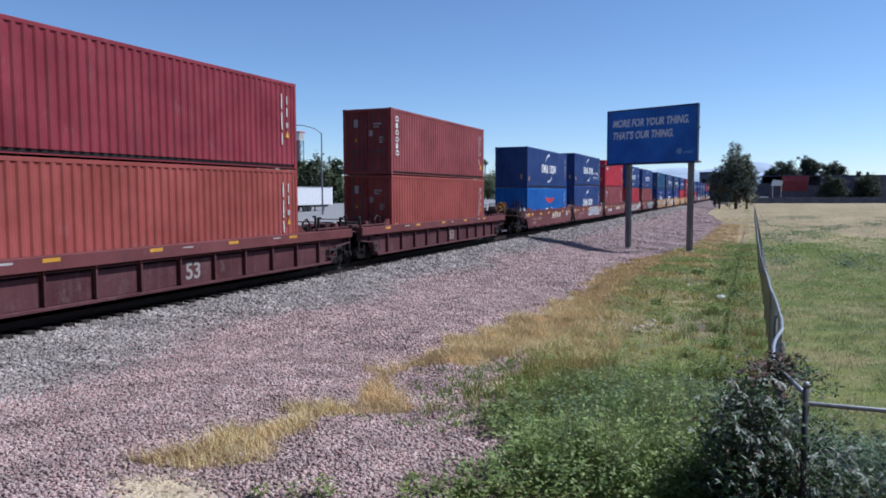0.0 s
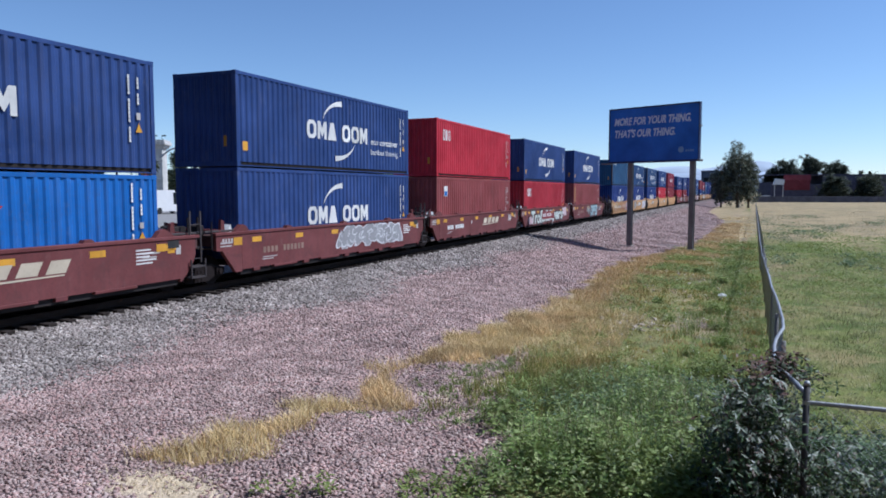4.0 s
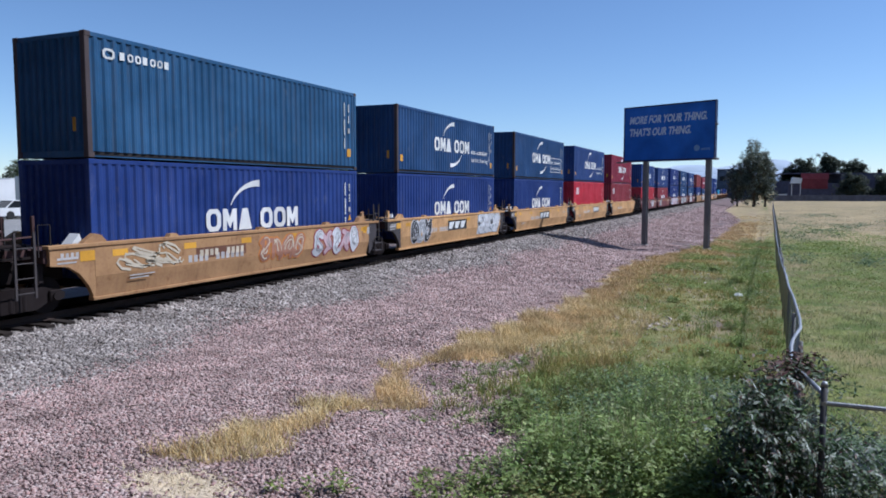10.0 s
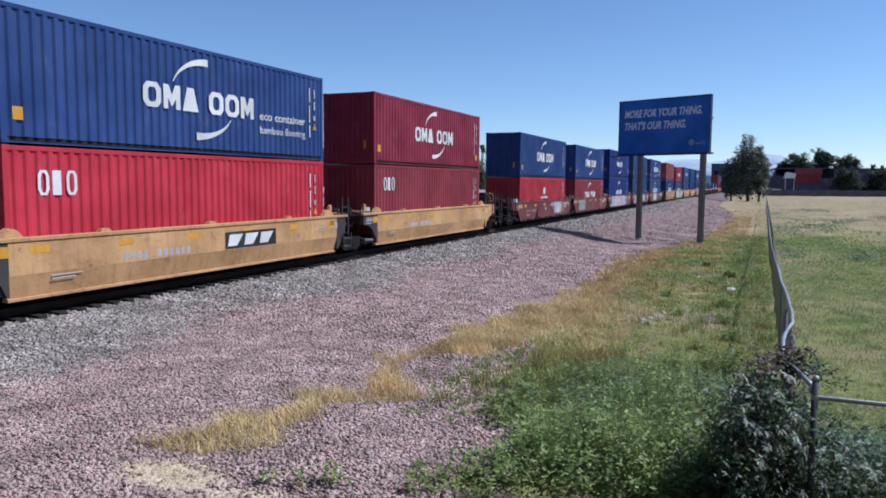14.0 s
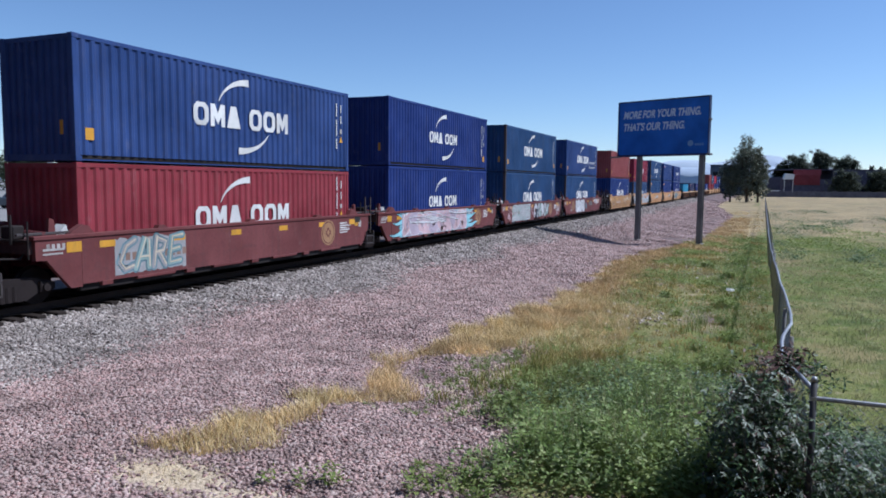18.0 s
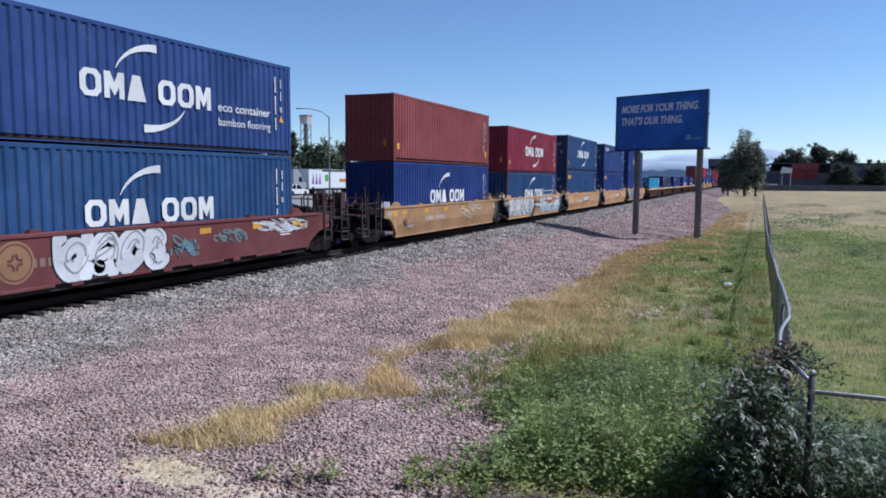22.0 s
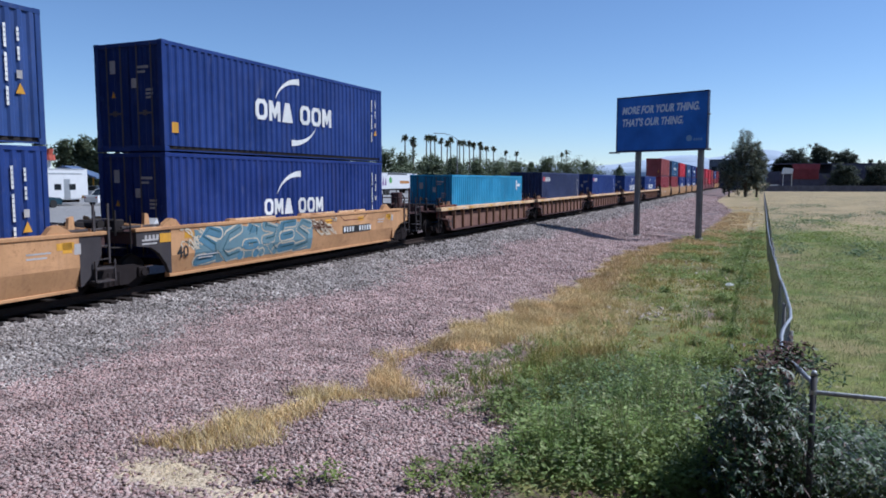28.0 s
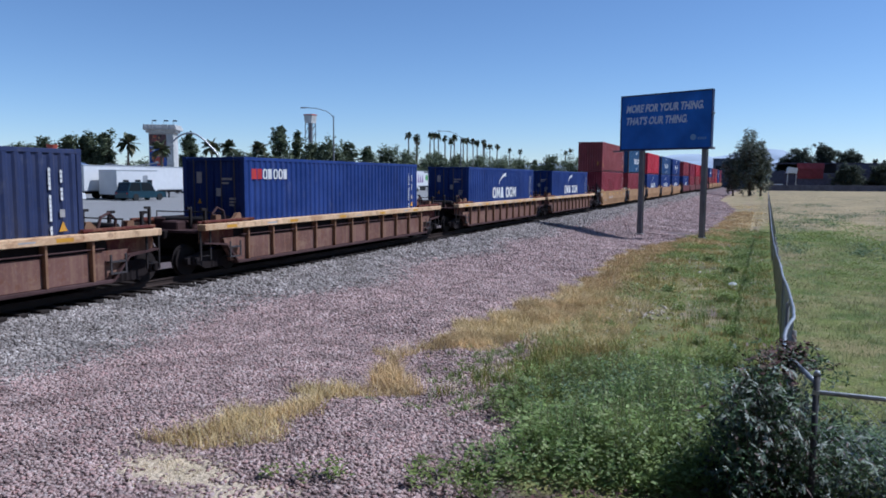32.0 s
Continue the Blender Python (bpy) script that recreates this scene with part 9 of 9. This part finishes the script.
def litter():
    g = Geo()
    g.add([(-0.22, -0.12, 0.03), (0.1, -0.16, 0.05), (0.24, 0.04, 0.12), (0.02, 0.16, 0.05), (-0.2, 0.1, 0.14), (0.0, 0.0, 0.2), (-0.22, -0.12, 0.0), (0.1, -0.16, 0.0), (0.24, 0.04, 0.01), (0.02, 0.16, 0.0), (-0.2, 0.1, 0.01)],
          [(0, 1, 5), (1, 2, 5), (2, 3, 5), (3, 4, 5), (4, 0, 5), (0, 6, 7, 1), (1, 7, 8, 2), (2, 8, 9, 3), (3, 9, 10, 4), (4, 10, 6, 0)])
    o = solid("crumpled_paper", g, PAPER)
    o.scale = (0.6, 0.6, 0.6)
    o.location = (-0.7, 26.2, float(lie(-0.7, 26.2)) + 0.05)
    tagged(o, "crumpled white paper lying in the grass", "litter")
    x = np.concatenate([RNG.normal(-2.9, 0.5, 200), RNG.normal(-2.2, 1.1, 90)])
    y = np.concatenate([RNG.normal(20.0, 1.0, 200), RNG.normal(30, 3.5, 90)])
    pebbles("pale_stones", "pale stones scattered in the grass", x, y, RNG.uniform(0.05, 0.12, len(x)), island("pale_stone", [(0.50, 0.42, 0.35), (0.62, 0.54, 0.46), (0.46, 0.38, 0.30)]))
    x, y = RNG.uniform(-13, -5, 60), RNG.uniform(7, 24, 60)
    g = Geo()
    for a, b in zip(x, y):
        t, L = RNG.uniform(0, 3.14), RNG.uniform(0.1, 0.4)
        z = float(lie(a, b)) + 0.035
        g.tube((a, b, z), (a + L * math.cos(t), b + L * math.sin(t), z + 0.01), 0.008, 4)
    o = solid("dry_twigs", g, BARK)
    tagged(o, "dark dry twigs lying on the gravel", "twigs", kind="stuff")


litter()


# ---------------------------------------------------------------- what moves
def motions():
    times = [2.0 * i for i in range(17)]
    for ob, y, z in ROLLING:
        walk(ob, [(t, pose(TRACK_X, y - 11.853 * t - 0.01925 * t * t, RAIL_Z + z)) for t in times])
    for ob, lane, y, v, z in TRAFFIC:
        walk(ob, [(t, pose(lane, y + v * t, z, 0, 0, 90)) for t in (0.0, 16.0, 32.0)])


motions()
